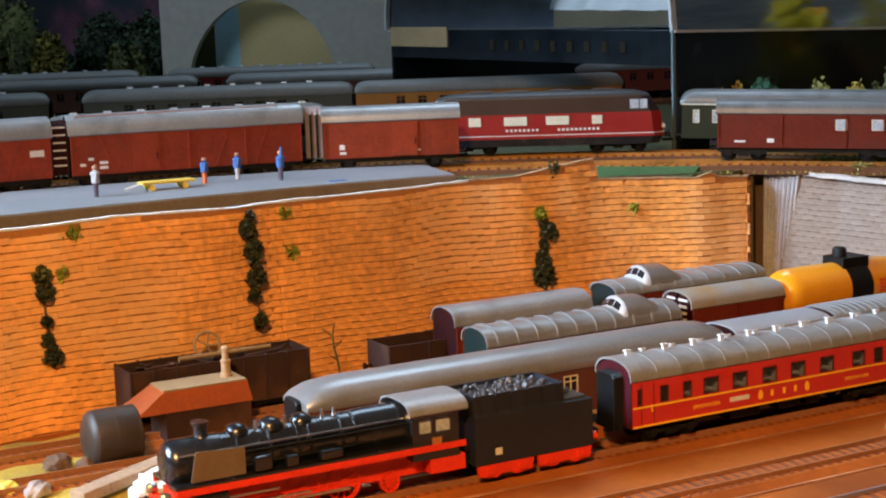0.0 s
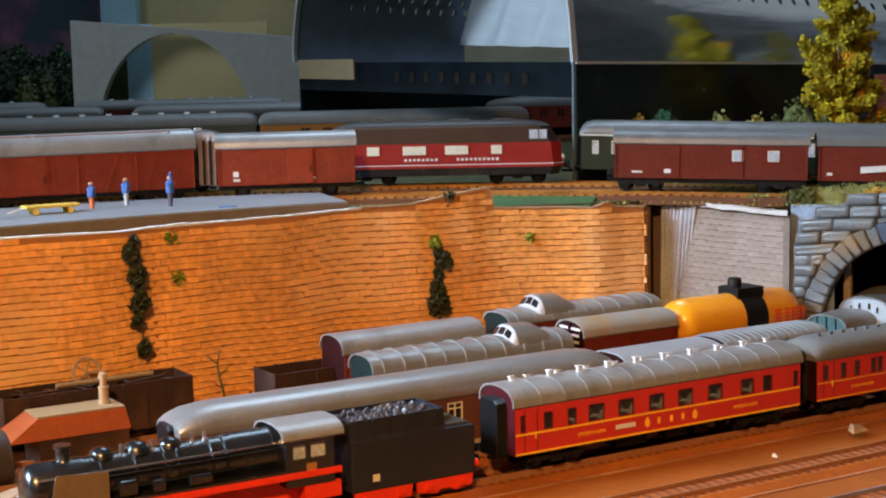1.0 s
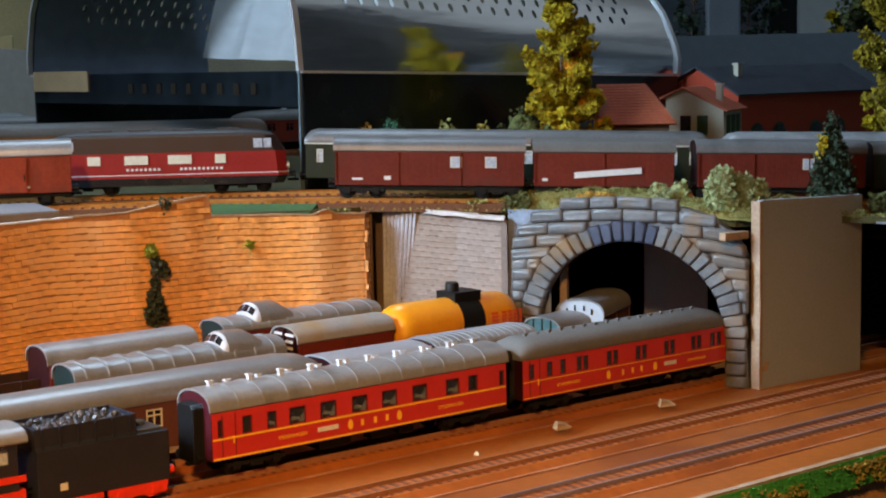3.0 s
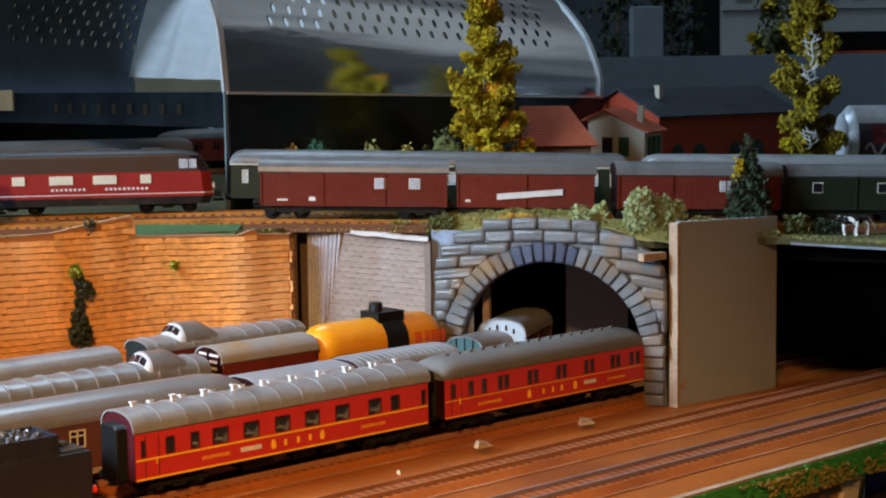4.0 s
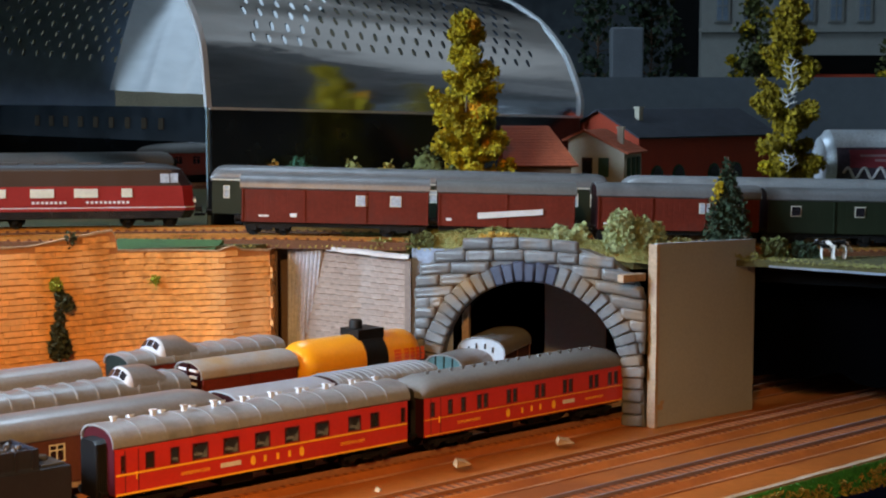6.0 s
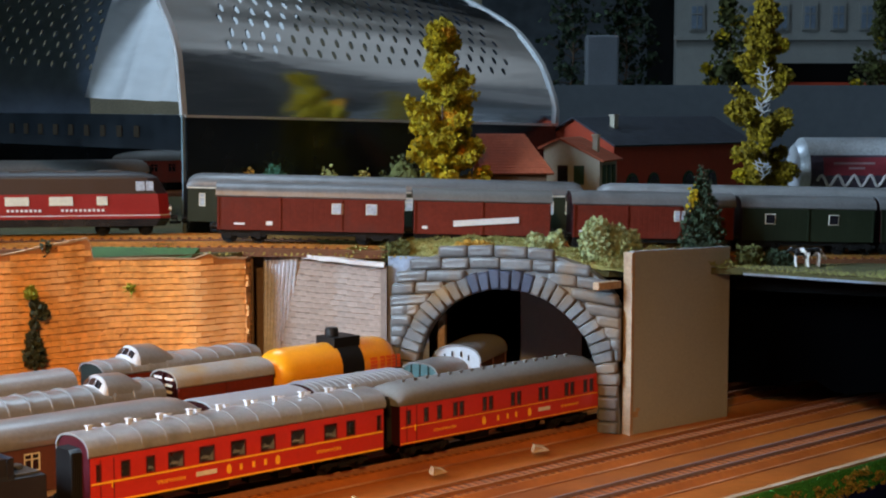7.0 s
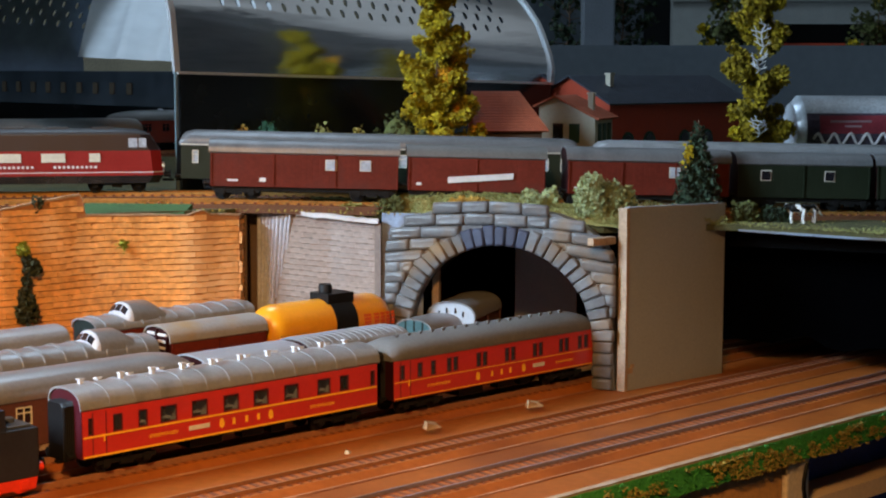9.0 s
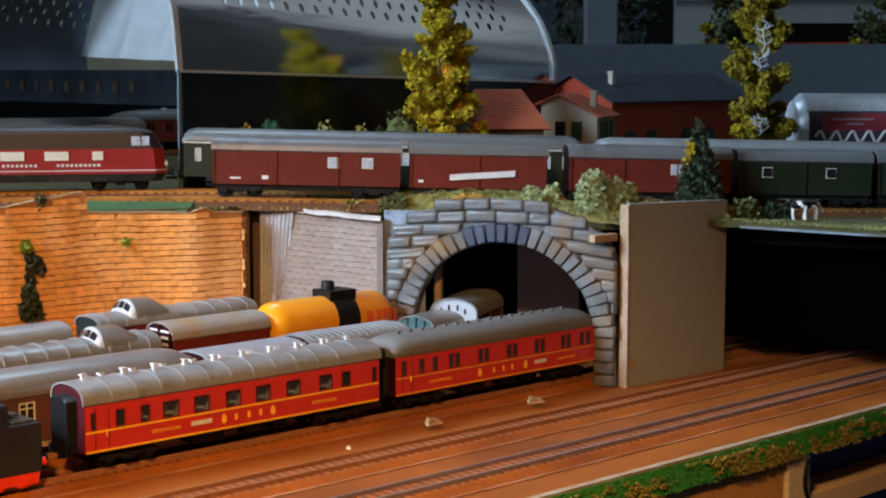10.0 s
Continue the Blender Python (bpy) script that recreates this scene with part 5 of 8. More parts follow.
def gondola(m, label, length, height, load):
    root = thing("open_wagon", label, "open wagon", m, group=SID)
    W = 0.031
    bm = bmesh.new()
    loft(bm, [[(-a, -b, z), (a, -b, z), (a, b, z), (-a, b, z)] for a, b, z in ((length / 2, W / 2, 0.0105), (length / 2, W / 2, height), (length / 2 - 0.0014, W / 2 - 0.0014, height), (length / 2 - 0.0014, W / 2 - 0.0014, 0.013))])
    part("tub", bm, rust_mat, root)
    bm = bmesh.new()
    bx(bm, -0.0006, -W / 2 - 0.0010, 0.0105, 0.0006, -W / 2, height + 0.0004)
    me = mesh_of("side_post", bm, rust_mat)
    n = int(length / 0.014)
    for i in range(n + 1):
        for t in (0, 180):
            piece("side_post", me, root, pose(-length / 2 + 0.001 + i * (length - 0.002) / n, 0, 0) @ pose(0, 0, 0, 0, 0, t))
    if load:
        rnd = random.Random(8)
        bm = bmesh.new()
        for _ in range(26):
            x, y = rnd.uniform(-length / 2 + 0.012, length / 2 - 0.012), rnd.uniform(-0.010, 0.010)
            a = rnd.uniform(0, 3.1)
            d = Vector((math.cos(a), math.sin(a) * 0.3, rnd.uniform(-0.1, 0.15))) * rnd.uniform(0.006, 0.014)
            c = Vector((x, y, height - 0.003 + rnd.uniform(-0.002, 0.004)))
            tube(bm, c - d, c + d, 0.0008, seg=6)
        tagged(part("scrap_load", bm, rust_mat, root, "tangle of scrap rods"), kind="stuff")
        bm = bmesh.new()
        c, wr = Vector((-0.002, 0.004, height + 0.0065)), 0.0085
        ring = [c + Vector((wr * math.cos(math.tau * k / 20), 0.002 * math.sin(math.tau * k / 20), wr * math.sin(math.tau * k / 20))) for k in range(20)]
        for k in range(20):
            tube(bm, ring[k], ring[(k + 1) % 20], 0.0008, seg=6)
        for k in range(0, 20, 4):
            tube(bm, c, ring[k], 0.0006, seg=6)
        part("spoked_wheel", bm, tan_panel, root, "rusty spoked wheel standing in the load")
        bm = bmesh.new()
        tube(bm, (-0.024, -0.004, height + 0.0020), (0.040, 0.002, height + 0.0012), 0.0016, 0.0014, 8)
        part("pole", bm, tan_panel, root, "tan pole lying across the load")
    for x in (-length * 0.32, length * 0.32):
        piece("wheelset", WHEELSET, root, pose(x, 0, 0))
    underframe(root, length, W, 0.0075, 0.0105, boxes=False)
    buffers(root, length / 2)


gondola(spot(0.272, 0.975, 0.0), "rust-brown open wagon with a scrap load", 0.120, 0.040, True)
gondola(spot(0.425, 0.958, 0.0078), "dull brown low open wagon", 0.090, 0.029, False)


def hopper_bin():
    root = thing("sand_bin", "orange-brown hip-roofed bin with a pale rim", "bin", spot(0.2475, 0.937, 0.0))
    bm = bmesh.new()
    bx(bm, -0.026, -0.015, 0, 0.028, 0.015, 0.022)
    part("body", bm, rust_mat, root)
    bm = bmesh.new()
    loft(bm, [[(-0.044, -0.016, 0.022), (0.029, -0.016, 0.022), (0.029, 0.016, 0.022), (-0.044, 0.016, 0.022)],
              [(-0.026, -0.013, 0.034), (0.027, -0.013, 0.034), (0.027, 0.013, 0.034), (-0.026, 0.013, 0.034)]])
    part("roof", bm, rust_orange, root)
    bm = bmesh.new()
    soft_box(bm, -0.026, -0.0125, 0.034, 0.027, 0.0125, 0.0352, 0.0004)
    part("cap", bm, tan_panel, root, "tan top")
    root = thing("plaster_post", "small whitish post on the bin", "post", spot(0.2660, 0.937, 0.0352) @ Matrix.Diagonal((0.72, 0.72, 0.95, 1)))
    bm = bmesh.new()
    turned(bm, (0, 0, 0), (0, 0, 0.020), ((0, 0.0050), (0.10, 0.0050), (0.12, 0.0042), (0.45, 0.0038), (0.47, 0.0044), (0.55, 0.0044), (0.57, 0.0030), (0.80, 0.0026), (0.82, 0.0036), (0.95, 0.0036), (1, 0.0020)), 14)
    part("post", bm, crumb_tan, root, smooth=50)


hopper_bin()
def drum():
    m_ = mat("dark_drum_metal", (0.040, 0.028, 0.020), 0.5, 0.1)
    root = thing("drum", "dark brown metal drum lying by the track", "drum", spot(0.1945, 0.908, 0.0) @ Matrix.Diagonal((0.92, 0.90, 0.90, 1)))
    bm = bmesh.new()
    turned(bm, (-0.024, 0, 0.019), (0.004, 0, 0.019), ((0, 0.0186), (0.08, 0.019), (0.92, 0.019), (1, 0.0180)), 28)
    part("barrel", bm, m_, root, smooth=40)
    bm = bmesh.new()
    turned(bm, (-0.028, 0, 0.019), (-0.0235, 0, 0.019), ((0, 0.0135), (0.45, 0.0172), (1, 0.0186)), 28)
    part("end_cap", bm, m_, root, smooth=50)
    for x in (-0.012, 0.002):
        bm = bmesh.new()
        turned(bm, (x, 0, 0.019), (x + 0.0012, 0, 0.019), ((0, 0.0193), (1, 0.0193)), 28)
        part("hoop", bm, m_, root)


drum()


# ---- station level ----
FRT = "freight train on the front station track"
pale_end = mat("pale_pinkish_gangway", (0.27, 0.21, 0.21), 0.5, var=0.2)


def gangway(root, x, depth, material, bars):
    """A round-topped folding gangway on a van's end, barred in white or with dark uprights."""
    bm = bmesh.new()
    a = arch(0.027, 0.0425, 0.0080)
    rings = []
    for k in range(7):
        n = 0.93 if k % 2 else 1.0
        rings.append([(x - depth * k / 6, y * n, z) for y, z in a] + [(x - depth * k / 6, 0.0135 * n, 0.0115), (x - depth * k / 6, -0.0135 * n, 0.0115)])
    loft(bm, rings)
    g = part("gangway", bm, material, root, "folded end gangway")
    if bars:
        for z in (0.0180, 0.0235, 0.0290, 0.0345, 0.0400, 0.0455):
            bm = bmesh.new()
            bx(bm, x - depth * 0.95, -0.0142, z, x - depth * 0.12, -0.0130, z + 0.0011)
            part("bar", bm, bars, g, "pale bar")
    else:
        for k in (0.30, 0.68):
            bm = bmesh.new()
            bx(bm, x - depth * k - 0.0010, -0.0142, 0.0120, x - depth * k + 0.0010, -0.0130, 0.0450)
            part("upright", bm, black, g, "dark upright")



def near(x, length):
    return on_line(NEAR, x, length)


goods_van("notice_van", "red-brown van with off-white notice panels", near(-0.688, 0.125), 0.125, van_lamplit, roof_grey, FRT, braces=((-0.040, -0.05), (0.030, 0.04)), doors=(0.0,),
          notices=((-0.058, -0.048, 0.0265, 0.031), (-0.030, -0.020, 0.0265, 0.031), (0.012, 0.021, 0.0245, 0.033), (0.047, 0.057, 0.0265, 0.031)), marks=((-0.052, -0.045, 0.0155, 0.019), (-0.036, -0.031, 0.0155, 0.019)), wheels="bogies", rise=0.0140, height=0.0400, balcony=1)
lv = goods_van("long_van", "long red-brown bogie van with a light grey roof", near(-0.5585, 0.173), 0.173, van_lamplit, roof_grey, FRT, braces=((-0.055, -0.065), (0.05, 0.06), (0.02, 0.03)), doors=(-0.032,),
          marks=((-0.080, -0.076, 0.017, 0.019), (-0.074, -0.070, 0.021, 0.023), (-0.066, -0.060, 0.0145, 0.0165), (-0.066, -0.060, 0.018, 0.020)), wheels="bogies", rise=0.0140, height=0.0400)
gangway(lv, -0.0875, 0.0135, end_maroon, white_print)
bm = bmesh.new()
tube(bm, (-0.082, -0.0105, 0.0530), (0.070, -0.0105, 0.0530), 0.00045, 0.00045, 6)
rail = part("roof_rail", bm, mat("copper_rod", (0.62, 0.24, 0.14), 0.35, 0.6, bump=0), lv, "thin copper rod along the roof")
for x in (-0.081, -0.030, 0.022, 0.069):
    bm = bmesh.new()
    tube(bm, (x, -0.0105, 0.0505), (x, -0.0105, 0.0533), 0.0005, 0.0005, 6)
    part("rail_stay", bm, steel, rail)
sv = goods_van("short_van", "plain red-brown van with a grey roof", near(-0.420, 0.104), 0.104, van_lamplit, roof_grey, FRT, doors=(0.01,), marks=((-0.040, -0.036, 0.017, 0.021), (-0.040, -0.035, 0.0135, 0.0155), (0.012, 0.022, 0.0145, 0.0155)), height=0.0385, rise=0.0110)
gangway(sv, -0.0528, 0.0125, pale_end, None)
goods_van("windowed_van", "red-brown bogie van with two barred windows", near(-0.1015, 0.142), 0.142, van_red, van_roof, FRT, marks=((-0.058, -0.050, 0.0145, 0.0160), (-0.034, -0.029, 0.0145, 0.0175)),
          panes=((0.020, 0.0075, 0.0245, 0.0315, pane_sky), (0.046, 0.0075, 0.0245, 0.0315, pane_sky)), wheels="bogies", rise=0.0095)
wb = goods_van("banner_van", "red-brown van with a slanted white lettered board", near(0.0275, 0.105), 0.105, van_red, roof_mid, FRT, marks=((-0.046, -0.042, 0.0145, 0.0165),))
bm = bmesh.new()
loft(bm, [[(-0.022, y, 0.0165), (0.028, y, 0.0205), (0.028, y, 0.0250), (-0.022, y, 0.0210)] for y in (-0.0168, -0.0155)])
part("slanted_board", bm, white_print, wb, "slanted off-white board")
goods_van("windowed_van", "red-brown bogie van with two barred windows", near(0.157, 0.126), 0.126, van_red, van_roof, FRT, marks=((-0.058, -0.050, 0.0145, 0.0160),),
          panes=((0.020, 0.0075, 0.0245, 0.0315, pane_sky), (0.046, 0.0075, 0.0245, 0.0315, pane_sky)), wheels="bogies", rise=0.0095)
goods_van("green_baggage_van", "dark green baggage van with a grey roof", near(0.281, 0.104), 0.104, coach_green, van_roof, FRT, wheels="bogies", panes=((-0.03, 0.007, 0.024, 0.031, pane_dark), (0.02, 0.007, 0.024, 0.031, pane_dark)))


goods_van("green_baggage_van", "dark green baggage van with a grey roof", near(0.400, 0.118), 0.118, coach_green, van_roof, FRT, wheels="bogies", panes=((-0.03, 0.007, 0.024, 0.031, pane_dark), (0.02, 0.007, 0.024, 0.031, pane_dark)))
goods_van("windowed_van", "red-brown bogie van with two barred windows", near(0.530, 0.126), 0.126, van_red, van_roof, FRT, panes=((0.020, 0.0075, 0.0245, 0.0315, pane_sky), (0.046, 0.0075, 0.0245, 0.0315, pane_sky)), wheels="bogies", rise=0.0095)


diesel_red = mat("dark_red_lacquer", (0.27, 0.014, 0.014), 0.4, var=0.1, bump=0.05)
diesel_band = mat("blackish_red_lacquer", (0.022, 0.011, 0.012), 0.4, var=0.1, bump=0.05)
diesel_roof = mat("dusty_dark_roof", (0.034, 0.031, 0.031), 0.5, var=0.15, bump=0.08)


def diesel(m):
    L, W = 0.196, 0.0345
    root = thing("diesel_locomotive", "red diesel locomotive with pale grilles and a white lower line", "locomotive", m, group="train waiting behind")
    h = L / 2

    def shell(z0, z1, top_w, inset0, inset1):
        bm = bmesh.new()
        rings = []
        for z, w, ins in ((z0, W, inset0), (z1, top_w, inset1)):
            rings.append([(-h + ins, -w * 0.36, z), (-h + ins + 0.008, -w / 2, z), (h - ins - 0.008, -w / 2, z), (h - ins, -w * 0.36, z),
                          (h - ins, w * 0.36, z), (h - ins - 0.008, w / 2, z), (-h + ins + 0.008, w / 2, z), (-h + ins, w * 0.36, z)])
        loft(bm, rings)
        return bm
    part("lower_body", shell(0.0125, 0.0302, W, 0.0005, 0.0025), diesel_red, root, "dark red lower body", 30)
    part("skirt", shell(0.0070, 0.0125, W * 0.98, 0.004, 0.0005), satin_black, root, "dark skirt")
    part("upper_body", shell(0.0302, 0.0415, W * 0.94, 0.0030, 0.0110), diesel_band, root, "blackish red upper band", 30)
    part("lower_line", shell(0.0145, 0.0152, W * 1.006, -0.0001, -0.0001), white_print, root, "white lower line")
    bm = bmesh.new()
    a = arch(W * 0.95, 0.0412, 0.0045)
    rings = []
    for x, k in ((-h + 0.013, 0.35), (-h + 0.022, 0.85), (-h + 0.034, 1), (h - 0.034, 1), (h - 0.022, 0.85), (h - 0.013, 0.35)):
        rings.append([(x, y * (0.8 + 0.2 * k), 0.0412 + (z - 0.0412) * k) for y, z in a])
    loft(bm, rings)
    part("roof", bm, diesel_roof, root, "dusty dark roof", 40)
    for sx in (-1, 1):
        for x, w in ((0.024, 0.007), (0.0165, 0.006)):
            bm = bmesh.new()
            xx = sx * (h - x)
            bx(bm, xx - w / 2, -W / 2 + 0.0002, 0.0325, xx + w / 2, -W / 2 + 0.0022, 0.0390)
            part("cab_pane", bm, pane_sky, root, "pale cab side window")
        for y in (-0.006, 0.006):
            bm = bmesh.new()
            loft(bm, [[(sx * (h - 0.0085 - d), y - 0.0045, 0.0325), (sx * (h - 0.0085 - d), y + 0.0045, 0.0325), (sx * (h - 0.0125 - d), y + 0.0040, 0.0385), (sx * (h - 0.0125 - d), y - 0.0040, 0.0385)] for d in (0.0, -0.0012)])
            part("windscreen", bm, pane_sky, root)
        for y in (-0.011, 0.011):
            bm = bmesh.new()
            tube(bm, (sx * (h - 0.003), y, 0.019), (sx * (h + 0.0006), y, 0.019), 0.0018, seg=10)
            part("headlamp", bm, cream, root)
    for x, w in ((-0.055, 0.0100), (-0.022, 0.0185), (0.012, 0.0185), (0.044, 0.0085)):
        bm = bmesh.new()
        bx(bm, x - w / 2, -W / 2 - 0.0008, 0.0222, x + w / 2, -W / 2 + 0.0004, 0.0285)
        part("side_grille", bm, cream, root, "pale side grille")
    for i, x in enumerate((-0.030, -0.0265, -0.023, -0.0195, -0.016, -0.0125, -0.009, -0.0055, 0.012, 0.0155, 0.019, 0.0225, 0.026, 0.0295, 0.033, 0.0365, 0.040, 0.0435)):
        bm = bmesh.new()
        bx(bm, x, -W / 2 - 0.0005, 0.0178, x + 0.0021, -W / 2 + 0.0003, 0.0196)
        part("lettering", bm, white_print, root)
    for x in (-L * 0.31, L * 0.31):
        bogie(root, x, 0.034)
    for x in (-0.05, -0.02, 0.015, 0.05):
        bm = bmesh.new()
        soft_box(bm, x - 0.009, -0.006, 0.0450, x + 0.009, 0.006, 0.0466, 0.0006)
        part("roof_hatch", bm, diesel_roof, root)
    buffers(root, h)


diesel(on_line(SECOND, -0.322, 0.19) @ Matrix.Diagonal((1, 1, 1.12, 1)))
GC = 0.318
passenger_coach("green_express_coach", "bottle-green express coach with a silver roof and pale window frames", on_line(SECOND, -0.050, GC), GC, coach_green, van_roof,
                [(-0.1475, 0.0050)] + [(-0.1275 + 0.0213 * i, 0.0145) for i in range(13)] + [(0.1475, 0.005)], cream, pane_sky, "train waiting behind", 0.010, line=cream)
for k, x in enumerate((0.26, 0.55)):
    passenger_coach("grey_roofed_coach", "dark coach with a grey roof on the rear track", on_line(SECOND, x, 0.27), 0.27, coach_green if k else olive, roof_grey,
                    [(-0.11 + 0.022 * i, 0.010) for i in range(11)], cream, pane_dark, "train waiting behind")
# rear tracks: parked rakes of which mostly roofs show
for line, xs, body, rf, lab, vent in ((SECOND, (-0.585,), coach_green, roof_mid, "parked coach with a vented grey roof", True), (SECOND, (-0.86,), coach_green, roof_mid, "parked coach with a vented grey roof", True),
                                      (THIRD, (-0.98, -0.70), olive, roof_mid, "parked green coach with a row of white roof vents", True),
                                      (THIRD, (-0.43,), coach_ochre, roof_dark, "parked ochre coach with a dull grey roof", False),
                                      (FOURTH, (-1.25, -0.96, -0.66), van_brown, roof_dark, "dark parked coach with a dull roof", False), (FOURTH, (-0.37,), van_red, roof_dark, "dark red parked coach", True),
                                      (FIFTH, (-1.12, -0.82, -0.52), maroon, roof_dark, "dim maroon parked coach", True)):
    for x in xs:
        ln = 0.22 if line is SECOND else 0.27
        passenger_coach("rear_coach", lab, on_line(line, x, ln), ln, body, rf, [(-0.09 + 0.022 * i, 0.010) for i in range(9)], body, pane_dark, "coaches parked on the rear tracks",
                        vents=[(-0.09 + 0.026 * i, 0.0) for i in range(8)] if vent else ())


# ================= scenery of the station level =================
def platform():
    root = thing("station_platform", "pale grey station platform with a brown front edge", "platform", pose(0, 0, 0), kind="structure")
    back = [p for p in offset_line(NEAR, -0.0215) if -0.95 < p.x < -0.385]
    front = []
    for p in back:
        k = (p.x + 0.95) / 0.565
        front.append(Vector((p.x + 0.075 - 0.035 * k, p.y - 0.150 + 0.085 * k * k, p.z)))
    bm = bmesh.new()
    rings = []
    for a, b in zip(back, front):
        za = 0.1345
        rings.append([(a.x, a.y, 0.1215), (a.x, a.y, za), (b.x, b.y, za), (b.x, b.y, 0.1215)])
    loft(bm, rings[::3])
    part("slab", bm, platform_mat, root)
    bm = bmesh.new()
    loft(bm, [[(b.x + 0.0002, b.y - 0.0002, 0.1215), (b.x + 0.0002, b.y - 0.0002, 0.1335), (b.x + 0.001, b.y - 0.0012, 0.1335), (b.x + 0.001, b.y - 0.0012, 0.1215)] for b in front][::3])
    part("edge_strip", bm, platform_edge, root, "brown platform edge")


platform()


face_paint = mat("painted_face", (0.42, 0.22, 0.14), 0.6)


def figure(x, y, material, trousers, label, height=0.0205, arm=False):
    """A small painted platform figure, one plain shape."""
    bm = bmesh.new()
    h = height
    for sg in (-1, 1):
        tube(bm, (0, sg * 0.0012, 0), (0, sg * 0.0010, h * 0.46), 0.0013, 0.0016, 8)
    turned(bm, (0, 0, h * 0.44), (0, 0, h * 0.84), ((0, 0.0030), (0.45, 0.0027), (0.8, 0.0034), (1, 0.0014)), 10)
    turned(bm, (0, 0, h * 0.84), (0, 0, h), ((0, 0.0010), (0.25, 0.0018), (0.7, 0.0019), (1, 0.0008)), 10)
    for sg in (-1, 1):
        up = arm and sg > 0
        tube(bm, (0, sg * 0.0032, h * 0.80), (0.0010, sg * 0.0044, h * (1.12 if up else 0.52)), 0.0010, 0.0009, 6)
    ob = whole("platform_figure", bm, material, label, "figurine", m=pose(x, y, 0.1345, 0, 0, 220), group="platform figures", smooth=50)
    ob.data.materials.append(trousers)
    ob.data.materials.append(face_paint)
    for p in ob.data.polygons:
        p.material_index = 1 if p.center.z < h * 0.455 else 2 if p.center.z > h * 0.86 and abs(p.center.y) < 0.0022 else 0


figure(-0.570, 0.957, skin_grey, can_dark, "small grey painted platform figure", 0.0215)
figure(-0.523, 1.033, fig_blue, fig_orange, "small figure painted orange and blue", 0.0185)
figure(-0.507, 1.056, fig_blue, skin_grey, "small figure painted blue", 0.0195)
figure(-0.471, 1.049, fig_blue, can_dark, "small blue figure with a raised arm", 0.0215, True)


def cart():
    root = thing("luggage_cart", "low yellow luggage cart on the platform", "cart", pose(-0.538, 1.000, 0.1345, 0, 0, 43))
    bm = bmesh.new()
    soft_box(bm, -0.019, -0.0065, 0.0045, 0.019, 0.0065, 0.0062, 0.0005)
    part("deck", bm, yellow_mat, root)
    bm = bmesh.new()
    tube(bm, (0, -0.0066, 0.0022), (0, -0.0052, 0.0022), 0.0022, seg=12)
    me = mesh_of("wheel", bm, yellow_mat)
    for x in (-0.012, 0.012):
        for t in (0, 180):
            piece("wheel", me, root, pose(x, 0, 0) @ pose(0, 0, 0, 0, 0, t))
    bm = bmesh.new()
    tube(bm, (-0.018, 0, 0.005), (-0.030, 0, 0.002), 0.0007, seg=6)
    part("drawbar", bm, white_print, root)


cart()
bm = bmesh.new()
soft_box(bm, -0.0060, -0.0030, 0, 0.0060, 0.0030, 0.0085, 0.0006)
whole("blue_crate", bm, fig_blue, "small blue crate at the platform's edge", "crate", m=pose(-0.4265, 1.0440, 0.1265, 0, 0, 42))
bm = bmesh.new()
loft(bm, [[(x, y, 0.112) for x, y in ((-0.262, 1.142), (-0.190, 1.166), (-0.185, 1.180), (-0.262, 1.166))], [(-0.262, 1.142, 0.1245), (-0.190, 1.166, 0.1225), (-0.185, 1.180, 0.1285), (-0.262, 1.166, 0.1305)]])
whole("green_felt_patch", bm, felt_green, "strip of green felt behind the wall", "felt", kind="structure")


# ================= portal and board beside it =================
PA, PB = Vector((-0.0445, 1.183, 0)), Vector((0.127, 1.115, 0))
PD = (PB - PA).normalized()
PN = Vector((PD.y, -PD.x, 0))        # towards the viewer
PK = (PB - PA).length / 0.1726
PM = Matrix(((PD.x * PK, PN.x, 0, PA.x), (PD.y * PK, PN.y, 0, PA.y), (0, 0, 1, 0), (0, 0, 0, 1)))
AC, AZ, RI, RO = 0.0905, 0.036, 0.0655, 0.0800
LEFT = ((0.0, 0.004), (0.100, 0.004), (0.112, 0.008), (0.119, 0.016), (0.126, 0.030), (0.132, 0.050), (0.137, 0.066))
RIGHT = ((0.0, 0.172), (0.100, 0.172), (0.109, 0.167), (0.117, 0.158), (0.124, 0.143), (0.130, 0.122), (0.137, 0.104))



def frustum(c, w, h, d, inset):
    """Verts and faces of a pillow-faced block, its back on y=0, its face towards +y."""
    v = []
    cut = min(w, h) * 0.12
    f = []
    for ins, y, k in ((0.0, 0.0, 1.0), (0.0, d * 0.45, 1.0), (inset * 0.35, d * 0.80, 1.1), (inset, d, 1.2)):
        x, z = w / 2 - ins, h / 2 - ins
        q = cut * k
        v += [(c[0] + px, y, c[1] + pz) for px, pz in ((-x + q, -z), (x - q, -z), (x, -z + q), (x, z - q), (x - q, z), (-x + q, z), (-x, z - q), (-x, -z + q))]
    for r in range(3):
        f += [(r * 8 + i, r * 8 + (i + 1) % 8, r * 8 + 8 + (i + 1) % 8, r * 8 + 8 + i) for i in range(8)]
    return v, f + [tuple(range(24, 32))]


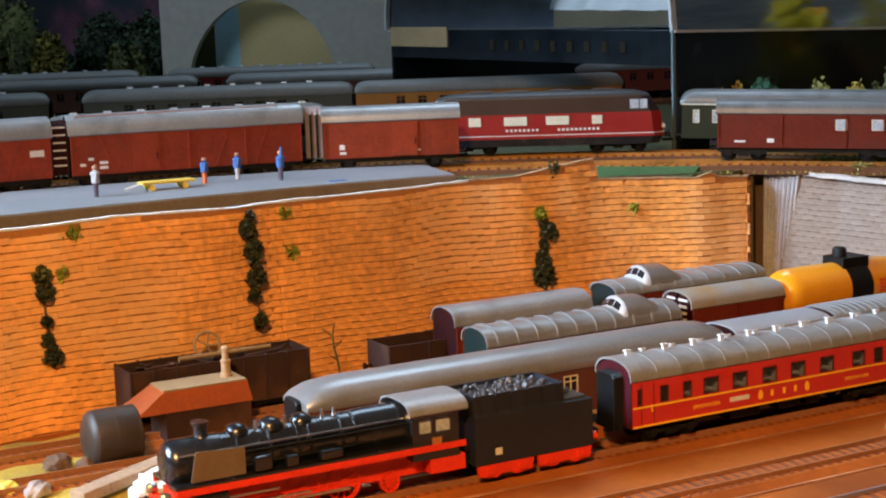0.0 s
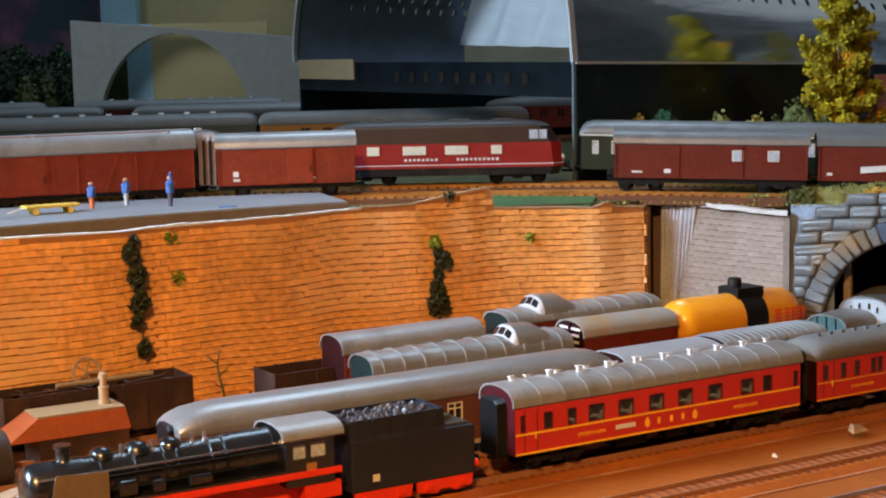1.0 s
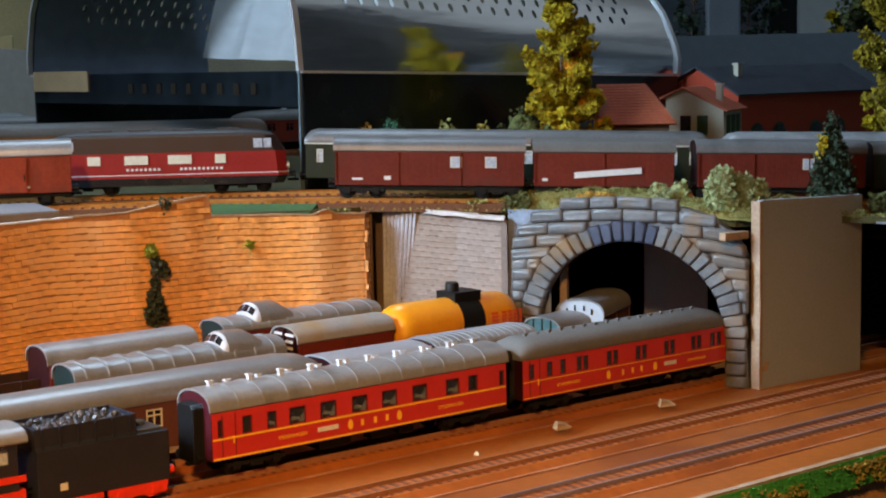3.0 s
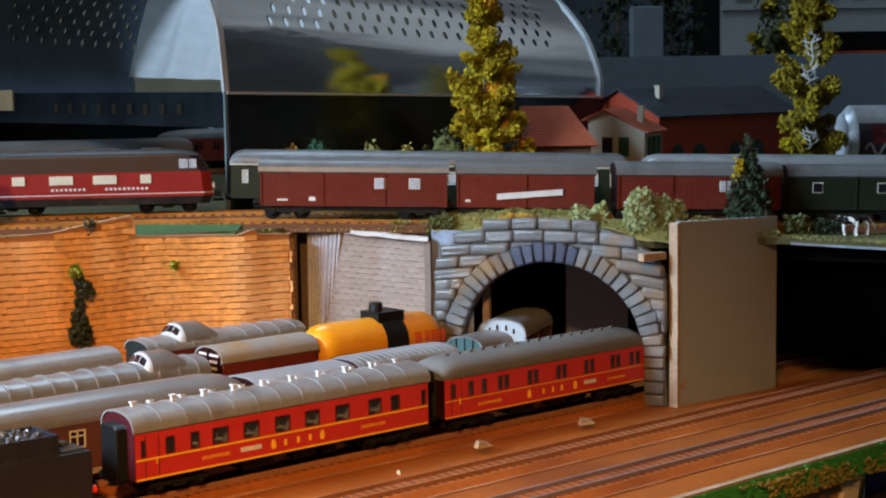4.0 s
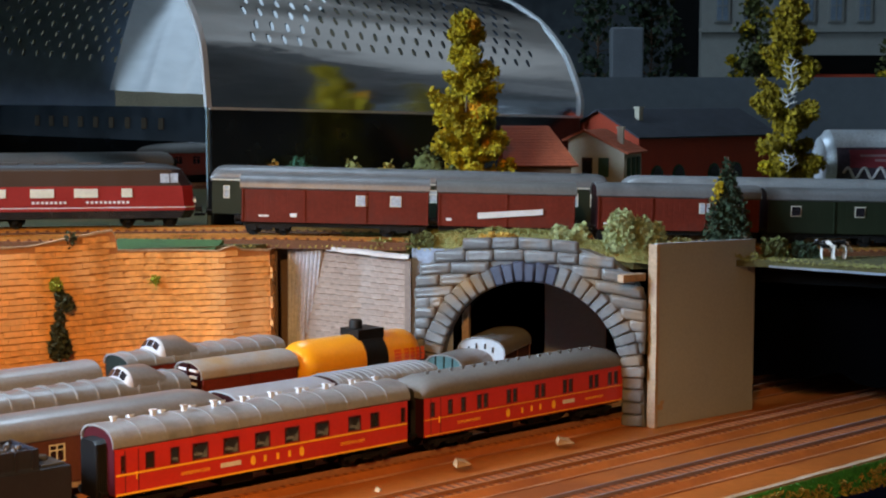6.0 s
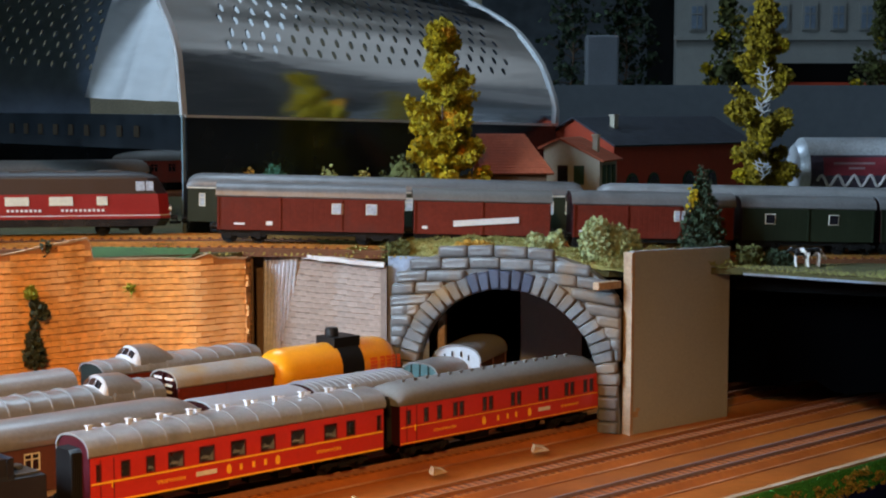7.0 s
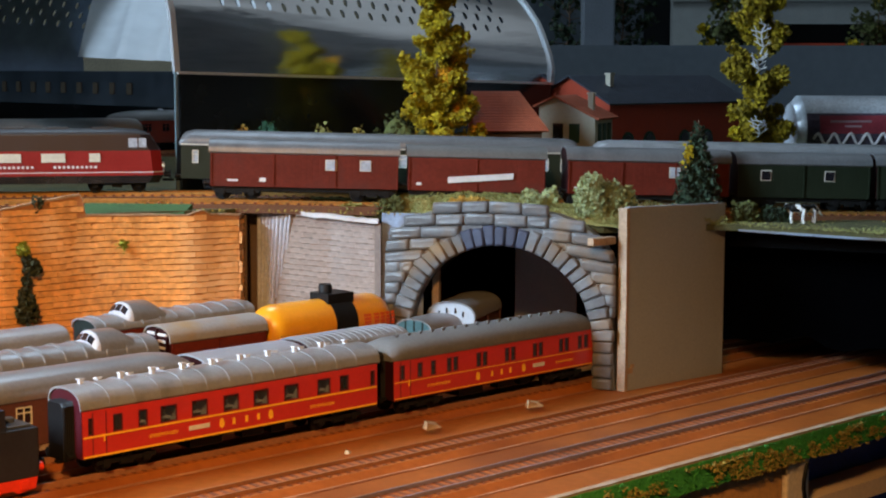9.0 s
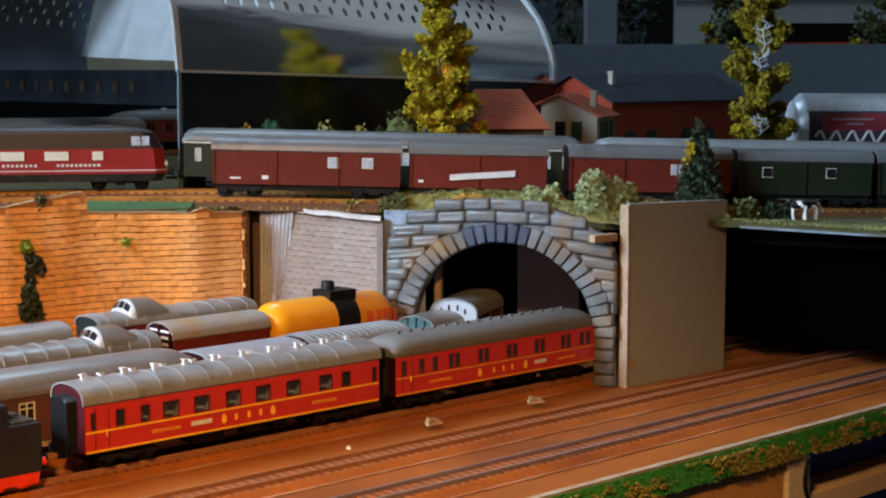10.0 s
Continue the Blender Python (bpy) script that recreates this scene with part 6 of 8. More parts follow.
def portal():
    root = thing("tunnel_portal", "blue-grey cast stone tunnel portal with a round arch", "tunnel portal", PM, kind="structure")
    # backing plate round the opening
    bm = bmesh.new()
    n = 28
    inner = [(AC + (RI + 0.001) * math.cos(math.pi * (1 - i / n)), AZ + (RI + 0.001) * math.sin(math.pi * (1 - i / n))) for i in range(n + 1)]
    inner = [(AC - RI - 0.001, 0.0)] + inner + [(AC + RI + 0.001, 0.0)]
    outer = []
    for i in range(len(inner)):
        x, z = inner[i]
        if i == 0 or i == len(inner) - 1:
            outer.append((0.004 if i == 0 else 0.172, 0.0))
            continue
        dx, dz = x - AC, z - AZ + 0.02
        k = 1.0
        while k < 2.5:
            px, pz = AC + dx * k, AZ - 0.02 + dz * k
            top = pz + 0.95 * (px - AC) ** 2 * min(pz / 0.09, 1.0) ** 3
            if top > 0.127 or px < lerp_table(LEFT, top) + 0.001 or px > lerp_table(RIGHT, top) - 0.003:
                break
            k += 0.01
        outer.append((AC + dx * k, AZ - 0.02 + dz * k))
    for i in range(len(inner) - 1):
        q = [inner[i], inner[i + 1], outer[i + 1], outer[i]]
        loft(bm, [[(x, y, z) for x, z in q] for y in (-0.010, 0.0)])
    part("backing", bm, stone_mat, root)
    # a shallow vault behind the arch, the tunnel's darkness put into its colour
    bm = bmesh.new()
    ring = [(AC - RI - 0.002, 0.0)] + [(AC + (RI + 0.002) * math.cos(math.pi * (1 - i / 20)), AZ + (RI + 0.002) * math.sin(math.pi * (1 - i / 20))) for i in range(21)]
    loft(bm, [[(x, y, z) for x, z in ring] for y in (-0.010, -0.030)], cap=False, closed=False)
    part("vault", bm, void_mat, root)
    return root


tunnel = portal()
bm = bmesh.new()
loft(bm, [[(-0.0435, 1.1905, z), (-0.012, 1.1800, z), (-0.012, 1.1840, z), (-0.0435, 1.1945, z)] for z in (0, 0.1215)])
whole("blue_pier", bm, blue_paint, "pale blue painted strip beside the portal", "pier", kind="structure")


bm = bmesh.new()
bx(bm, 0.0335, -0.020, 0.0, 0.0385, -0.016, 0.088)
whole("inner_batten", bm, wood_edge, "raw wooden batten just inside the arch", "batten", m=PM, kind="structure")


def card_panel():
    a, b = Vector((0.1305, 1.113, 0)), Vector((0.214, 1.183, 0))
    d = (b - a)
    m = pose(a.x, a.y, 0, 0, 0, math.degrees(math.atan2(d.y, d.x)))
    root = thing("card_panel", "grey-brown cardboard panel with a raw wooden edge", "panel", m, kind="structure")
    bm = bmesh.new()
    loft(bm, [[(0.0035, y, 0.0), (d.length, y, 0.0), (d.length, y, 0.1300), (0.0035, y, 0.1325)] for y in (-0.0015, 0.0025)])
    part("sheet", bm, card_mat, root)
    bm = bmesh.new()
    loft(bm, [[(x0, y0, z), (x1, y0, z), (x1, y1, z), (x0, y1, z)] for x0, x1, y0, y1, z in ((0.0004, 0.0032, -0.003, 0.005, 0), (0.0009, 0.0034, -0.0028, 0.005, 0.06), (0.0002, 0.0034, -0.003, 0.005, 0.1318))])
    part("edge_batten", bm, wood_edge, root, "split pale wooden edge")
    bm = bmesh.new()
    bx(bm, 0.004, -0.0022, 0.0125, 0.0095, -0.0014, 0.0165)
    bx(bm, 0.0075, -0.0022, 0.0165, 0.0110, -0.0014, 0.0190)
    part("glue_spot", bm, wood_edge, root, "torn patch in the card")
    bm = bmesh.new()
    soft_box(bm, -0.026, 0.004, 0.106, -0.003, 0.010, 0.1115, 0.0008)
    part("top_batten", bm, wood_edge, root, "short wooden batten behind the arch")


card_panel()


# ================= train hall of perforated tin =================
def hall():
    R, L, Z0, DROP = 0.262, 0.455, 0.2270, 0.0114
    o = Vector((-0.219, 1.319, 0))

    def eave(s):
        return Z0 - DROP * s / L
    m = Matrix(((U.x, N.x, 0, o.x), (U.y, N.y, 0, o.y), (0, 0, 1, 0), (0, 0, 0, 1)))
    root = thing("train_hall", "station hall roofed by a half-round sheet of perforated tin", "train hall", m, kind="structure")

    def on(s, a, r=R):
        r += 0.0030 * noise.noise((s * 4, a * 5, 2)) + 0.0020 * noise.noise((s * 2.5, a * 13, 5)) + 0.0005 * noise.noise((s * 9, a * 40, 8))
        high = 0.188 - 0.038 * s / L          # a flat arch, lower at the far end
        return (s, R - r * math.cos(a), eave(s) + high * r / R * max(math.sin(a), 0.0) ** 0.92)
    ns, na = 27, 46

    def pierced(i, j):
        return 4 <= j < na - 4 and 3 <= i < ns - 3
    bm = bmesh.new()
    cache = {}

    def vert(i, j):
        key = (round(i * 2), round(j * 2))
        if key not in cache:
            cache[key] = bm.verts.new(on(L * i / ns, math.pi * j / na))
        return cache[key]
    for i in range(ns):
        for j in range(na):
            # opening made up to let light reach the white sheet from behind
            if j > na - 26 and ns * 0.48 <= i < ns * 0.94:
                continue
            ring = [vert(i, j), vert(i + 0.5, j), vert(i + 1, j), vert(i + 1, j + 0.5), vert(i + 1, j + 1), vert(i + 0.5, j + 1), vert(i, j + 1), vert(i, j + 0.5)]
            if not pierced(i, j):
                bm.faces.new(ring)
                continue
            sh = 0.25 if j % 2 else -0.25
            c = [bm.verts.new(on(L * (i + 0.5 + sh + 0.15 * math.cos(q)) / ns, math.pi * (j + 0.5 + 0.36 * math.sin(q)) / na)) for q in [math.tau * (k / 8) - 2.356 for k in range(8)]]
            for k in range(8):
                bm.faces.new((ring[k], ring[(k + 1) % 8], c[(k + 1) % 8], c[k]))
    part("perforated_roof", bm, tin, root, smooth=50)
    # second skin added so the inside's blue shade sits in a colour
    bm = bmesh.new()
    inner = {}

    def skin(i, j):
        key = (round(i * 2), round(j * 2))
        if key not in inner:
            inner[key] = bm.verts.new(on(0.004 + (L - 0.008) * i / ns, math.pi * j / na, R - 0.0018))
        return inner[key]
    for i in range(ns):
        for j in range(na):
            # same made-up opening in the inner skin
            if j > na - 26 and ns * 0.48 <= i < ns * 0.94:
                continue
            ring = [skin(i, j), skin(i + 0.5, j), skin(i + 1, j), skin(i + 1, j + 0.5), skin(i + 1, j + 1), skin(i + 0.5, j + 1), skin(i, j + 1), skin(i, j + 0.5)]
            if not pierced(i, j):
                bm.faces.new(ring)
                continue
            sh = 0.25 if j % 2 else -0.25
            c = [bm.verts.new(on(0.004 + (L - 0.008) * (i + 0.5 + sh + 0.16 * math.cos(q)) / ns, math.pi * (j + 0.5 + 0.37 * math.sin(q)) / na, R - 0.0018)) for q in [math.tau * (k / 8) - 2.356 for k in range(8)]]
            for k in range(8):
                bm.faces.new((ring[k], ring[(k + 1) % 8], c[(k + 1) % 8], c[k]))
    part("inner_skin", bm, inner_tin, root, "added inner skin, the hall's blue shade in its colour", 50)
    for s, w in ((0.0, 0.0052), (L, 0.0048)):
        bm = bmesh.new()
        n = 40
        rings = []
        for k in range(n + 1):
            a = math.pi * k / n
            rings.append([on(s - w / 2, a, R - 0.001), on(s - w / 2, a, R + 0.0028), on(s + w / 2, a, R + 0.0028), on(s + w / 2, a, R - 0.001)])
        loft(bm, rings)
        part("arch_rim", bm, rim_steel, root, "bright rolled rim", 40)
    # smoked glass walls on thin posts under the roof
    for y in (-0.001, 2 * R - 0.003):
        bm = bmesh.new()
        loft(bm, [[(x, q, 0.108), (x, q, eave(x) - 0.002), (x, q + 0.004, eave(x) - 0.002), (x, q + 0.004, 0.108)] for x, q in ((0.004, y), (L, y))])
        part("side_wall", bm, plinth_mat, root, "dark smoked side wall")
        bm = bmesh.new()
        loft(bm, [[(x, y - 0.003, eave(x) - 0.0020), (x, y - 0.003, eave(x) + 0.0003), (x, y + 0.005, eave(x) + 0.0003), (x, y + 0.005, eave(x) - 0.0020)] for x in (0, L)])
        part("eaves_rail", bm, rim_steel, root)
    bm = bmesh.new()
    bx(bm, -0.0012, -0.0012, 0.112, 0.0012, 0.0012, Z0)
    part("corner_post", bm, glass_edge, root, "thin pale glass corner edge")
    bm = bmesh.new()
    bx(bm, 0.002, 0.004, Z0 - 0.030, 0.008, 2 * R - 0.004, Z0)
    f = part("front_beam", bm, plinth_mat, root, "dark front beam")
    bm = bmesh.new()
    bx(bm, 0.0002, 2 * R - 0.135, Z0 - 0.018, 0.0018, 2 * R - 0.006, Z0 + 0.003)
    part("tan_panel", bm, tan_panel, f, "tan panel on the beam")
    for i in range(9):
        bm = bmesh.new()
        bx(bm, 0.0008, 0.07 + 0.028 * i, Z0 - 0.020, 0.0018, 0.078 + 0.028 * i, Z0 - 0.010)
        part("dim_mark", bm, dim_gold, f)
    bm = bmesh.new()
    bx(bm, L - 0.004, 0.006, 0.108, L, 2 * R - 0.006, eave(L) - 0.001)
    part("rear_wall", bm, plinth_mat, root)
    # fluted white sheet inside, in place of the window mirrored in the tin
    bm = bmesh.new()
    rows = []
    for k in range(33):
        s = 0.212 + 0.236 * k / 32
        d = 0.003 + 0.015 * abs(math.sin(math.pi * k / 7.2))
        lo, hi = Vector(on(s, math.pi - radians(6), R - d)), Vector(on(s - 0.050, math.pi - radians(72), R - d))
        rows.append([lo.lerp(hi, q / 12) + Vector((0, 0, 0.012 * math.sin(math.pi * q / 12))) for q in range(13)])
    loft(bm, rows, cap=False, closed=False)
    part("window_glare_sheet", bm, sheer("white_translucent_sheet", (0.94, 0.96, 0.98)), root, "fluted white sheet standing for a window's reflection", 60)


hall()


# ================= houses =================
def roof_slope(root, name, material, a, b, c, d, rows, cols):
    """A pitched roof plane a-b (eaves) to d-c (ridge) laid with separate rows of tiles in one mesh."""
    bm = bmesh.new()
    a, b, c, d = map(Vector, (a, b, c, d))
    nrm = (b - a).cross(d - a).normalized()
    loft(bm, [[p + nrm * k for p in (a, b, c, d)] for k in (-0.0015, 0.0)])
    for r in range(rows):
        t0, t1 = r / rows, (r + 1.1) / rows
        p0, p1 = a.lerp(d, t0), b.lerp(c, t0)
        q0, q1 = a.lerp(d, min(t1, 1)), b.lerp(c, min(t1, 1))
        for k in range(cols):
            u0, u1 = (k + 0.03) / cols, (k + 0.97) / cols
            v = [p0.lerp(p1, u0), p0.lerp(p1, u1), q0.lerp(q1, u1), q0.lerp(q1, u0)]
            loft(bm, [[v[0] + nrm * 0.0006, v[1] + nrm * 0.0006, v[2] + nrm * 0.0002, v[3] + nrm * 0.0002], [p - nrm * 0.0002 for p in v]])
    return part(name, bm, material, root)


def gabled_house(name, label, m, length, width, eave, ridge, wall_m, roof_m, rows, cols, over=0.006, at=0.5, back=None, hip=0.0):
    """Ridge along x, gable towards -x; origin at the near corner of the gable, y to the back. at: the ridge's share of the width; back: height of the rear eave; hip: how far the ridge stops short at +x."""
    back = eave if back is None else back
    wm = width * at
    root = thing(name, label, "building", m)
    bm = bmesh.new()
    prof = [(0, 0), (width, 0), (width, back), (wm, ridge), (0, eave)]
    loft(bm, [[(x - (hip if z == ridge and x else 0), y, z) for y, z in prof] for x in (0, length)])
    part("shell", bm, wall_m, root)
    lo = eave - over * (ridge - eave) / wm
    lb = back - over * (ridge - back) / (width - wm)
    top, r0, r1 = ridge + 0.001, -over, length + over
    roof_slope(root, "roof_slope", roof_m, (r0, -over, lo), (r1, -over, lo), (r1 - hip, wm, top), (r0, wm, top), rows, cols)
    roof_slope(root, "roof_slope", roof_m, (r1, width + over, lb), (r0, width + over, lb), (r0, wm, top), (r1 - hip, wm, top), rows, cols)
    if hip:
        roof_slope(root, "roof_hip", roof_m, (r1, -over, lo), (r1, width + over, lb), (r1 - hip, wm + 0.0006, top), (r1 - hip, wm - 0.0006, top), rows, cols // 2)
    return root


def chimney(root, x, y, z0, h, w=0.006):
    bm = bmesh.new()
    bx(bm, x - w / 2, y - w / 2, z0, x + w / 2, y + w / 2, z0 + h)
    bx(bm, x - w * 0.65, y - w * 0.65, z0 + h - 0.002, x + w * 0.65, y + w * 0.65, z0 + h)
    part("chimney", bm, house_cream, root, "pale plastered chimney")


def arched_window(root, x, z0, w, h, y=-0.0006, axis="x"):
    bm = bmesh.new()
    pts = [(x - w / 2, z0), (x + w / 2, z0)] + [(x + w / 2 * math.cos(math.pi * k / 8), z0 + h * 0.55 + h * 0.45 * math.sin(math.pi * k / 8)) for k in range(9)]
    if axis == "x":
        loft(bm, [[(px, yy, pz) for px, pz in pts] for yy in (y - 0.0006, y + 0.001)])
    else:
        loft(bm, [[(yy, px, pz) for px, pz in pts] for yy in (y - 0.0006, y + 0.001)])
    wob = part("window", bm, shutter_green, root, "dark arched window")
    bm = bmesh.new()
    pts = [(x + (px - x) * 0.8, z0 + (pz - z0) * 0.88 + 0.0008) for px, pz in pts]
    if axis == "x":
        loft(bm, [[(px, yy, pz) for px, pz in pts] for yy in (y - 0.0010, y)])
    else:
        loft(bm, [[(yy, px, pz) for px, pz in pts] for yy in (y - 0.0010, y)])
    part("pane", bm, pane_dark, wob)


G = z_up(0.15)
shed = gabled_house("engine_shed", "long red engine shed with a dark slate roof", pose(0.170, 1.585, G, 0, 0, DEG_HEAD), 0.222, 0.104, 0.081, 0.1055, brick_red, slate_roof, 14, 40)
chimney(shed, 0.034, 0.030, 0.086, 0.023)
chimney(shed, -0.004, 0.094, 0.078, 0.018)
for x in (0.028, 0.062, 0.120, 0.158):
    arched_window(shed, x, 0.022, 0.020, 0.028)
for y in (0.028, 0.074):
    arched_window(shed, y, 0.022, 0.018, 0.030, axis="y")
cream_house = gabled_house("cream_house", "small cream house with green shutters and a red tiled roof", pose(0.145, 1.478, G, 0, 0, 68), 0.058, 0.055, 0.0690, 0.0870, house_cream, tile_red, 8, 12, 0.005, at=0.70, back=0.0805)
chimney(cream_house, 0.028, 0.012, 0.072, 0.0190, 0.0055)
for y0 in (0.020, 0.036):
    bm = bmesh.new()
    bx(bm, -0.0012, y0 - 0.005, 0.044, 0.0004, y0 + 0.005, 0.062)
    w = part("window", bm, shutter_green if y0 < 0.03 else pane_dark, cream_house, "green shuttered window")
for x0 in (0.014, 0.030, 0.046):
    bm = bmesh.new()
    bx(bm, x0 - 0.005, -0.0012, 0.044, x0 + 0.005, 0.0004, 0.062)
    part("window", bm, shutter_green, cream_house, "green shuttered window")
hut = gabled_house("red_roofed_hut", "low brown hut with a red tiled roof", pose(0.036, 1.405, z_up(0.05), 0, 0, 4), 0.055, 0.048, 0.0625, 0.0895, bark_dark, tile_red, 14, 22, 0.006, hip=0.024)


# ================= trees and bushes =================
def clump_tree(name, label, x, y, z0, height, spread, leaf_m, accent_m, seed, trunk_m, bare=0.0, trunk_r=0.0022, n=2600, size=0.0042):
    rnd = random.Random(seed)
    root = thing(name, label, "tree", pose(x, y, z0, 0, 0, rnd.uniform(0, 360)), group="trees")
    bm = bmesh.new()
    pts = [Vector((rnd.gauss(0, spread * 0.05), rnd.gauss(0, spread * 0.05), height * k / 6 * 0.97)) for k in range(7)]
    pts[0] = Vector((0, 0, 0))
    loft(bm, [[(p.x + trunk_r * (1 - k / 6.6) * math.cos(math.tau * j / 8), p.y + trunk_r * (1 - k / 6.6) * math.sin(math.tau * j / 8), p.z) for j in range(8)] for k, p in enumerate(pts)])
    part("trunk", bm, trunk_m, root)
    bm = bmesh.new()
    tips = []
    for k in range(88):
        h = rnd.uniform(0.12, 0.97)
        base = pts[int(h * 6)].lerp(pts[min(int(h * 6) + 1, 6)], h * 6 % 1)
        a = rnd.uniform(0, math.tau)
        reach = spread * (1.0 - 0.80 * max(h - 0.5, 0) / 0.5) * rnd.uniform(0.55, 1.0)
        tip = base + Vector((math.cos(a) * reach, math.sin(a) * reach, reach * rnd.uniform(0.1, 0.7)))
        tube(bm, base, tip, trunk_r * 0.34, trunk_r * 0.12, 5)
        if h > bare:
            tips += [(base.lerp(tip, t), spread * rnd.uniform(0.20, 0.38)) for t in (0.35, 0.6, 0.8, 1.0)]
    tagged(part("branchwork", bm, trunk_m, root), kind="stuff")
    tips += [(pts[6] + Vector((0, 0, -height * 0.03 * k)), spread * 0.2) for k in range(5)]

    def place():
        c, r = rnd.choice(tips)
        return c + Vector((rnd.gauss(0, 1), rnd.gauss(0, 1), rnd.gauss(0, 0.9))).normalized() * r * 0.62 * rnd.uniform(0.55, 1.0)
    bm = bmesh.new()
    blades(bm, rnd, place, n, size)
    me = bpy.data.meshes.new("crown")
    bm.to_mesh(me)
    bm.free()
    me.materials.append(leaf_m)
    ob = new("crown", me)
    ob.parent = root
    if accent_m:
        tips = rnd.sample(tips, 12)
        bm = bmesh.new()
        blades(bm, rnd, place, n // 4, size)
        me = bpy.data.meshes.new("turning_leaves")
        bm.to_mesh(me)
        bm.free()
        me.materials.append(accent_m)
        ob = new("turning_leaves", me)
        ob.parent = root


clump_tree("poplar", "yellow-green model tree with orange turning leaves", -0.002, 1.395, z_up(0), 0.193, 0.032, leaf_gold, leaf_orange, 21, bark_dark, 0.10, n=34000, size=0.0030)
clump_tree("poplar", "olive model tree with white bare twigs showing", 0.293, 1.455, z_up(0.29), 0.225, 0.032, leaf_olive, leaf_gold, 22, bark_dark, 0.12, n=34000, size=0.0030)
def bare_twig(x, y, z0, height, seed):
    rnd = random.Random(seed)
    root = thing("bare_twig", "white bare twig sticking out of the olive tree", "twig", pose(x, y, z0), group="bare twigs")
    pts = [Vector((0.002 * math.sin(k * 1.7), 0.012 - 0.004 * k, height * k / 4)) for k in range(5)]
    bm = bmesh.new()
    loft(bm, [[p + Vector((0.0008 * math.cos(a), 0.0008 * math.sin(a), 0)) for a in [math.tau * i / 6 for i in range(6)]] for p in pts])
    part("stem", bm, white_print, root)
    for k in range(1, 5):
        for sg in (-1, 1):
            if rnd.random() < 0.85:
                d = Vector((sg * rnd.uniform(0.005, 0.010), rnd.uniform(-0.003, 0.001), rnd.uniform(0.001, 0.006)))
                for p, q, r in ((pts[k], pts[k] + d, 0.0007), (pts[k] + d * 0.5, pts[k] + d * 0.5 + Vector((sg * 0.002, 0, 0.005)), 0.0005)):
                    bm = bmesh.new()
                    tube(bm, p, q, r, r * 0.6, 5)
                    part("branch", bm, white_print, root)


for k, (x, z, h) in enumerate(((0.2885, 0.168, 0.015), (0.2865, 0.226, 0.014), (0.2895, 0.243, 0.026))):
    bare_twig(x, 1.425, z, h, 12 + k)
clump_tree("small_tree", "low yellow tree beside the hut", 0.030, 1.392, z_up(0), 0.06, 0.022, leaf_gold, leaf_orange, 23, bark_dark, 0.0, n=1200, size=0.0034)
clump_tree("far_tree", "dark olive tree before the far house front", 0.435, 2.40, 0.108, 0.30, 0.05, leaf_dark, leaf_gold, 24, bark_dark, 0.1, n=1800, size=0.007)
clump_tree("far_tree", "dark olive tree before the far house front", 0.66, 2.40, 0.108, 0.31, 0.05, leaf_dark, leaf_gold, 25, bark_dark, 0.1, n=1800, size=0.007)
clump_tree("far_tree", "dark green tree in the dim corner of the room", 0.19, 2.36, 0.108, 0.40, 0.055, fir_mat, None, 26, bark_dark, 0.1, n=1800, size=0.007)
clump_tree("far_tree", "dark green tree in the dim corner of the room", 0.275, 2.44, 0.108, 0.38, 0.055, fir_mat, None, 27, bark_dark, 0.1, n=1800, size=0.007)


def fir(x, y, z0, height, spread, seed):
    rnd = random.Random(seed)
    root = thing("fir_tree", "small dark green fir with a pale flower tuft", "tree", pose(x, y, z0), group="trees")
    bm = bmesh.new()
    tube(bm, (0, 0, 0), (0, 0, height), 0.0018, 0.0003, 8)
    for k in range(70):
        h = rnd.uniform(0.06, 0.97)
        a = rnd.uniform(0, math.tau)
        r = spread * (1 - h) ** 0.8
        tube(bm, (0, 0, height * h), (math.cos(a) * r, math.sin(a) * r, height * h - r * 0.2), 0.0005, 0.0002, 4)
    part("trunk", bm, bark_dark, root)

    def place():
        h = 0.04 + 0.94 * (1 - math.sqrt(rnd.random()))
        a = rnd.uniform(0, math.tau)
        lobe = 0.72 + 0.28 * math.sin(a * 5 + h * 40)
        r = spread * (1 - h) ** 0.8 * lobe * rnd.uniform(0.35, 1.0) + 0.001
        return Vector((math.cos(a) * r, math.sin(a) * r, height * h - r * 0.15))
    bm = bmesh.new()
    blades(bm, rnd, place, 4200, 0.0026, up=-0.1)
    me = bpy.data.meshes.new("needles")
    bm.to_mesh(me)
    bm.free()
    me.materials.append(fir_mat)
    new("needles", me).parent = root
    bm = bmesh.new()
    blades(bm, rnd, lambda: Vector((-spread * 0.35 + rnd.gauss(0, 0.0018), -spread * 0.3, height * 0.68 + rnd.gauss(0, 0.0035))), 90, 0.0022)
    me = bpy.data.meshes.new("pale_tuft")
    bm.to_mesh(me)
    bm.free()
    me.materials.append(leaf_gold)
    new("pale_tuft", me).parent = root


fir(0.196, 1.196, z_up(0.2) - 0.002, 0.078, 0.025, 4)


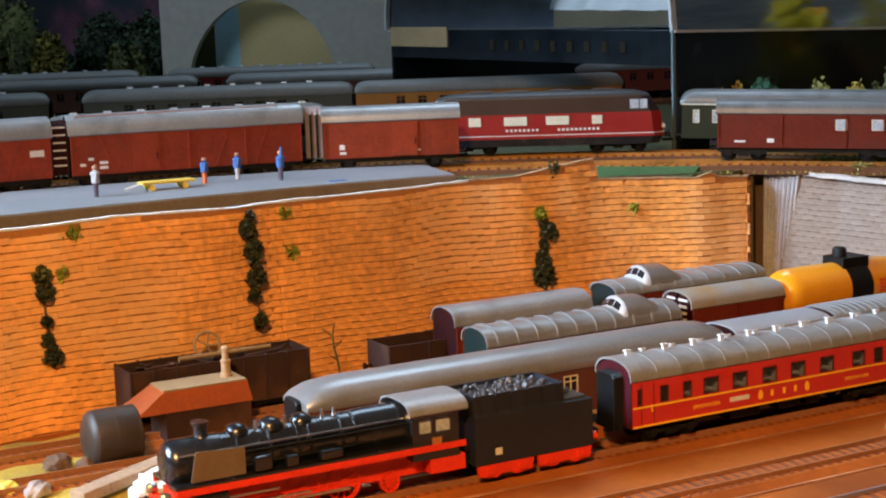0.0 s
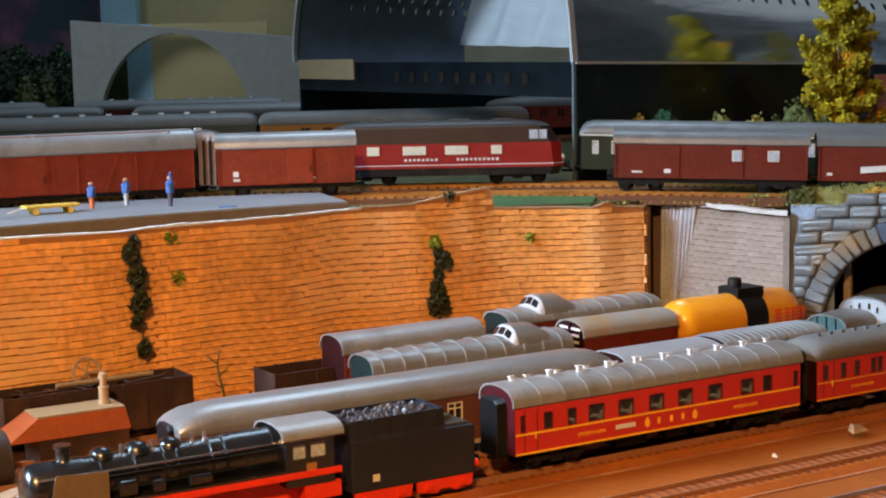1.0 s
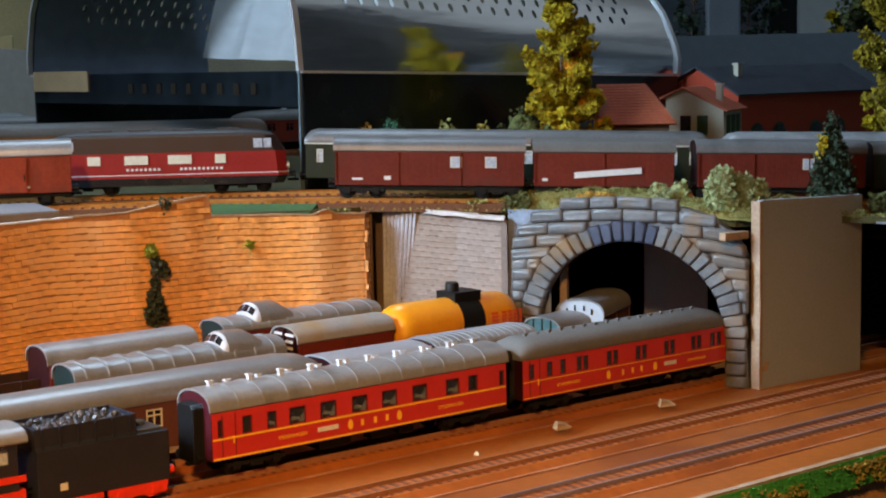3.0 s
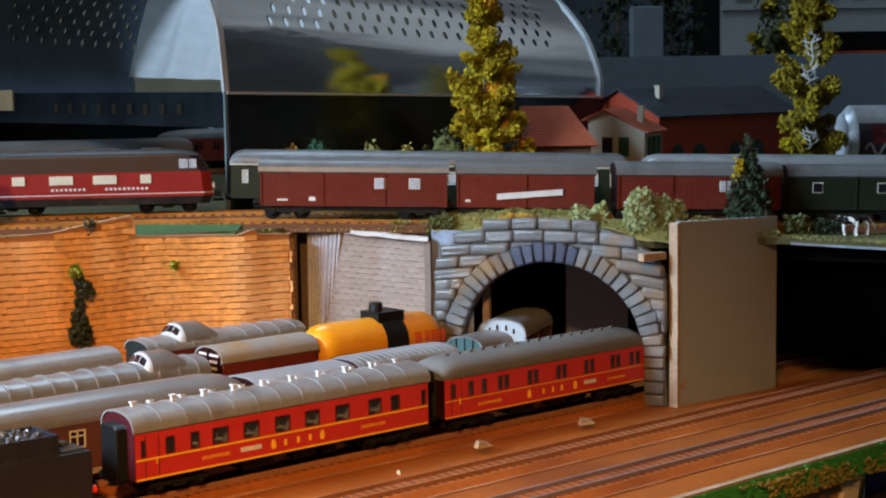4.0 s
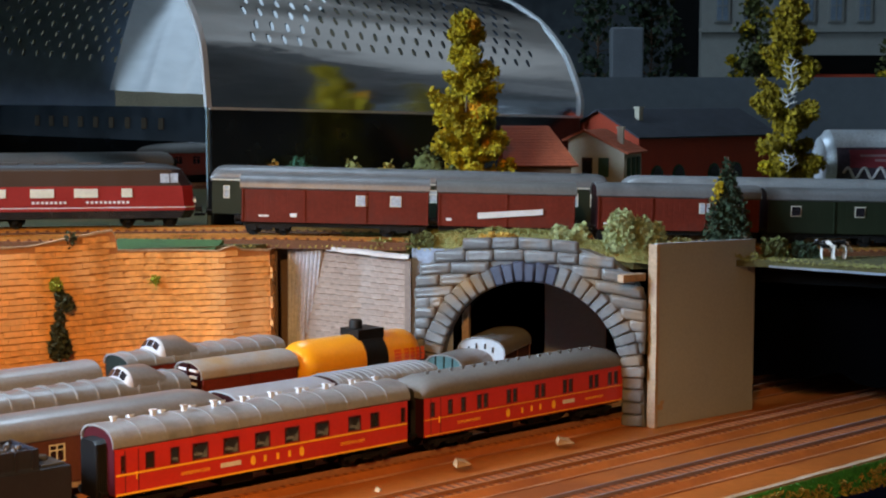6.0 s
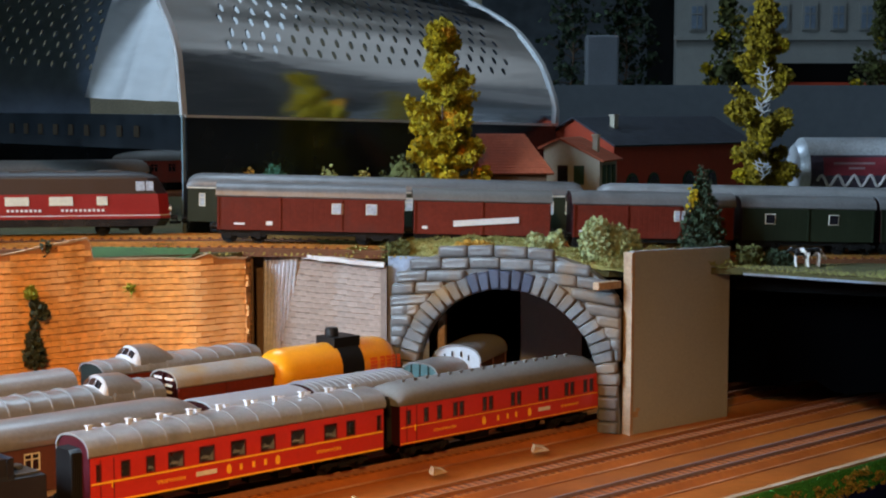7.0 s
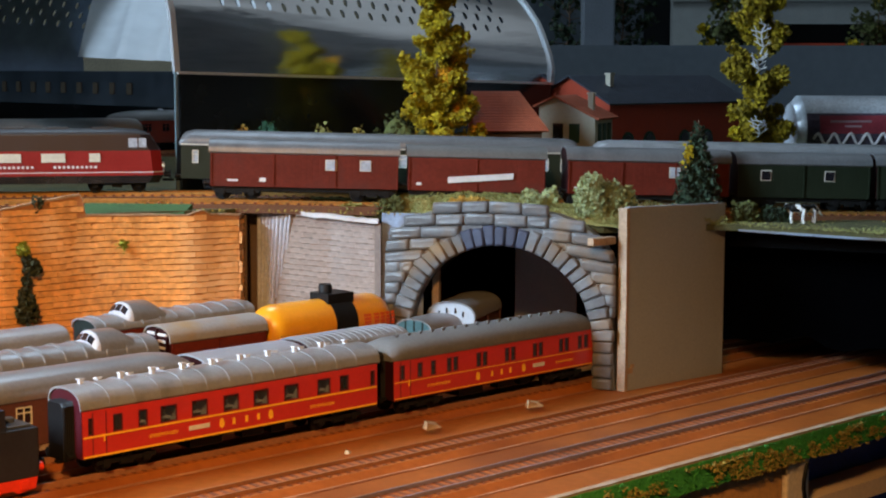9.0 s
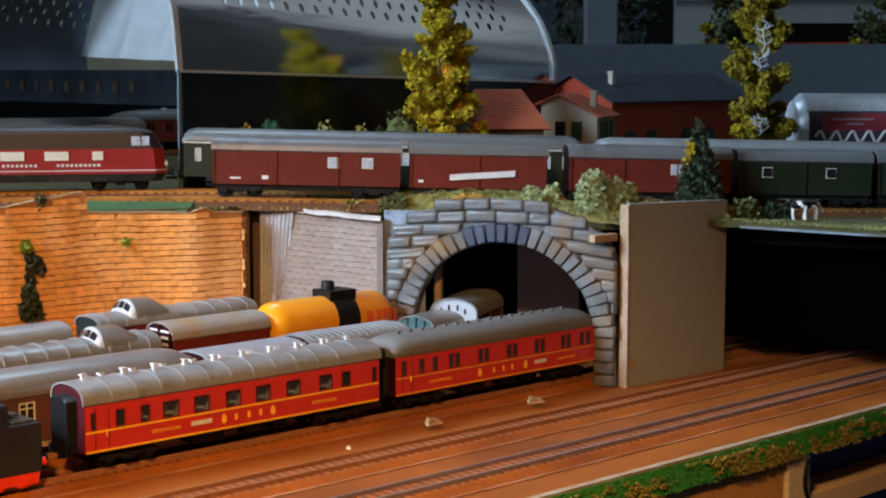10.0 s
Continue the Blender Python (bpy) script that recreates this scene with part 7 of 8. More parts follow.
def bush(label, x, y, z, rx, ry, rz, material, seed, n=900, size=0.0026, name="bush"):
    rnd = random.Random(seed)
    root = thing(name, label, "bush", pose(x, y, z), group="bushes")
    lobes = [(Vector((rnd.uniform(-0.6, 0.6) * rx, rnd.uniform(-0.6, 0.6) * ry, rnd.uniform(0.15, 0.65) * rz)), rnd.uniform(0.3, 0.5)) for _ in range(9)]

    def place():
        c, k = rnd.choice(lobes)
        v = Vector((rnd.gauss(0, 1), rnd.gauss(0, 1), rnd.gauss(0, 1))).normalized() * k * rnd.uniform(0.75, 1.0)
        p = c + Vector((v.x * rx, v.y * ry, v.z * rz))
        p.z = max(p.z, 0.0)
        return p
    bm = bmesh.new()
    blades(bm, rnd, place, n, size)
    me = bpy.data.meshes.new("foliage")
    bm.to_mesh(me)
    bm.free()
    me.materials.append(material)
    new("foliage", me).parent = root
    bm = bmesh.new()
    for c, k in lobes:
        bmesh.ops.create_icosphere(bm, subdivisions=2, radius=k * 0.8, matrix=Matrix.Translation(c) @ Matrix.Diagonal((rx, ry, rz, 1)))
    for v in bm.verts:
        v.co += Vector(noise.noise_vector(v.co * 300)) * 0.0016
    part("heart", bm, material, root)


def top_z(x):
    return z_up(x) + 0.001


bush("round pale green lichen bush above the portal", 0.123, 1.154, top_z(0.1) + 0.003, 0.025, 0.015, 0.033, lichen, 31, 4200)
bush("grey-green lichen bush above the portal", 0.076, 1.170, top_z(0.07), 0.015, 0.011, 0.021, lichen, 32, 1700)
bush("ochre lichen clump above the portal", 0.024, 1.176, top_z(0), 0.018, 0.010, 0.012, lichen_ochre, 33, 1400)
bush("ochre and brown lichen clump", 0.018, 1.178, top_z(0), 0.022, 0.010, 0.012, lichen_ochre, 34, 900)
bush("dark scrub beside the track", -0.038, 1.196, top_z(0) - 0.003, 0.012, 0.008, 0.014, leaf_dark, 35, 900)
bush("olive scrub beside the track", -0.066, 1.198, top_z(0) - 0.003, 0.014, 0.007, 0.008, turf_mat, 36, 800)
bush("olive clump by the field", 0.232, 1.190, top_z(0.23), 0.011, 0.008, 0.015, leaf_dark, 37, 900)
bush("dark green clump by the field", 0.255, 1.192, top_z(0.25), 0.013, 0.008, 0.012, fir_mat, 38, 900)
bush("low green clump behind the panel", 0.150, 1.170, top_z(0.15), 0.022, 0.010, 0.013, lichen, 39, 1500)
for k, (x, c, rx, rz) in enumerate(((-0.176, lichen_ochre, 0.016, 0.060), (-0.146, moss_green, 0.021, 0.056), (-0.108, turf_mat, 0.022, 0.056), (-0.082, turf_dry, 0.024, 0.060), (-0.034, leaf_dark, 0.034, 0.068))):
    bush("low shrub between track and train hall", x, 1.352 + 0.004 * k, top_z(x), rx, rx * 0.7, rz, c, 50 + k, 1500, 0.0030)
for k, (x, y, r, h, c) in enumerate(((-1.36, 2.30, 0.10, 0.165, leaf_dark), (-1.22, 2.31, 0.09, 0.160, fir_mat), (-1.125, 2.29, 0.06, 0.150, fir_mat), (-1.47, 2.30, 0.10, 0.17, fir_mat),
                                      (-1.335, 2.22, 0.045, 0.125, leaf_dark), (-1.265, 2.21, 0.035, 0.12, leaf_dim), (-1.42, 2.21, 0.05, 0.14, turf_dark), (-1.14, 2.21, 0.035, 0.09, leaf_dark))):
    bush("large dim shrub behind the station", x, y, 0.11, r, r * 0.8, h, c, 60 + k, 5000 if k < 4 else 2200, 0.0065)


def mound():
    """Turf bank above the portal: a soft heap of scatter."""
    bm = bmesh.new()
    rows = []
    for i in range(34):
        x = -0.075 + 0.215 * i / 33
        f = lerp_table(EDGE, x) + 0.0045
        row = []
        for j in range(9):
            t = j / 8
            y = f + 0.050 * t
            bump = 0.015 * math.sin(math.pi * min(t * 1.15, 1)) * (0.35 + 0.65 * math.sin(math.pi * min(max((x + 0.075) / 0.215, 0), 1)))
            z = z_up(x) - 0.001 + bump + 0.0035 * noise.noise((x * 70, y * 70, 3))
            row.append((x, y, z))
        rows.append(row)
    loft(bm, rows, cap=False, closed=False)
    whole("turf_bank", bm, bank_mat, "uneven olive turf bank above the portal", "turf", kind="structure", smooth=60)


mound()
rt = random.Random(77)


def bank_point():
    x = rt.uniform(-0.10, 0.215)
    f = lerp_table(EDGE, x)
    t = rt.random()
    bump = 0.015 * math.sin(math.pi * min(t * 1.15, 1)) * (0.35 + 0.65 * math.sin(math.pi * min(max((x + 0.075) / 0.215, 0), 1)))
    return (x, f + 0.0045 + t * 0.05, z_up(x) + bump + 0.002 * rt.random() + 0.0035 * noise.noise((x * 70, (f + 0.0045 + 0.05 * t) * 70, 3)))


turf("bank_turf", "pale olive lichen turf on the bank above the portal", turf_mat, 71, bank_point, 20000, 0.0011)
turf("field_turf", "olive scatter grass on the deck beyond the panel", turf_mat, 72,
     lambda: (lambda x: (x, lerp_table(EDGE, x) + 0.004 + rt.random() * 0.06, z_up(x)))(rt.uniform(0.2, 0.6)), 11000, 0.0012)
turf("track_side_turf", "mixed scatter along the station tracks", turf_dry, 73,
     lambda: (lambda p: (p.x, p.y - 0.022 - 0.012 * rt.random(), p.z))(rt.choice(NEAR[60:])), 1600, 0.0015)


def straw():
    rnd = random.Random(19)
    bm = bmesh.new()
    for _ in range(46):
        x = rnd.uniform(0.138, 0.186)
        p = Vector((x, lerp_table(EDGE, x) + rnd.uniform(0.006, 0.020), z_up(x) + rnd.uniform(0.004, 0.010)))
        d = Vector((rnd.uniform(-1, 1), rnd.uniform(-0.3, 0.3), rnd.uniform(-0.4, 0.5))).normalized() * rnd.uniform(0.004, 0.011)
        tube(bm, p - d, p, 0.0006, 0.0006, 5)
        tube(bm, p, p + d * 0.8 + Vector((0, 0, rnd.uniform(-0.003, 0.003))), 0.0006, 0.0003, 5)
    whole("dry_straw", bm, lichen_straw, "tangle of pale dry straw on the bank", "straw", kind="stuff")


straw()


def cows():
    for k, (x, y, a) in enumerate(((0.2690, 1.181, 172), (0.2785, 1.185, 8))):
        bm = bmesh.new()
        turned(bm, (-0.0062, 0, 0.0108), (0.0055, 0, 0.0112), ((0, 0.0012), (0.06, 0.0028), (0.35, 0.0034), (0.6, 0.0032), (0.9, 0.0030), (1, 0.0018)), 14)
        tube(bm, (0.0048, 0, 0.0116), (0.0078, 0, 0.0132 - 0.005 * k), 0.0021, 0.0014, 9)
        turned(bm, (0.0070, 0, 0.0136 - 0.005 * k), (0.0106, 0, 0.0116 - 0.006 * k), ((0, 0.0012), (0.2, 0.0018), (0.6, 0.0014), (1, 0.0008)), 10)
        for lx in (-0.0050, 0.0040):
            for ly in (-0.0020, 0.0020):
                tube(bm, (lx, ly, 0.0100), (lx + 0.0006, ly, 0.0050), 0.0014, 0.0009, 7)
                tube(bm, (lx + 0.0006, ly, 0.0050), (lx, ly, 0), 0.0009, 0.0008, 7)
        tube(bm, (-0.0062, 0, 0.0124), (-0.0076, 0, 0.0055), 0.0005, 0.0004, 5)
        bmesh.ops.subdivide_edges(bm, edges=[e for e in bm.edges if e.calc_length() > 0.0016], cuts=2, use_grid_fill=True)
        ob = whole("cow_figure", bm, cow_mat, "black and white cow figurine on the field", "figurine", m=pose(x, y, z_up(x) + 0.0012, 0, 0, a), group="cow figurines", smooth=50)
        ob.data.materials.append(black)
        for p in ob.data.polygons:
            if p.center.z > 0.0085 and noise.noise(p.center * 210 + Vector((k * 5 + 1, 0, 0))) > 0.05:
                p.material_index = 1


cows()
bm = bmesh.new()
loft(bm, [[(x, y, z_up(x) + z) for y, z in ((lerp_table(EDGE, x) + 0.0012, -0.0045), (lerp_table(EDGE, x) + 0.0012, -0.0030), (lerp_table(EDGE, x) + 0.0032, -0.0030), (lerp_table(EDGE, x) + 0.0032, -0.0045))] for x in (0.222, 0.26, 0.30, 0.35, 0.40, 0.5, 0.6, 0.9)])
whole("deck_edge_strip", bm, blue_paint, "thin pale strip along the deck's edge", "strip", kind="structure")


# ================= background =================
def tin_can():
    # unseen block added to raise the can to fit the camera's view
    bm = bmesh.new()
    bx(bm, 0.33, 1.50, 0.10, 0.47, 1.56, 0.138)
    whole("can_lift_block", bm, bark_dark, "unseen block added to lift the can to fit the view", "block")
    root = thing("drink_can", "printed drink can lying on its side", "can", pose(0.338, 1.53, 0.1715, 0, 0, 4))
    r = 0.033
    bm = bmesh.new()
    turned(bm, (0, 0, 0), (0.122, 0, 0), ((0, r * 0.78), (0.02, r * 0.82), (0.06, r), (0.94, r), (0.98, r * 0.82), (1, r * 0.78)), 36)
    part("shell", bm, can_mat, root, "silver can", 40)

    def patch(name, x0, x1, a0, a1, material, lift, wave=0.0, label=""):
        bm = bmesh.new()
        rows = []
        for i in range(13):
            x = x0 + (x1 - x0) * i / 12
            w = wave * math.sin(i * 1.3)
            rows.append([(x, -(r + q) * math.cos(radians(a)), (r + q) * math.sin(radians(a))) for a, q in [(a0 + w + (a1 - a0) * j / 6, lift) for j in range(7)] + [(a1 + w, 0.0), (a0 + w, 0.0)]])
        loft(bm, rows)
        part(name, bm, material, root, label)
    patch("dark_band", 0.008, 0.114, -40, 30, can_dark, 0.0003, label="dark printed band")
    patch("red_field", 0.020, 0.105, -4, 26, can_red, 0.0005, label="wine-red printed field")
    for x0, x1, a0 in ((0.030, 0.070, 14), (0.044, 0.060, 6)):
        patch("small_print", x0, x1, a0, a0 + 3.5, can_pink, 0.0007)

    def stroke(pts, wide):
        way = [Vector((x, -(r + 0.0004) * math.cos(radians(a)), (r + 0.0004) * math.sin(radians(a)))) for x, a in pts]
        rings = []
        for k, p in enumerate(way):
            t = (way[min(k + 1, len(way) - 1)] - way[max(k - 1, 0)]).normalized()
            out = Vector((0, p.y, p.z)).normalized()
            across = t.cross(out).normalized()
            rings.append([p + (across * math.cos(q) + out * math.sin(q)) * wide for q in [math.tau * i / 6 for i in range(6)]])
        bm = bmesh.new()
        loft(bm, rings)
        part("script_stroke", bm, can_script, root, "pale looping stroke")
    stroke([(0.014 + 0.0008 * i, -13 + 9 * math.sin(i * 0.3167)) for i in range(120)], 0.0014)
    stroke([(0.012 + 0.0096 * i, -27 + 2.5 * math.sin(i * 0.9)) for i in range(11)], 0.0010)


tin_can()
bm = bmesh.new()
loft(bm, [[(0.05, 2.20, z), (1.2, 2.14, z), (1.2, 2.155, z), (0.05, 2.215, z)] for z in (0.10, 0.262)])
whole("back_board", bm, grey_board, "long grey board behind the houses", "board", kind="structure")


def arch_board():
    bm = bmesh.new()
    y0, y1 = 2.22, 2.235
    n = 20
    xc, rx, z0, rz = -0.925, 0.122, 0.118, 0.150
    prof = [(-1.085, z0, 0.281)] + [(xc + rx * math.cos(math.pi * (1 - i / n)), z0 + rz * math.sin(math.pi * (1 - i / n)), 0) for i in range(n + 1)] + [(-0.50, z0, 0.215)]
    loft(bm, [[(x, y0, z), (x, y0, 0.290 - 0.09 * (x + 1.08)), (x, y1, 0.290 - 0.09 * (x + 1.08)), (x, y1, z)] for x, z, _ in prof])
    whole("arch_board", bm, arch_grey, "grey board cut out with a flat arch", "board", kind="structure")


arch_board()
for name, m_, x0, x1 in (("arch_scene_green", leaf_dark, -1.06, -1.012), ("arch_scene_blue", backdrop_blue, -1.012, -0.972), ("arch_scene_ochre", backdrop_ochre, -0.972, -0.79)):
    bm = bmesh.new()
    bx(bm, x0, 2.255, 0.112, x1, 2.262, 0.283)
    whole(name, bm, m_, "painted scenery sheet behind the arch", "backdrop", kind="structure")
# the first sheet is added behind the hall to make its holes read light
for name, m_, c in (("pale_backdrop", backdrop_pale, (-0.84, 2.60, 0.1, 0.06, 2.62, 0.80)), ("ochre_backdrop", backdrop_ochre, (-1.21, 2.78, 0.1, -0.2, 2.80, 0.75)), ("blue_backdrop", backdrop_blue, (-1.275, 2.76, 0.1, -1.205, 2.778, 0.6)),
                    ("plum_backdrop", backdrop_plum, (-2.4, 2.86, 0.1, -1.2, 2.88, 0.9))):
    bm = bmesh.new()
    bx(bm, *c)
    whole(name, bm, m_, "painted scenery sheet in the dim background", "backdrop", kind="structure")


def far_house():
    root = thing("card_house_front", "cream card house front with tall windows", "building", pose(0.40, 2.75, 0.10, 0, 0, -4))
    W, H = 0.85, 0.55
    bm = bmesh.new()
    bx(bm, 0, 0, 0, W, 0.05, H)
    part("front", bm, facade_mat, root)
    for z in (0.245, 0.335):
        bm = bmesh.new()
        bx(bm, -0.004, -0.006, z, W + 0.004, 0, z + 0.008)
        part("cornice", bm, facade_mat, root)
    f, p = bmesh.new(), bmesh.new()
    bx(f, -0.013, -0.004, -0.003, 0.013, 0, 0.044)
    bx(p, -0.009, -0.005, 0, 0.009, -0.003, 0.038)
    bx(f, -0.001, -0.006, 0.0, 0.001, -0.004, 0.038)
    bx(f, -0.009, -0.006, 0.024, 0.009, -0.004, 0.026)
    mf, mp = mesh_of("window", f, facade_mat), mesh_of("pane", p, mat("blue_printed_pane", (0.20, 0.27, 0.36), 0.4, var=0.5, scale=30, bump=0))
    for z in (0.265, 0.36, 0.45):
        for i in range(17):
            w = piece("window", mf, root, pose(0.035 + i * 0.048, 0, z))
            piece("pane", mp, w, pose(0, 0, 0))
    bm = bmesh.new()
    bx(bm, 0.455, 2.50, 0.10, 1.1, 2.56, 0.300)
    whole("dark_shelf", bm, void_mat, "dark box below the far house front", "box")
    bm = bmesh.new()
    bx(bm, 0.50, 2.488, 0.262, 0.80, 2.499, 0.270)
    whole("red_rail", bm, brick_red, "dull red rail before the far house front", "rail")


far_house()
bm = bmesh.new()
soft_box(bm, 0.205, 2.30, 0.10, 0.252, 2.335, 0.335, 0.003)
whole("grey_post", bm, mat("pale_grey_post", (0.14, 0.16, 0.185), 0.5, var=0.2, scale=20), "grey metal post behind the long board", "post")
bm = bmesh.new()
bx(bm, -0.30, 3.30, 0.0, 0.42, 3.33, 0.9)
whole("dark_cupboard", bm, mat("slate_blue_cupboard", (0.10, 0.125, 0.15), 0.6, var=0.4, scale=5, fine=40), "dark cupboard side at the back of the room", "cupboard", kind="structure")


# ---- clutter at the foot of the wall ----
def sprig():
    root = thing("dry_sprig", "thin dry sprig leaning at the foot of the brick wall", "twig", spot(0.352, 0.972, 0.0))
    bm = bmesh.new()
    pts = [Vector((0.004 * math.sin(k * 0.9) + 0.0012 * k, 0, 0.0085 * k)) for k in range(7)]
    loft(bm, [[p + Vector((r * math.cos(a), r * math.sin(a), 0)) for a in [math.tau * i / 6 for i in range(6)]] for p, r in zip(pts, (0.0010, 0.0009, 0.0008, 0.0008, 0.0007, 0.0006, 0.0004))])
    for k, sg in ((3, -1), (4, 1), (5, -1)):
        tube(bm, pts[k], pts[k] + Vector((sg * 0.007, 0, 0.006)), 0.0005, 0.0003, 5)
    part("stem", bm, leaf_dark, root)


sprig()


def clutter():
    bm = bmesh.new()
    rows = []
    for i in range(24):
        row = []
        for j in range(14):
            s, w = 0.02 + 0.185 * i / 23, 0.835 + 0.145 * j / 13
            p = U * s + N * w
            row.append((p.x, p.y, 0.0022 + 0.004 * max(noise.noise((s * 40, w * 40, 1)), -0.3)))
        rows.append(row)
    loft(bm, rows, cap=False, closed=False)
    whole("yellow_ground", bm, mat("yellow_olive_ground", (0.42, 0.30, 0.04), 0.8, var=0.3, scale=40, dirt=(0.26, 0.24, 0.07), dirt_at=0.56), "yellow-olive scatter ground at the end of the yard", "ground", kind="structure", smooth=60)
    rnd = random.Random(9)
    for k, (s, w, r, m_, lab) in enumerate(((0.153, 0.912, 0.008, bark_dark, "dark crumbly rock in the yard"), (0.166, 0.902, 0.006, bark_dark, "dark crumbly rock in the yard"), (0.186, 0.832, 0.013, white_edge, "crumpled white paper in the yard"),
                                            (0.176, 0.826, 0.009, white_edge, "crumpled white paper in the yard"), (0.130, 0.868, 0.007, pale_brick, "pale plaster lump in the yard"), (0.116, 0.880, 0.007, yellow_mat, "yellow lump in the yard"))):
        bm = bmesh.new()
        bmesh.ops.create_icosphere(bm, subdivisions=3, radius=r)
        for v in bm.verts:
            v.co *= 1 + 0.35 * noise.noise(v.co * 240 + Vector((k, 0, 0)))
            v.co.z = max(v.co.z * 0.75, -r * 0.25)
        whole("lump", bm, m_, lab, "debris", m=spot(s, w, r * 0.3 + 0.003), group="yard clutter")
    bm = bmesh.new()
    soft_box(bm, -0.035, -0.006, 0, 0.035, 0.006, 0.006, 0.001)
    whole("wood_offcut", bm, wood_edge, "tan wooden offcut by the track", "offcut", m=spot(0.176, 0.856, 0.005) @ pose(0, 0, 0, 0, -3, 24))
    bush("dark low bush in the yard", *(U * 0.190 + N * 0.905)[:2], 0.003, 0.010, 0.008, 0.012, ivy_mat, 90, 500)


clutter()


# ================= retaining walls =================
def wall_frame(line):
    """Arc lengths along a line in plan."""
    out, d = [], 0.0
    for i, p in enumerate(line):
        if i:
            d += math.dist(p, line[i - 1])
        out.append(d)
    return out


def wall_at(line, arc, a, much=1.0):
    for i in range(len(line) - 1):
        if a <= arc[i + 1] or i == len(line) - 2:
            k = (a - arc[i]) / (arc[i + 1] - arc[i])
            x, y = (line[i][j] + (line[i + 1][j] - line[i][j]) * k for j in (0, 1))
            d = Vector((line[i + 1][0] - line[i][0], line[i + 1][1] - line[i][1], 0)).normalized()
            out = Vector((d.y, -d.x, 0))
            fold, tilt = [(0.0044 * noise.noise((q * 24, 0.5, 0)) + 0.0012 * noise.noise((q * 70, 2.5, 0))) for q in (a, a + 0.001)]
            return Vector((x, y, 0)) + out * fold * much, (d + out * (tilt - fold) * much / 0.001).normalized()


def refine(line, n=5):
    p = [Vector((*q, 0)) for q in line]
    p = [p[0] * 2 - p[1]] + p + [p[-1] * 2 - p[-2]]
    out = []
    for a, b, c, d in zip(p, p[1:], p[2:], p[3:]):
        for i in range(n):
            t = i / n
            q = 0.5 * ((2 * b) + (c - a) * t + (2 * a - 5 * b + 4 * c - d) * t * t + (3 * b - a - 3 * c + d) * t ** 3)
            out.append((q.x, q.y))
    return out + [line[-1]]


TOP = ((-0.80, 0.132), (-0.62, 0.131), (-0.56, 0.1295), (-0.52, 0.1305), (-0.46, 0.1285), (-0.41, 0.1285), (-0.35, 0.1285), (-0.310, 0.1300), (-0.2575, 0.1385), (-0.2565, 0.1235), (-0.19, 0.1215), (-0.186, 0.1215), (-0.176, 0.1250), (-0.170, 0.1210), (-0.136, 0.1190))


def lipped(w, h, d):
    """A brick whose face leans out to a lip at its lower edge, back on y=0."""
    c = h * 0.10
    v = [(a * w / 2, 0.0, b * h / 2) for a, b in ((-1, -1), (1, -1), (1, 1), (-1, 1))]
    v += [(a * w / 2, d if b < 0 else d * 0.30, b * (h / 2 - c)) for a, b in ((-1, -1), (1, -1), (1, 1), (-1, 1))]
    return v, [(0, 1, 5, 4), (1, 2, 6, 5), (2, 3, 7, 6), (3, 0, 4, 7), (4, 5, 6, 7)]


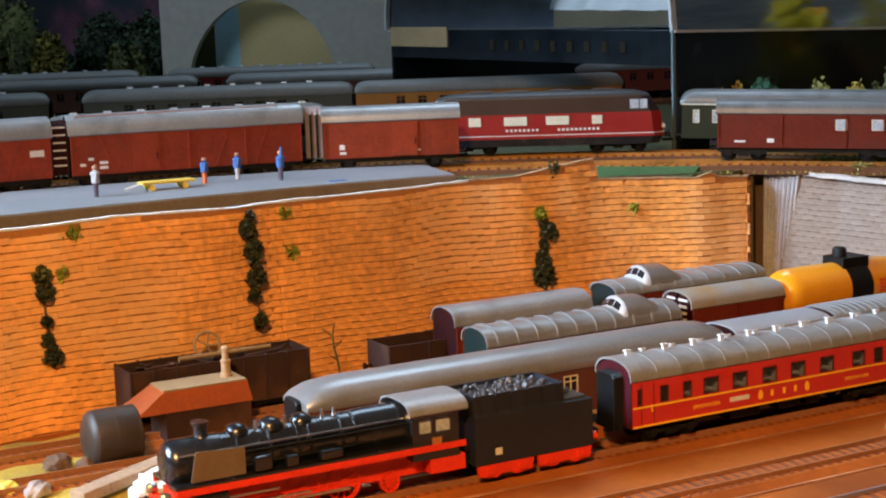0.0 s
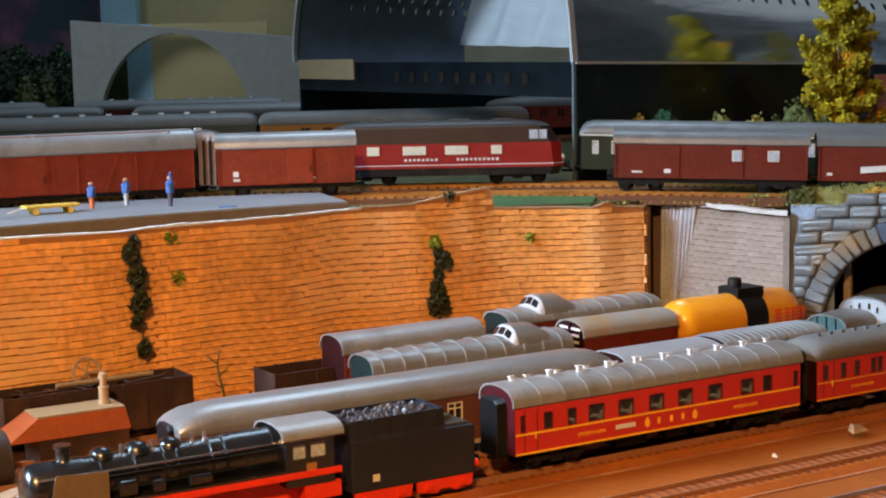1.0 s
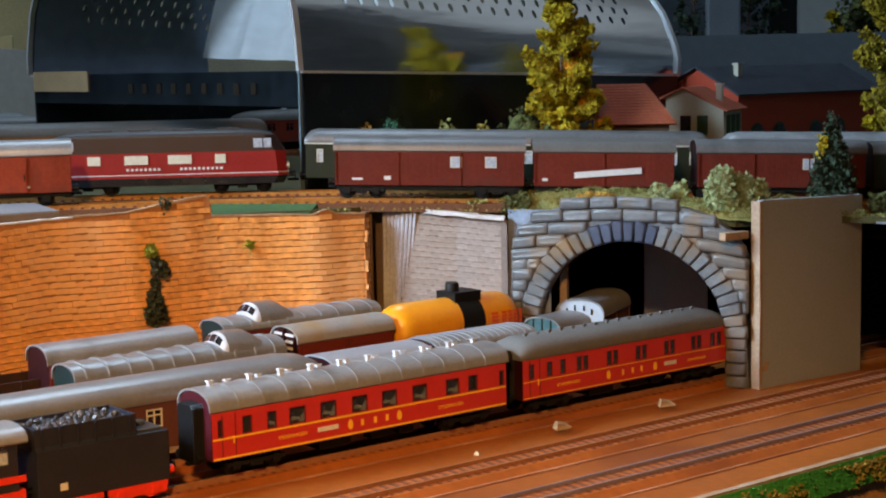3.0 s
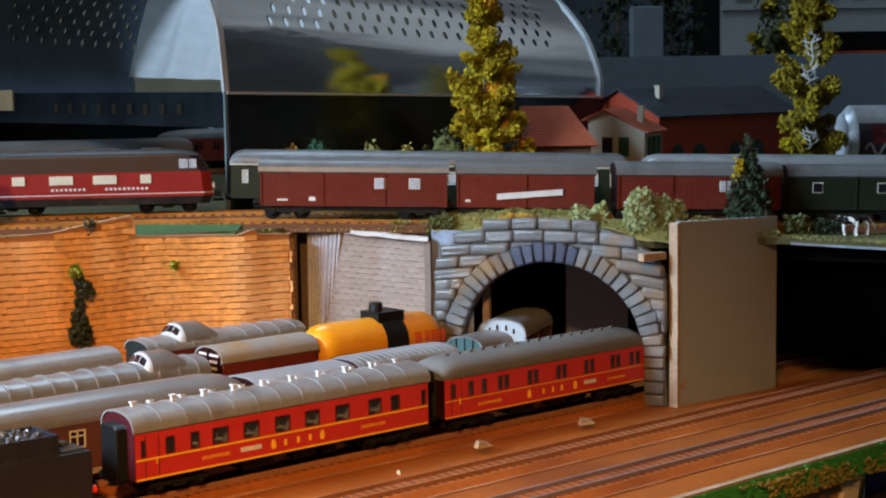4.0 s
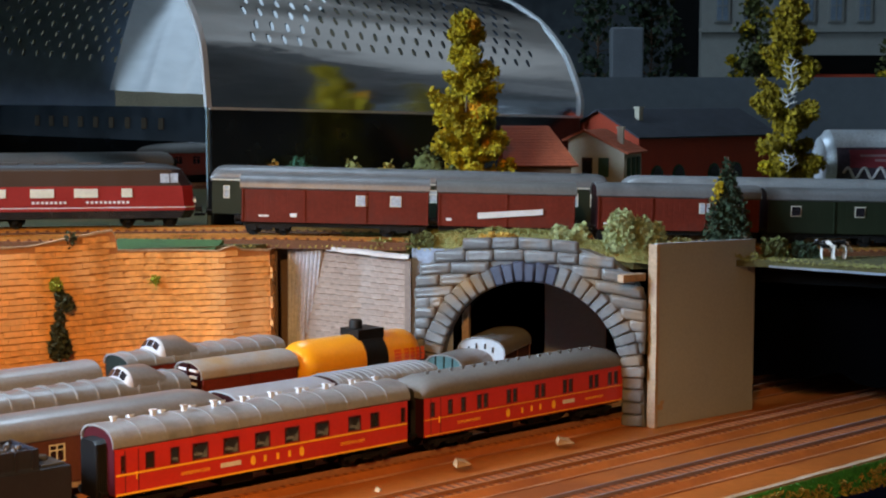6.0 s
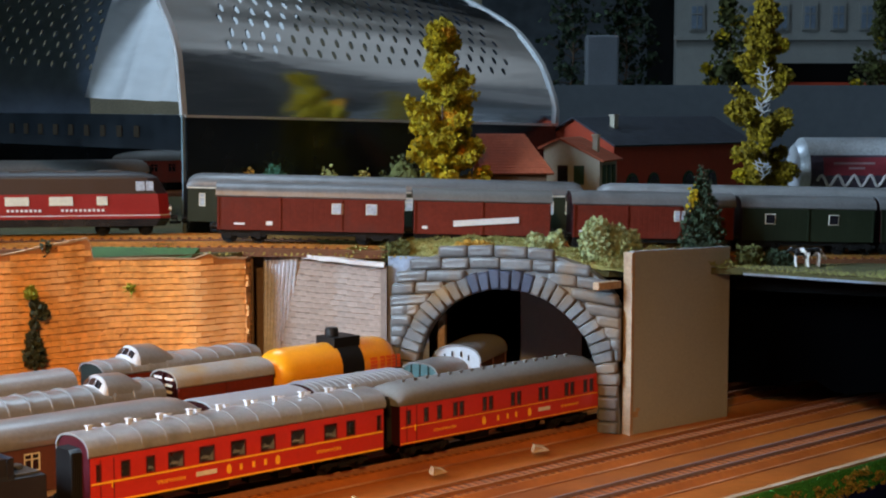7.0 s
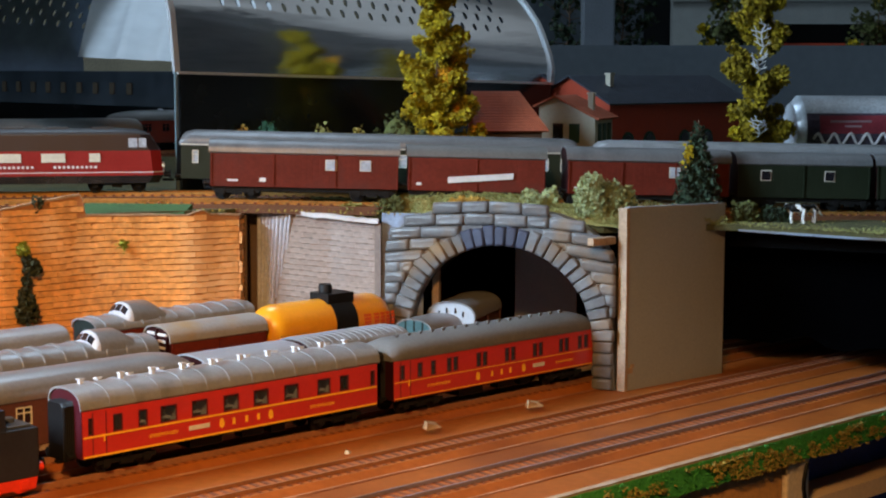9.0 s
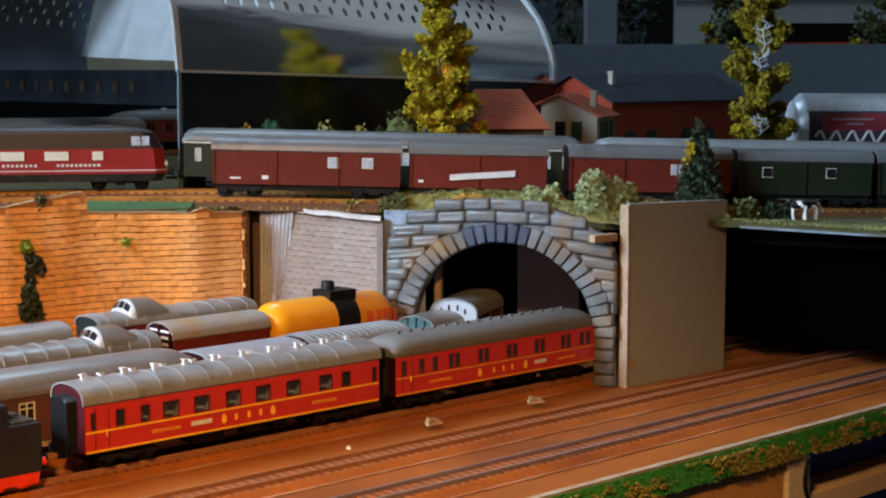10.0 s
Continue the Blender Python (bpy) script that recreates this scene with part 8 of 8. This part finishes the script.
def brick_wall(name, label, line, top, course, length, mats, seed, pick, edge_m, slope=0.0, proud=1.0):
    line = refine(line)
    arc = wall_frame(line)
    much = min(1.0, proud)
    root = thing(name, label, "retaining wall", pose(0, 0, 0), kind="structure")
    # core behind the bricks
    bm = bmesh.new()
    rings = []
    a = 0.0
    while a < arc[-1]:
        p, d = wall_at(line, arc, a, much)
        nrm = Vector((d.y, -d.x, 0))
        zt = lerp_table(top, p.x)
        rings.append([p, p + Vector((0, 0, zt)), p - nrm * 0.003 + Vector((0, 0, zt)), p - nrm * 0.003])
        a += 0.002
    loft(bm, rings)
    part("core", bm, mats[1], root)
    rings = rings_points(line, arc, top, much)
    for keep, mm in ((lambda x: x < -0.34, white_edge), (lambda x: x >= -0.344, edge_m)):
        run = [r for r in rings if keep(r[0].x)]
        if len(run) > 1:
            bm = bmesh.new()
            loft(bm, run)
            part("torn_edge", bm, mm, root, "torn paper edge along the top")
    # added strip hiding the brick ends; dark on the long wall for its shaded edge
    p, d = wall_at(line, arc, arc[-1] - 0.0015, much)
    nrm, zt = Vector((d.y, -d.x, 0)), lerp_table(top, p.x) - 0.001
    bm = bmesh.new()
    loft(bm, [[p + d * a + nrm * b + Vector((0, 0, z)) for a, b in ((-0.0030, -0.001), (0.0016, -0.001), (0.0016, 0.0022), (-0.0030, 0.0022))] for z in (0.0, zt)])
    part("end_lath", bm, bark_dark if proud > 0.6 else mats[1], root)
    rnd = random.Random(seed)
    shared = []
    for k in range(6):
        v, f = lipped(length * (0.985 if k == 0 else 1.0), course * (0.89 + 0.016 * k), (0.00065 + 0.00014 * k) * proud)
        me = bpy.data.meshes.new("brick")
        me.from_pydata(v, [], f)
        me.materials.append(mats[0])
        shared.append(me)
    verts, faces = [], []
    made = 0
    row = 0
    z = course / 2
    while z < 0.165:
        a = length * (0.5 if row % 2 else 0.0) + rnd.uniform(-0.001, 0.001)
        while a < arc[-1] + length * 0.35:
            lo, hi = max(a - length / 2, 0.0), min(a + length / 2, arc[-1] - 0.003)
            if hi - lo < 0.002:
                break
            p, d = wall_at(line, arc, (lo + hi) / 2, much)
            turn = wall_at(line, arc, lo, much)[1].angle(wall_at(line, arc, hi, much)[1])
            zz = z - slope * (lo + hi) / 2
            if zz > 0 and zz + course * 0.4 < lerp_table(top, p.x) and zz + course * 0.4 < lerp_table(top, p.x + d.x * length * 0.45):
                nrm = Vector((d.y, -d.x, 0))
                m = Matrix(((d.x, nrm.x, 0, p.x), (d.y, nrm.y, 0, p.y), (0, 0, 1, z + rnd.uniform(-0.00036, 0.00036) + 0.0026 * much * noise.noise((a * 16, z * 9, 1)) - slope * ((lo + hi) / 2)), (0, 0, 0, 1)))
                if turn > 0.35:
                    n_sub = 4
                    for q in range(n_sub):
                        c = lo + (hi - lo) * (q + 0.5) / n_sub
                        p, d = wall_at(line, arc, c, much)
                        nrm = Vector((d.y, -d.x, 0))
                        m = Matrix(((d.x, nrm.x, 0, p.x), (d.y, nrm.y, 0, p.y), (0, 0, 1, z - slope * c), (0, 0, 0, 1)))
                        v, f = lipped((hi - lo) / n_sub * 1.02, course * 0.95, 0.0004)
                        base = len(verts)
                        verts += [tuple(m @ Vector(w)) for w in v]
                        faces += [tuple(i + base for i in w) for w in f]
                elif pick[0] < p.x < pick[1] and made < 300 and hi - lo > length * 0.99:
                    piece("brick", rnd.choice(shared), root, m)
                    made += 1
                else:
                    v, f = lipped((hi - lo) * rnd.choice((0.985, 1.0, 1.0, 1.0, 1.0)), course * (0.92 + 0.06 * noise.noise((a * 50, row, 3))), (0.00075 + (0.0006 * noise.noise((a * 35, row * 0.7, 9)) if proud > 0.5 else 0.0) + rnd.uniform(-0.00008, 0.00008)) * proud)
                    base = len(verts)
                    verts += [tuple(m @ Vector(q)) for q in v]
                    faces += [tuple(i + base for i in q) for q in f]
            a += length
        z += course
        row += 1
    if faces:
        me = bpy.data.meshes.new("brickwork")
        me.from_pydata(verts, [], faces)
        me.materials.append(mats[0])
        ob = new("brickwork", me)
        ob.parent = root
        tagged(ob, kind="stuff")


def rings_points(line, arc, top, much):
    a, out = 0.0, []
    while a < arc[-1]:
        p, d = wall_at(line, arc, a, much)
        nrm = Vector((d.y, -d.x, 0))
        zt = lerp_table(top, p.x)
        w = 0.0011 + 0.0009 * noise.noise((a * 22, 0, 0)) + 0.0003 * noise.noise((a * 130, 4, 0))
        out.append([p + nrm * q + Vector((0, 0, zt + h)) for q, h in ((0.0008, 0.0002), (0.0008, w * 1.3), (-0.0034, w * 1.3), (-0.0034, 0.0002))])
        a += 0.002
    return out


def ivy(x, clumps, seed, label, twig=()):
    """Clumps (height, radius, sideways shift, leaf material) of foam ivy on a thin stem."""
    rnd = random.Random(seed)
    line = refine(WALL)
    arc = wall_frame(line)
    a = min((abs(wall_at(line, arc, k * 0.004)[0].x - x), k * 0.004) for k in range(int(arc[-1] / 0.004)))[1]
    p, d = wall_at(line, arc, a)
    nrm = Vector((d.y, -d.x, 0))
    root = thing("ivy", label, "plant", pose(0, 0, 0), group="ivy on the wall")
    bm = bmesh.new()
    pts = [p + nrm * 0.0030 + d * dx + Vector((0, 0, z)) for z, _, dx, _ in clumps]
    for q, r in zip(pts, pts[1:]):
        c = (q + r) / 2 + d * rnd.uniform(-0.002, 0.002)
        tube(bm, q, c, 0.0008, 0.0006, 5)
        tube(bm, c, r, 0.0006, 0.0008, 5)
    part("stem", bm, bark_dark, root)
    for (z, r, dx, m_), c in zip(clumps, pts):
        def place():
            v = Vector((rnd.gauss(0, 1), rnd.gauss(0, 1), rnd.gauss(0, 1))).normalized() * rnd.uniform(0.3, 1.0) ** 0.6
            return c + d * v.x * r * 0.85 * (1 - 0.35 * v.z) + nrm * (v.y * r * 0.45 + 0.0008) + Vector((0, 0, v.z * r))
        bm = bmesh.new()
        blades(bm, rnd, place, int(60 + r * 30000), 0.0027)
        me = bpy.data.meshes.new("leaves")
        bm.to_mesh(me)
        bm.free()
        me.materials.append(m_)
        new("leaves", me).parent = root


ivy(-0.294, ((0.058, 0.0105, 0.0, ivy_mat), (0.069, 0.0065, -0.001, ivy_mat), (0.080, 0.0030, 0.000, ivy_mat), (0.089, 0.0065, 0.0045, ivy_mat), (0.094, 0.004, 0.001, ivy_mat), (0.1025, 0.0045, -0.002, moss_mat)), 1, "dark ivy with a yellow-green tip on the brick wall")
ivy(-0.458, ((0.052, 0.0050, 0.004, ivy_mat), (0.071, 0.0040, -0.001, ivy_mat), (0.083, 0.0085, 0.0015, ivy_mat), (0.1000, 0.0078, 0.0005, ivy_mat), (0.115, 0.0065, -0.004, ivy_mat), (0.123, 0.0030, -0.001, ivy_mat)), 2, "dark ivy in separate clumps climbing the brick wall")
ivy(-0.553, ((0.050, 0.0065, 0.003, ivy_mat), (0.060, 0.0035, 0.0, ivy_mat), (0.072, 0.0030, 0.0, ivy_mat), (0.090, 0.0060, 0.0, ivy_mat), (0.101, 0.0055, -0.001, leaf_dark)), 3, "sparse ivy on the brick wall")


def moss(x, z, r, seed, material):
    rnd = random.Random(seed)
    line = refine(WALL)
    arc = wall_frame(line)
    a = min((abs(wall_at(line, arc, k * 0.004)[0].x - x), k * 0.004) for k in range(int(arc[-1] / 0.004)))[1]
    p, d = wall_at(line, arc, a)
    nrm = Vector((d.y, -d.x, 0))
    turf("moss_tuft", "tuft of moss stuck to the brick wall", material, seed, lambda: p + nrm * 0.0016 + d * rnd.gauss(0, r * 0.5) + Vector((0, 0, z + rnd.gauss(0, r * 0.6))), 60, 0.0022, kind="", category="moss")


for k, (x, z, r, m_) in enumerate(((-0.232, 0.101, 0.003, moss_mat), (-0.438, 0.095, 0.004, moss_mat), (-0.285, 0.134, 0.004, ivy_mat), (-0.540, 0.124, 0.004, moss_mat), (-0.44, 0.122, 0.003, moss_mat), (-0.546, 0.100, 0.003, moss_mat))):
    moss(x, z, r, 200 + k, m_)
# added dark strip: the shade between the two walls as a colour
bm = bmesh.new()
bx(bm, -0.1600, 1.212, 0.0, -0.134, 1.220, 0.120)
whole("gap_shade_strip", bm, bark_dark, "dark strip standing in for the shaded gap between the walls", "post", kind="structure")

brick_wall("brick_wall_long", "long retaining wall of orange brick sheet with a torn top", WALL, TOP, 0.0045, 0.0100, (brick_mat, mortar_mat), 41, (-0.44, -0.27), torn_paper)
brick_wall("brick_wall_pale", "short wall of pale grey brick sheet beside the portal", [(-0.1385, 1.2034), (-0.1300, 1.2016), (-0.10, 1.196), (-0.07, 1.191), (-0.0440, 1.187)],
           ((-0.1365, 0.1165), (-0.121, 0.1175), (-0.115, 0.1200), (-0.107, 0.1210), (-0.06, 0.1165), (-0.044, 0.1145)), 0.0042, 0.0072, (pale_brick, pale_joint), 42, (-0.115, -0.05), white_edge, 0.09, 0.50)


bm = bmesh.new()
for k in range(9):
    xb, xt = -0.1392 + 0.0015 * k, -0.1375 + 0.0030 * k
    zt = 0.119 + 0.0010 * (k % 3)
    zb = 0.0 if k < 6 else 0.055 + 0.016 * (k - 6)
    f = zb / zt
    tube(bm, (xb + (xt - xb) * f, 1.2012 - 0.19 * (xb + 0.1365), zb), (xt, 1.2008 - 0.19 * (xt + 0.1365), zt), 0.0011, 0.0017, 6)
whole("ribbed_strip", bm, mat("grey_brown_corrugated_card", (0.46, 0.46, 0.50), 0.6, var=0.25), "torn corrugated card strip beside the pale wall", "card", kind="structure", smooth=40)


# torn white paper hanging over the pale wall's top
bm = bmesh.new()
rows = []
for i in range(34):
    x = -0.110 + 0.064 * i / 33
    y = 1.1975 - 0.21 * (x + 0.110)
    zt = 0.1222 - 0.090 * (x + 0.110) + 0.0008 * noise.noise((x * 120, 0, 3))
    dz = 0.0030 + 0.0014 * noise.noise((x * 90, 1, 0))
    rows.append([(x, y - 0.0030, zt - dz), (x, y - 0.0036, zt), (x, y + 0.0020, zt + 0.0006), (x, y + 0.0020, zt - 0.0006)])
loft(bm, rows)
whole("torn_paper_strip", bm, white_edge, "torn white paper strip along the pale wall's top", "paper", kind="structure")


# ---- stones of the portal ----
def soft_stone(name, v, f, rnd):
    """A cast stone with uneven corners and rounded faces."""
    v = [tuple(c + rnd.uniform(-0.00028, 0.00028) for c in p) for p in v]
    me = bpy.data.meshes.new(name)
    me.from_pydata(v, [], f)
    me.polygons.foreach_set("use_smooth", [True] * (len(f) - 1) + [False])
    return me


def portal_stones():
    rnd = random.Random(6)
    # ring of wedge stones
    n = 29
    for k in range(n):
        a0, a1 = math.pi * (k + 0.04) / n, math.pi * (k + 0.96) / n
        am = (a0 + a1) / 2
        d = 0.0044 + rnd.uniform(-0.0005, 0.0010)
        ro = RO + rnd.uniform(-0.001, 0.0015)
        q = [(RI, a0), (ro, a0), (ro, a1), (RI, a1)]
        cr, ca = (RI + ro) / 2, am
        v = [(AC + r * math.cos(a), 0.0, AZ + r * math.sin(a)) for r, a in q]
        v += [(AC + r * math.cos(a), d * 0.6, AZ + r * math.sin(a)) for r, a in q]
        v += [(AC + (cr + (r - cr) * 0.82) * math.cos(ca + (a - ca) * 0.72), d, AZ + (cr + (r - cr) * 0.82) * math.sin(ca + (a - ca) * 0.72)) for r, a in q]
        f = [(0, 1, 5, 4), (1, 2, 6, 5), (2, 3, 7, 6), (3, 0, 4, 7), (4, 5, 9, 8), (5, 6, 10, 9), (6, 7, 11, 10), (7, 4, 8, 11), (8, 9, 10, 11)]
        me = soft_stone("arch_stone", v, f, rnd)
        me.materials.append(slate_mat if 12 <= k <= 17 else stone_mat)
        piece("arch_stone", me, tunnel, pose(0, 0.0005, 0))
    # jamb stones under the ring
    for k in range(4):
        for x in (AC - (RI + RO) / 2, AC + (RI + RO) / 2):
            v, f = frustum((x, 0.0045 + k * 0.009), (RO - RI) * 0.96, 0.0083, 0.0030 + rnd.uniform(-0.0004, 0.0006), 0.0012)
            me = soft_stone("jamb_stone", v, f, rnd)
            me.materials.append(stone_mat)
            piece("jamb_stone", me, tunnel, pose(0, 0.0005, 0))
    # courses of blocks between ring and outline
    h = 0.0087
    for row in range(15):
        z = h * (row + 0.5) + 0.003
        lo, hi = lerp_table(LEFT, z), lerp_table(RIGHT, z)
        dz = max(abs(z - AZ) - h * 0.15, 0) if z > AZ else 0
        spans = [(lo, hi)]
        if dz < RO:
            half = math.sqrt(RO * RO - dz * dz) + 0.0006
            spans = [(lo, AC - half), (AC + half, hi)]
        for s0, s1 in spans:
            if s1 - s0 < 0.003:
                continue
            count = max(1, round((s1 - s0) / (0.023 if row > 9 else 0.014)))
            cuts = [s0] + [s0 + (s1 - s0) * (k + rnd.uniform(-0.18, 0.18)) / count for k in range(1, count)] + [s1]
            for a, b in zip(cuts, cuts[1:]):
                v, f = frustum(((a + b) / 2, z + rnd.uniform(-0.0004, 0.0004)), (b - a) * 0.985, h * 0.985, 0.0034 + rnd.uniform(-0.0006, 0.0012), 0.0023)
                bow = 0.95 * min(z / 0.09, 1.0) ** 3
                v = [(x, y, q - bow * (x - AC) * abs(x - AC) * (1 if x > AC else -0.85)) for x, y, q in v]
                me = soft_stone("stone_block", v, f, rnd)
                me.materials.append(slate_mat if abs((a + b) / 2 - AC) < 0.02 and row == 12 else stone_mat)
                piece("stone_block", me, tunnel, pose(0, 0.0005, 0))


portal_stones()
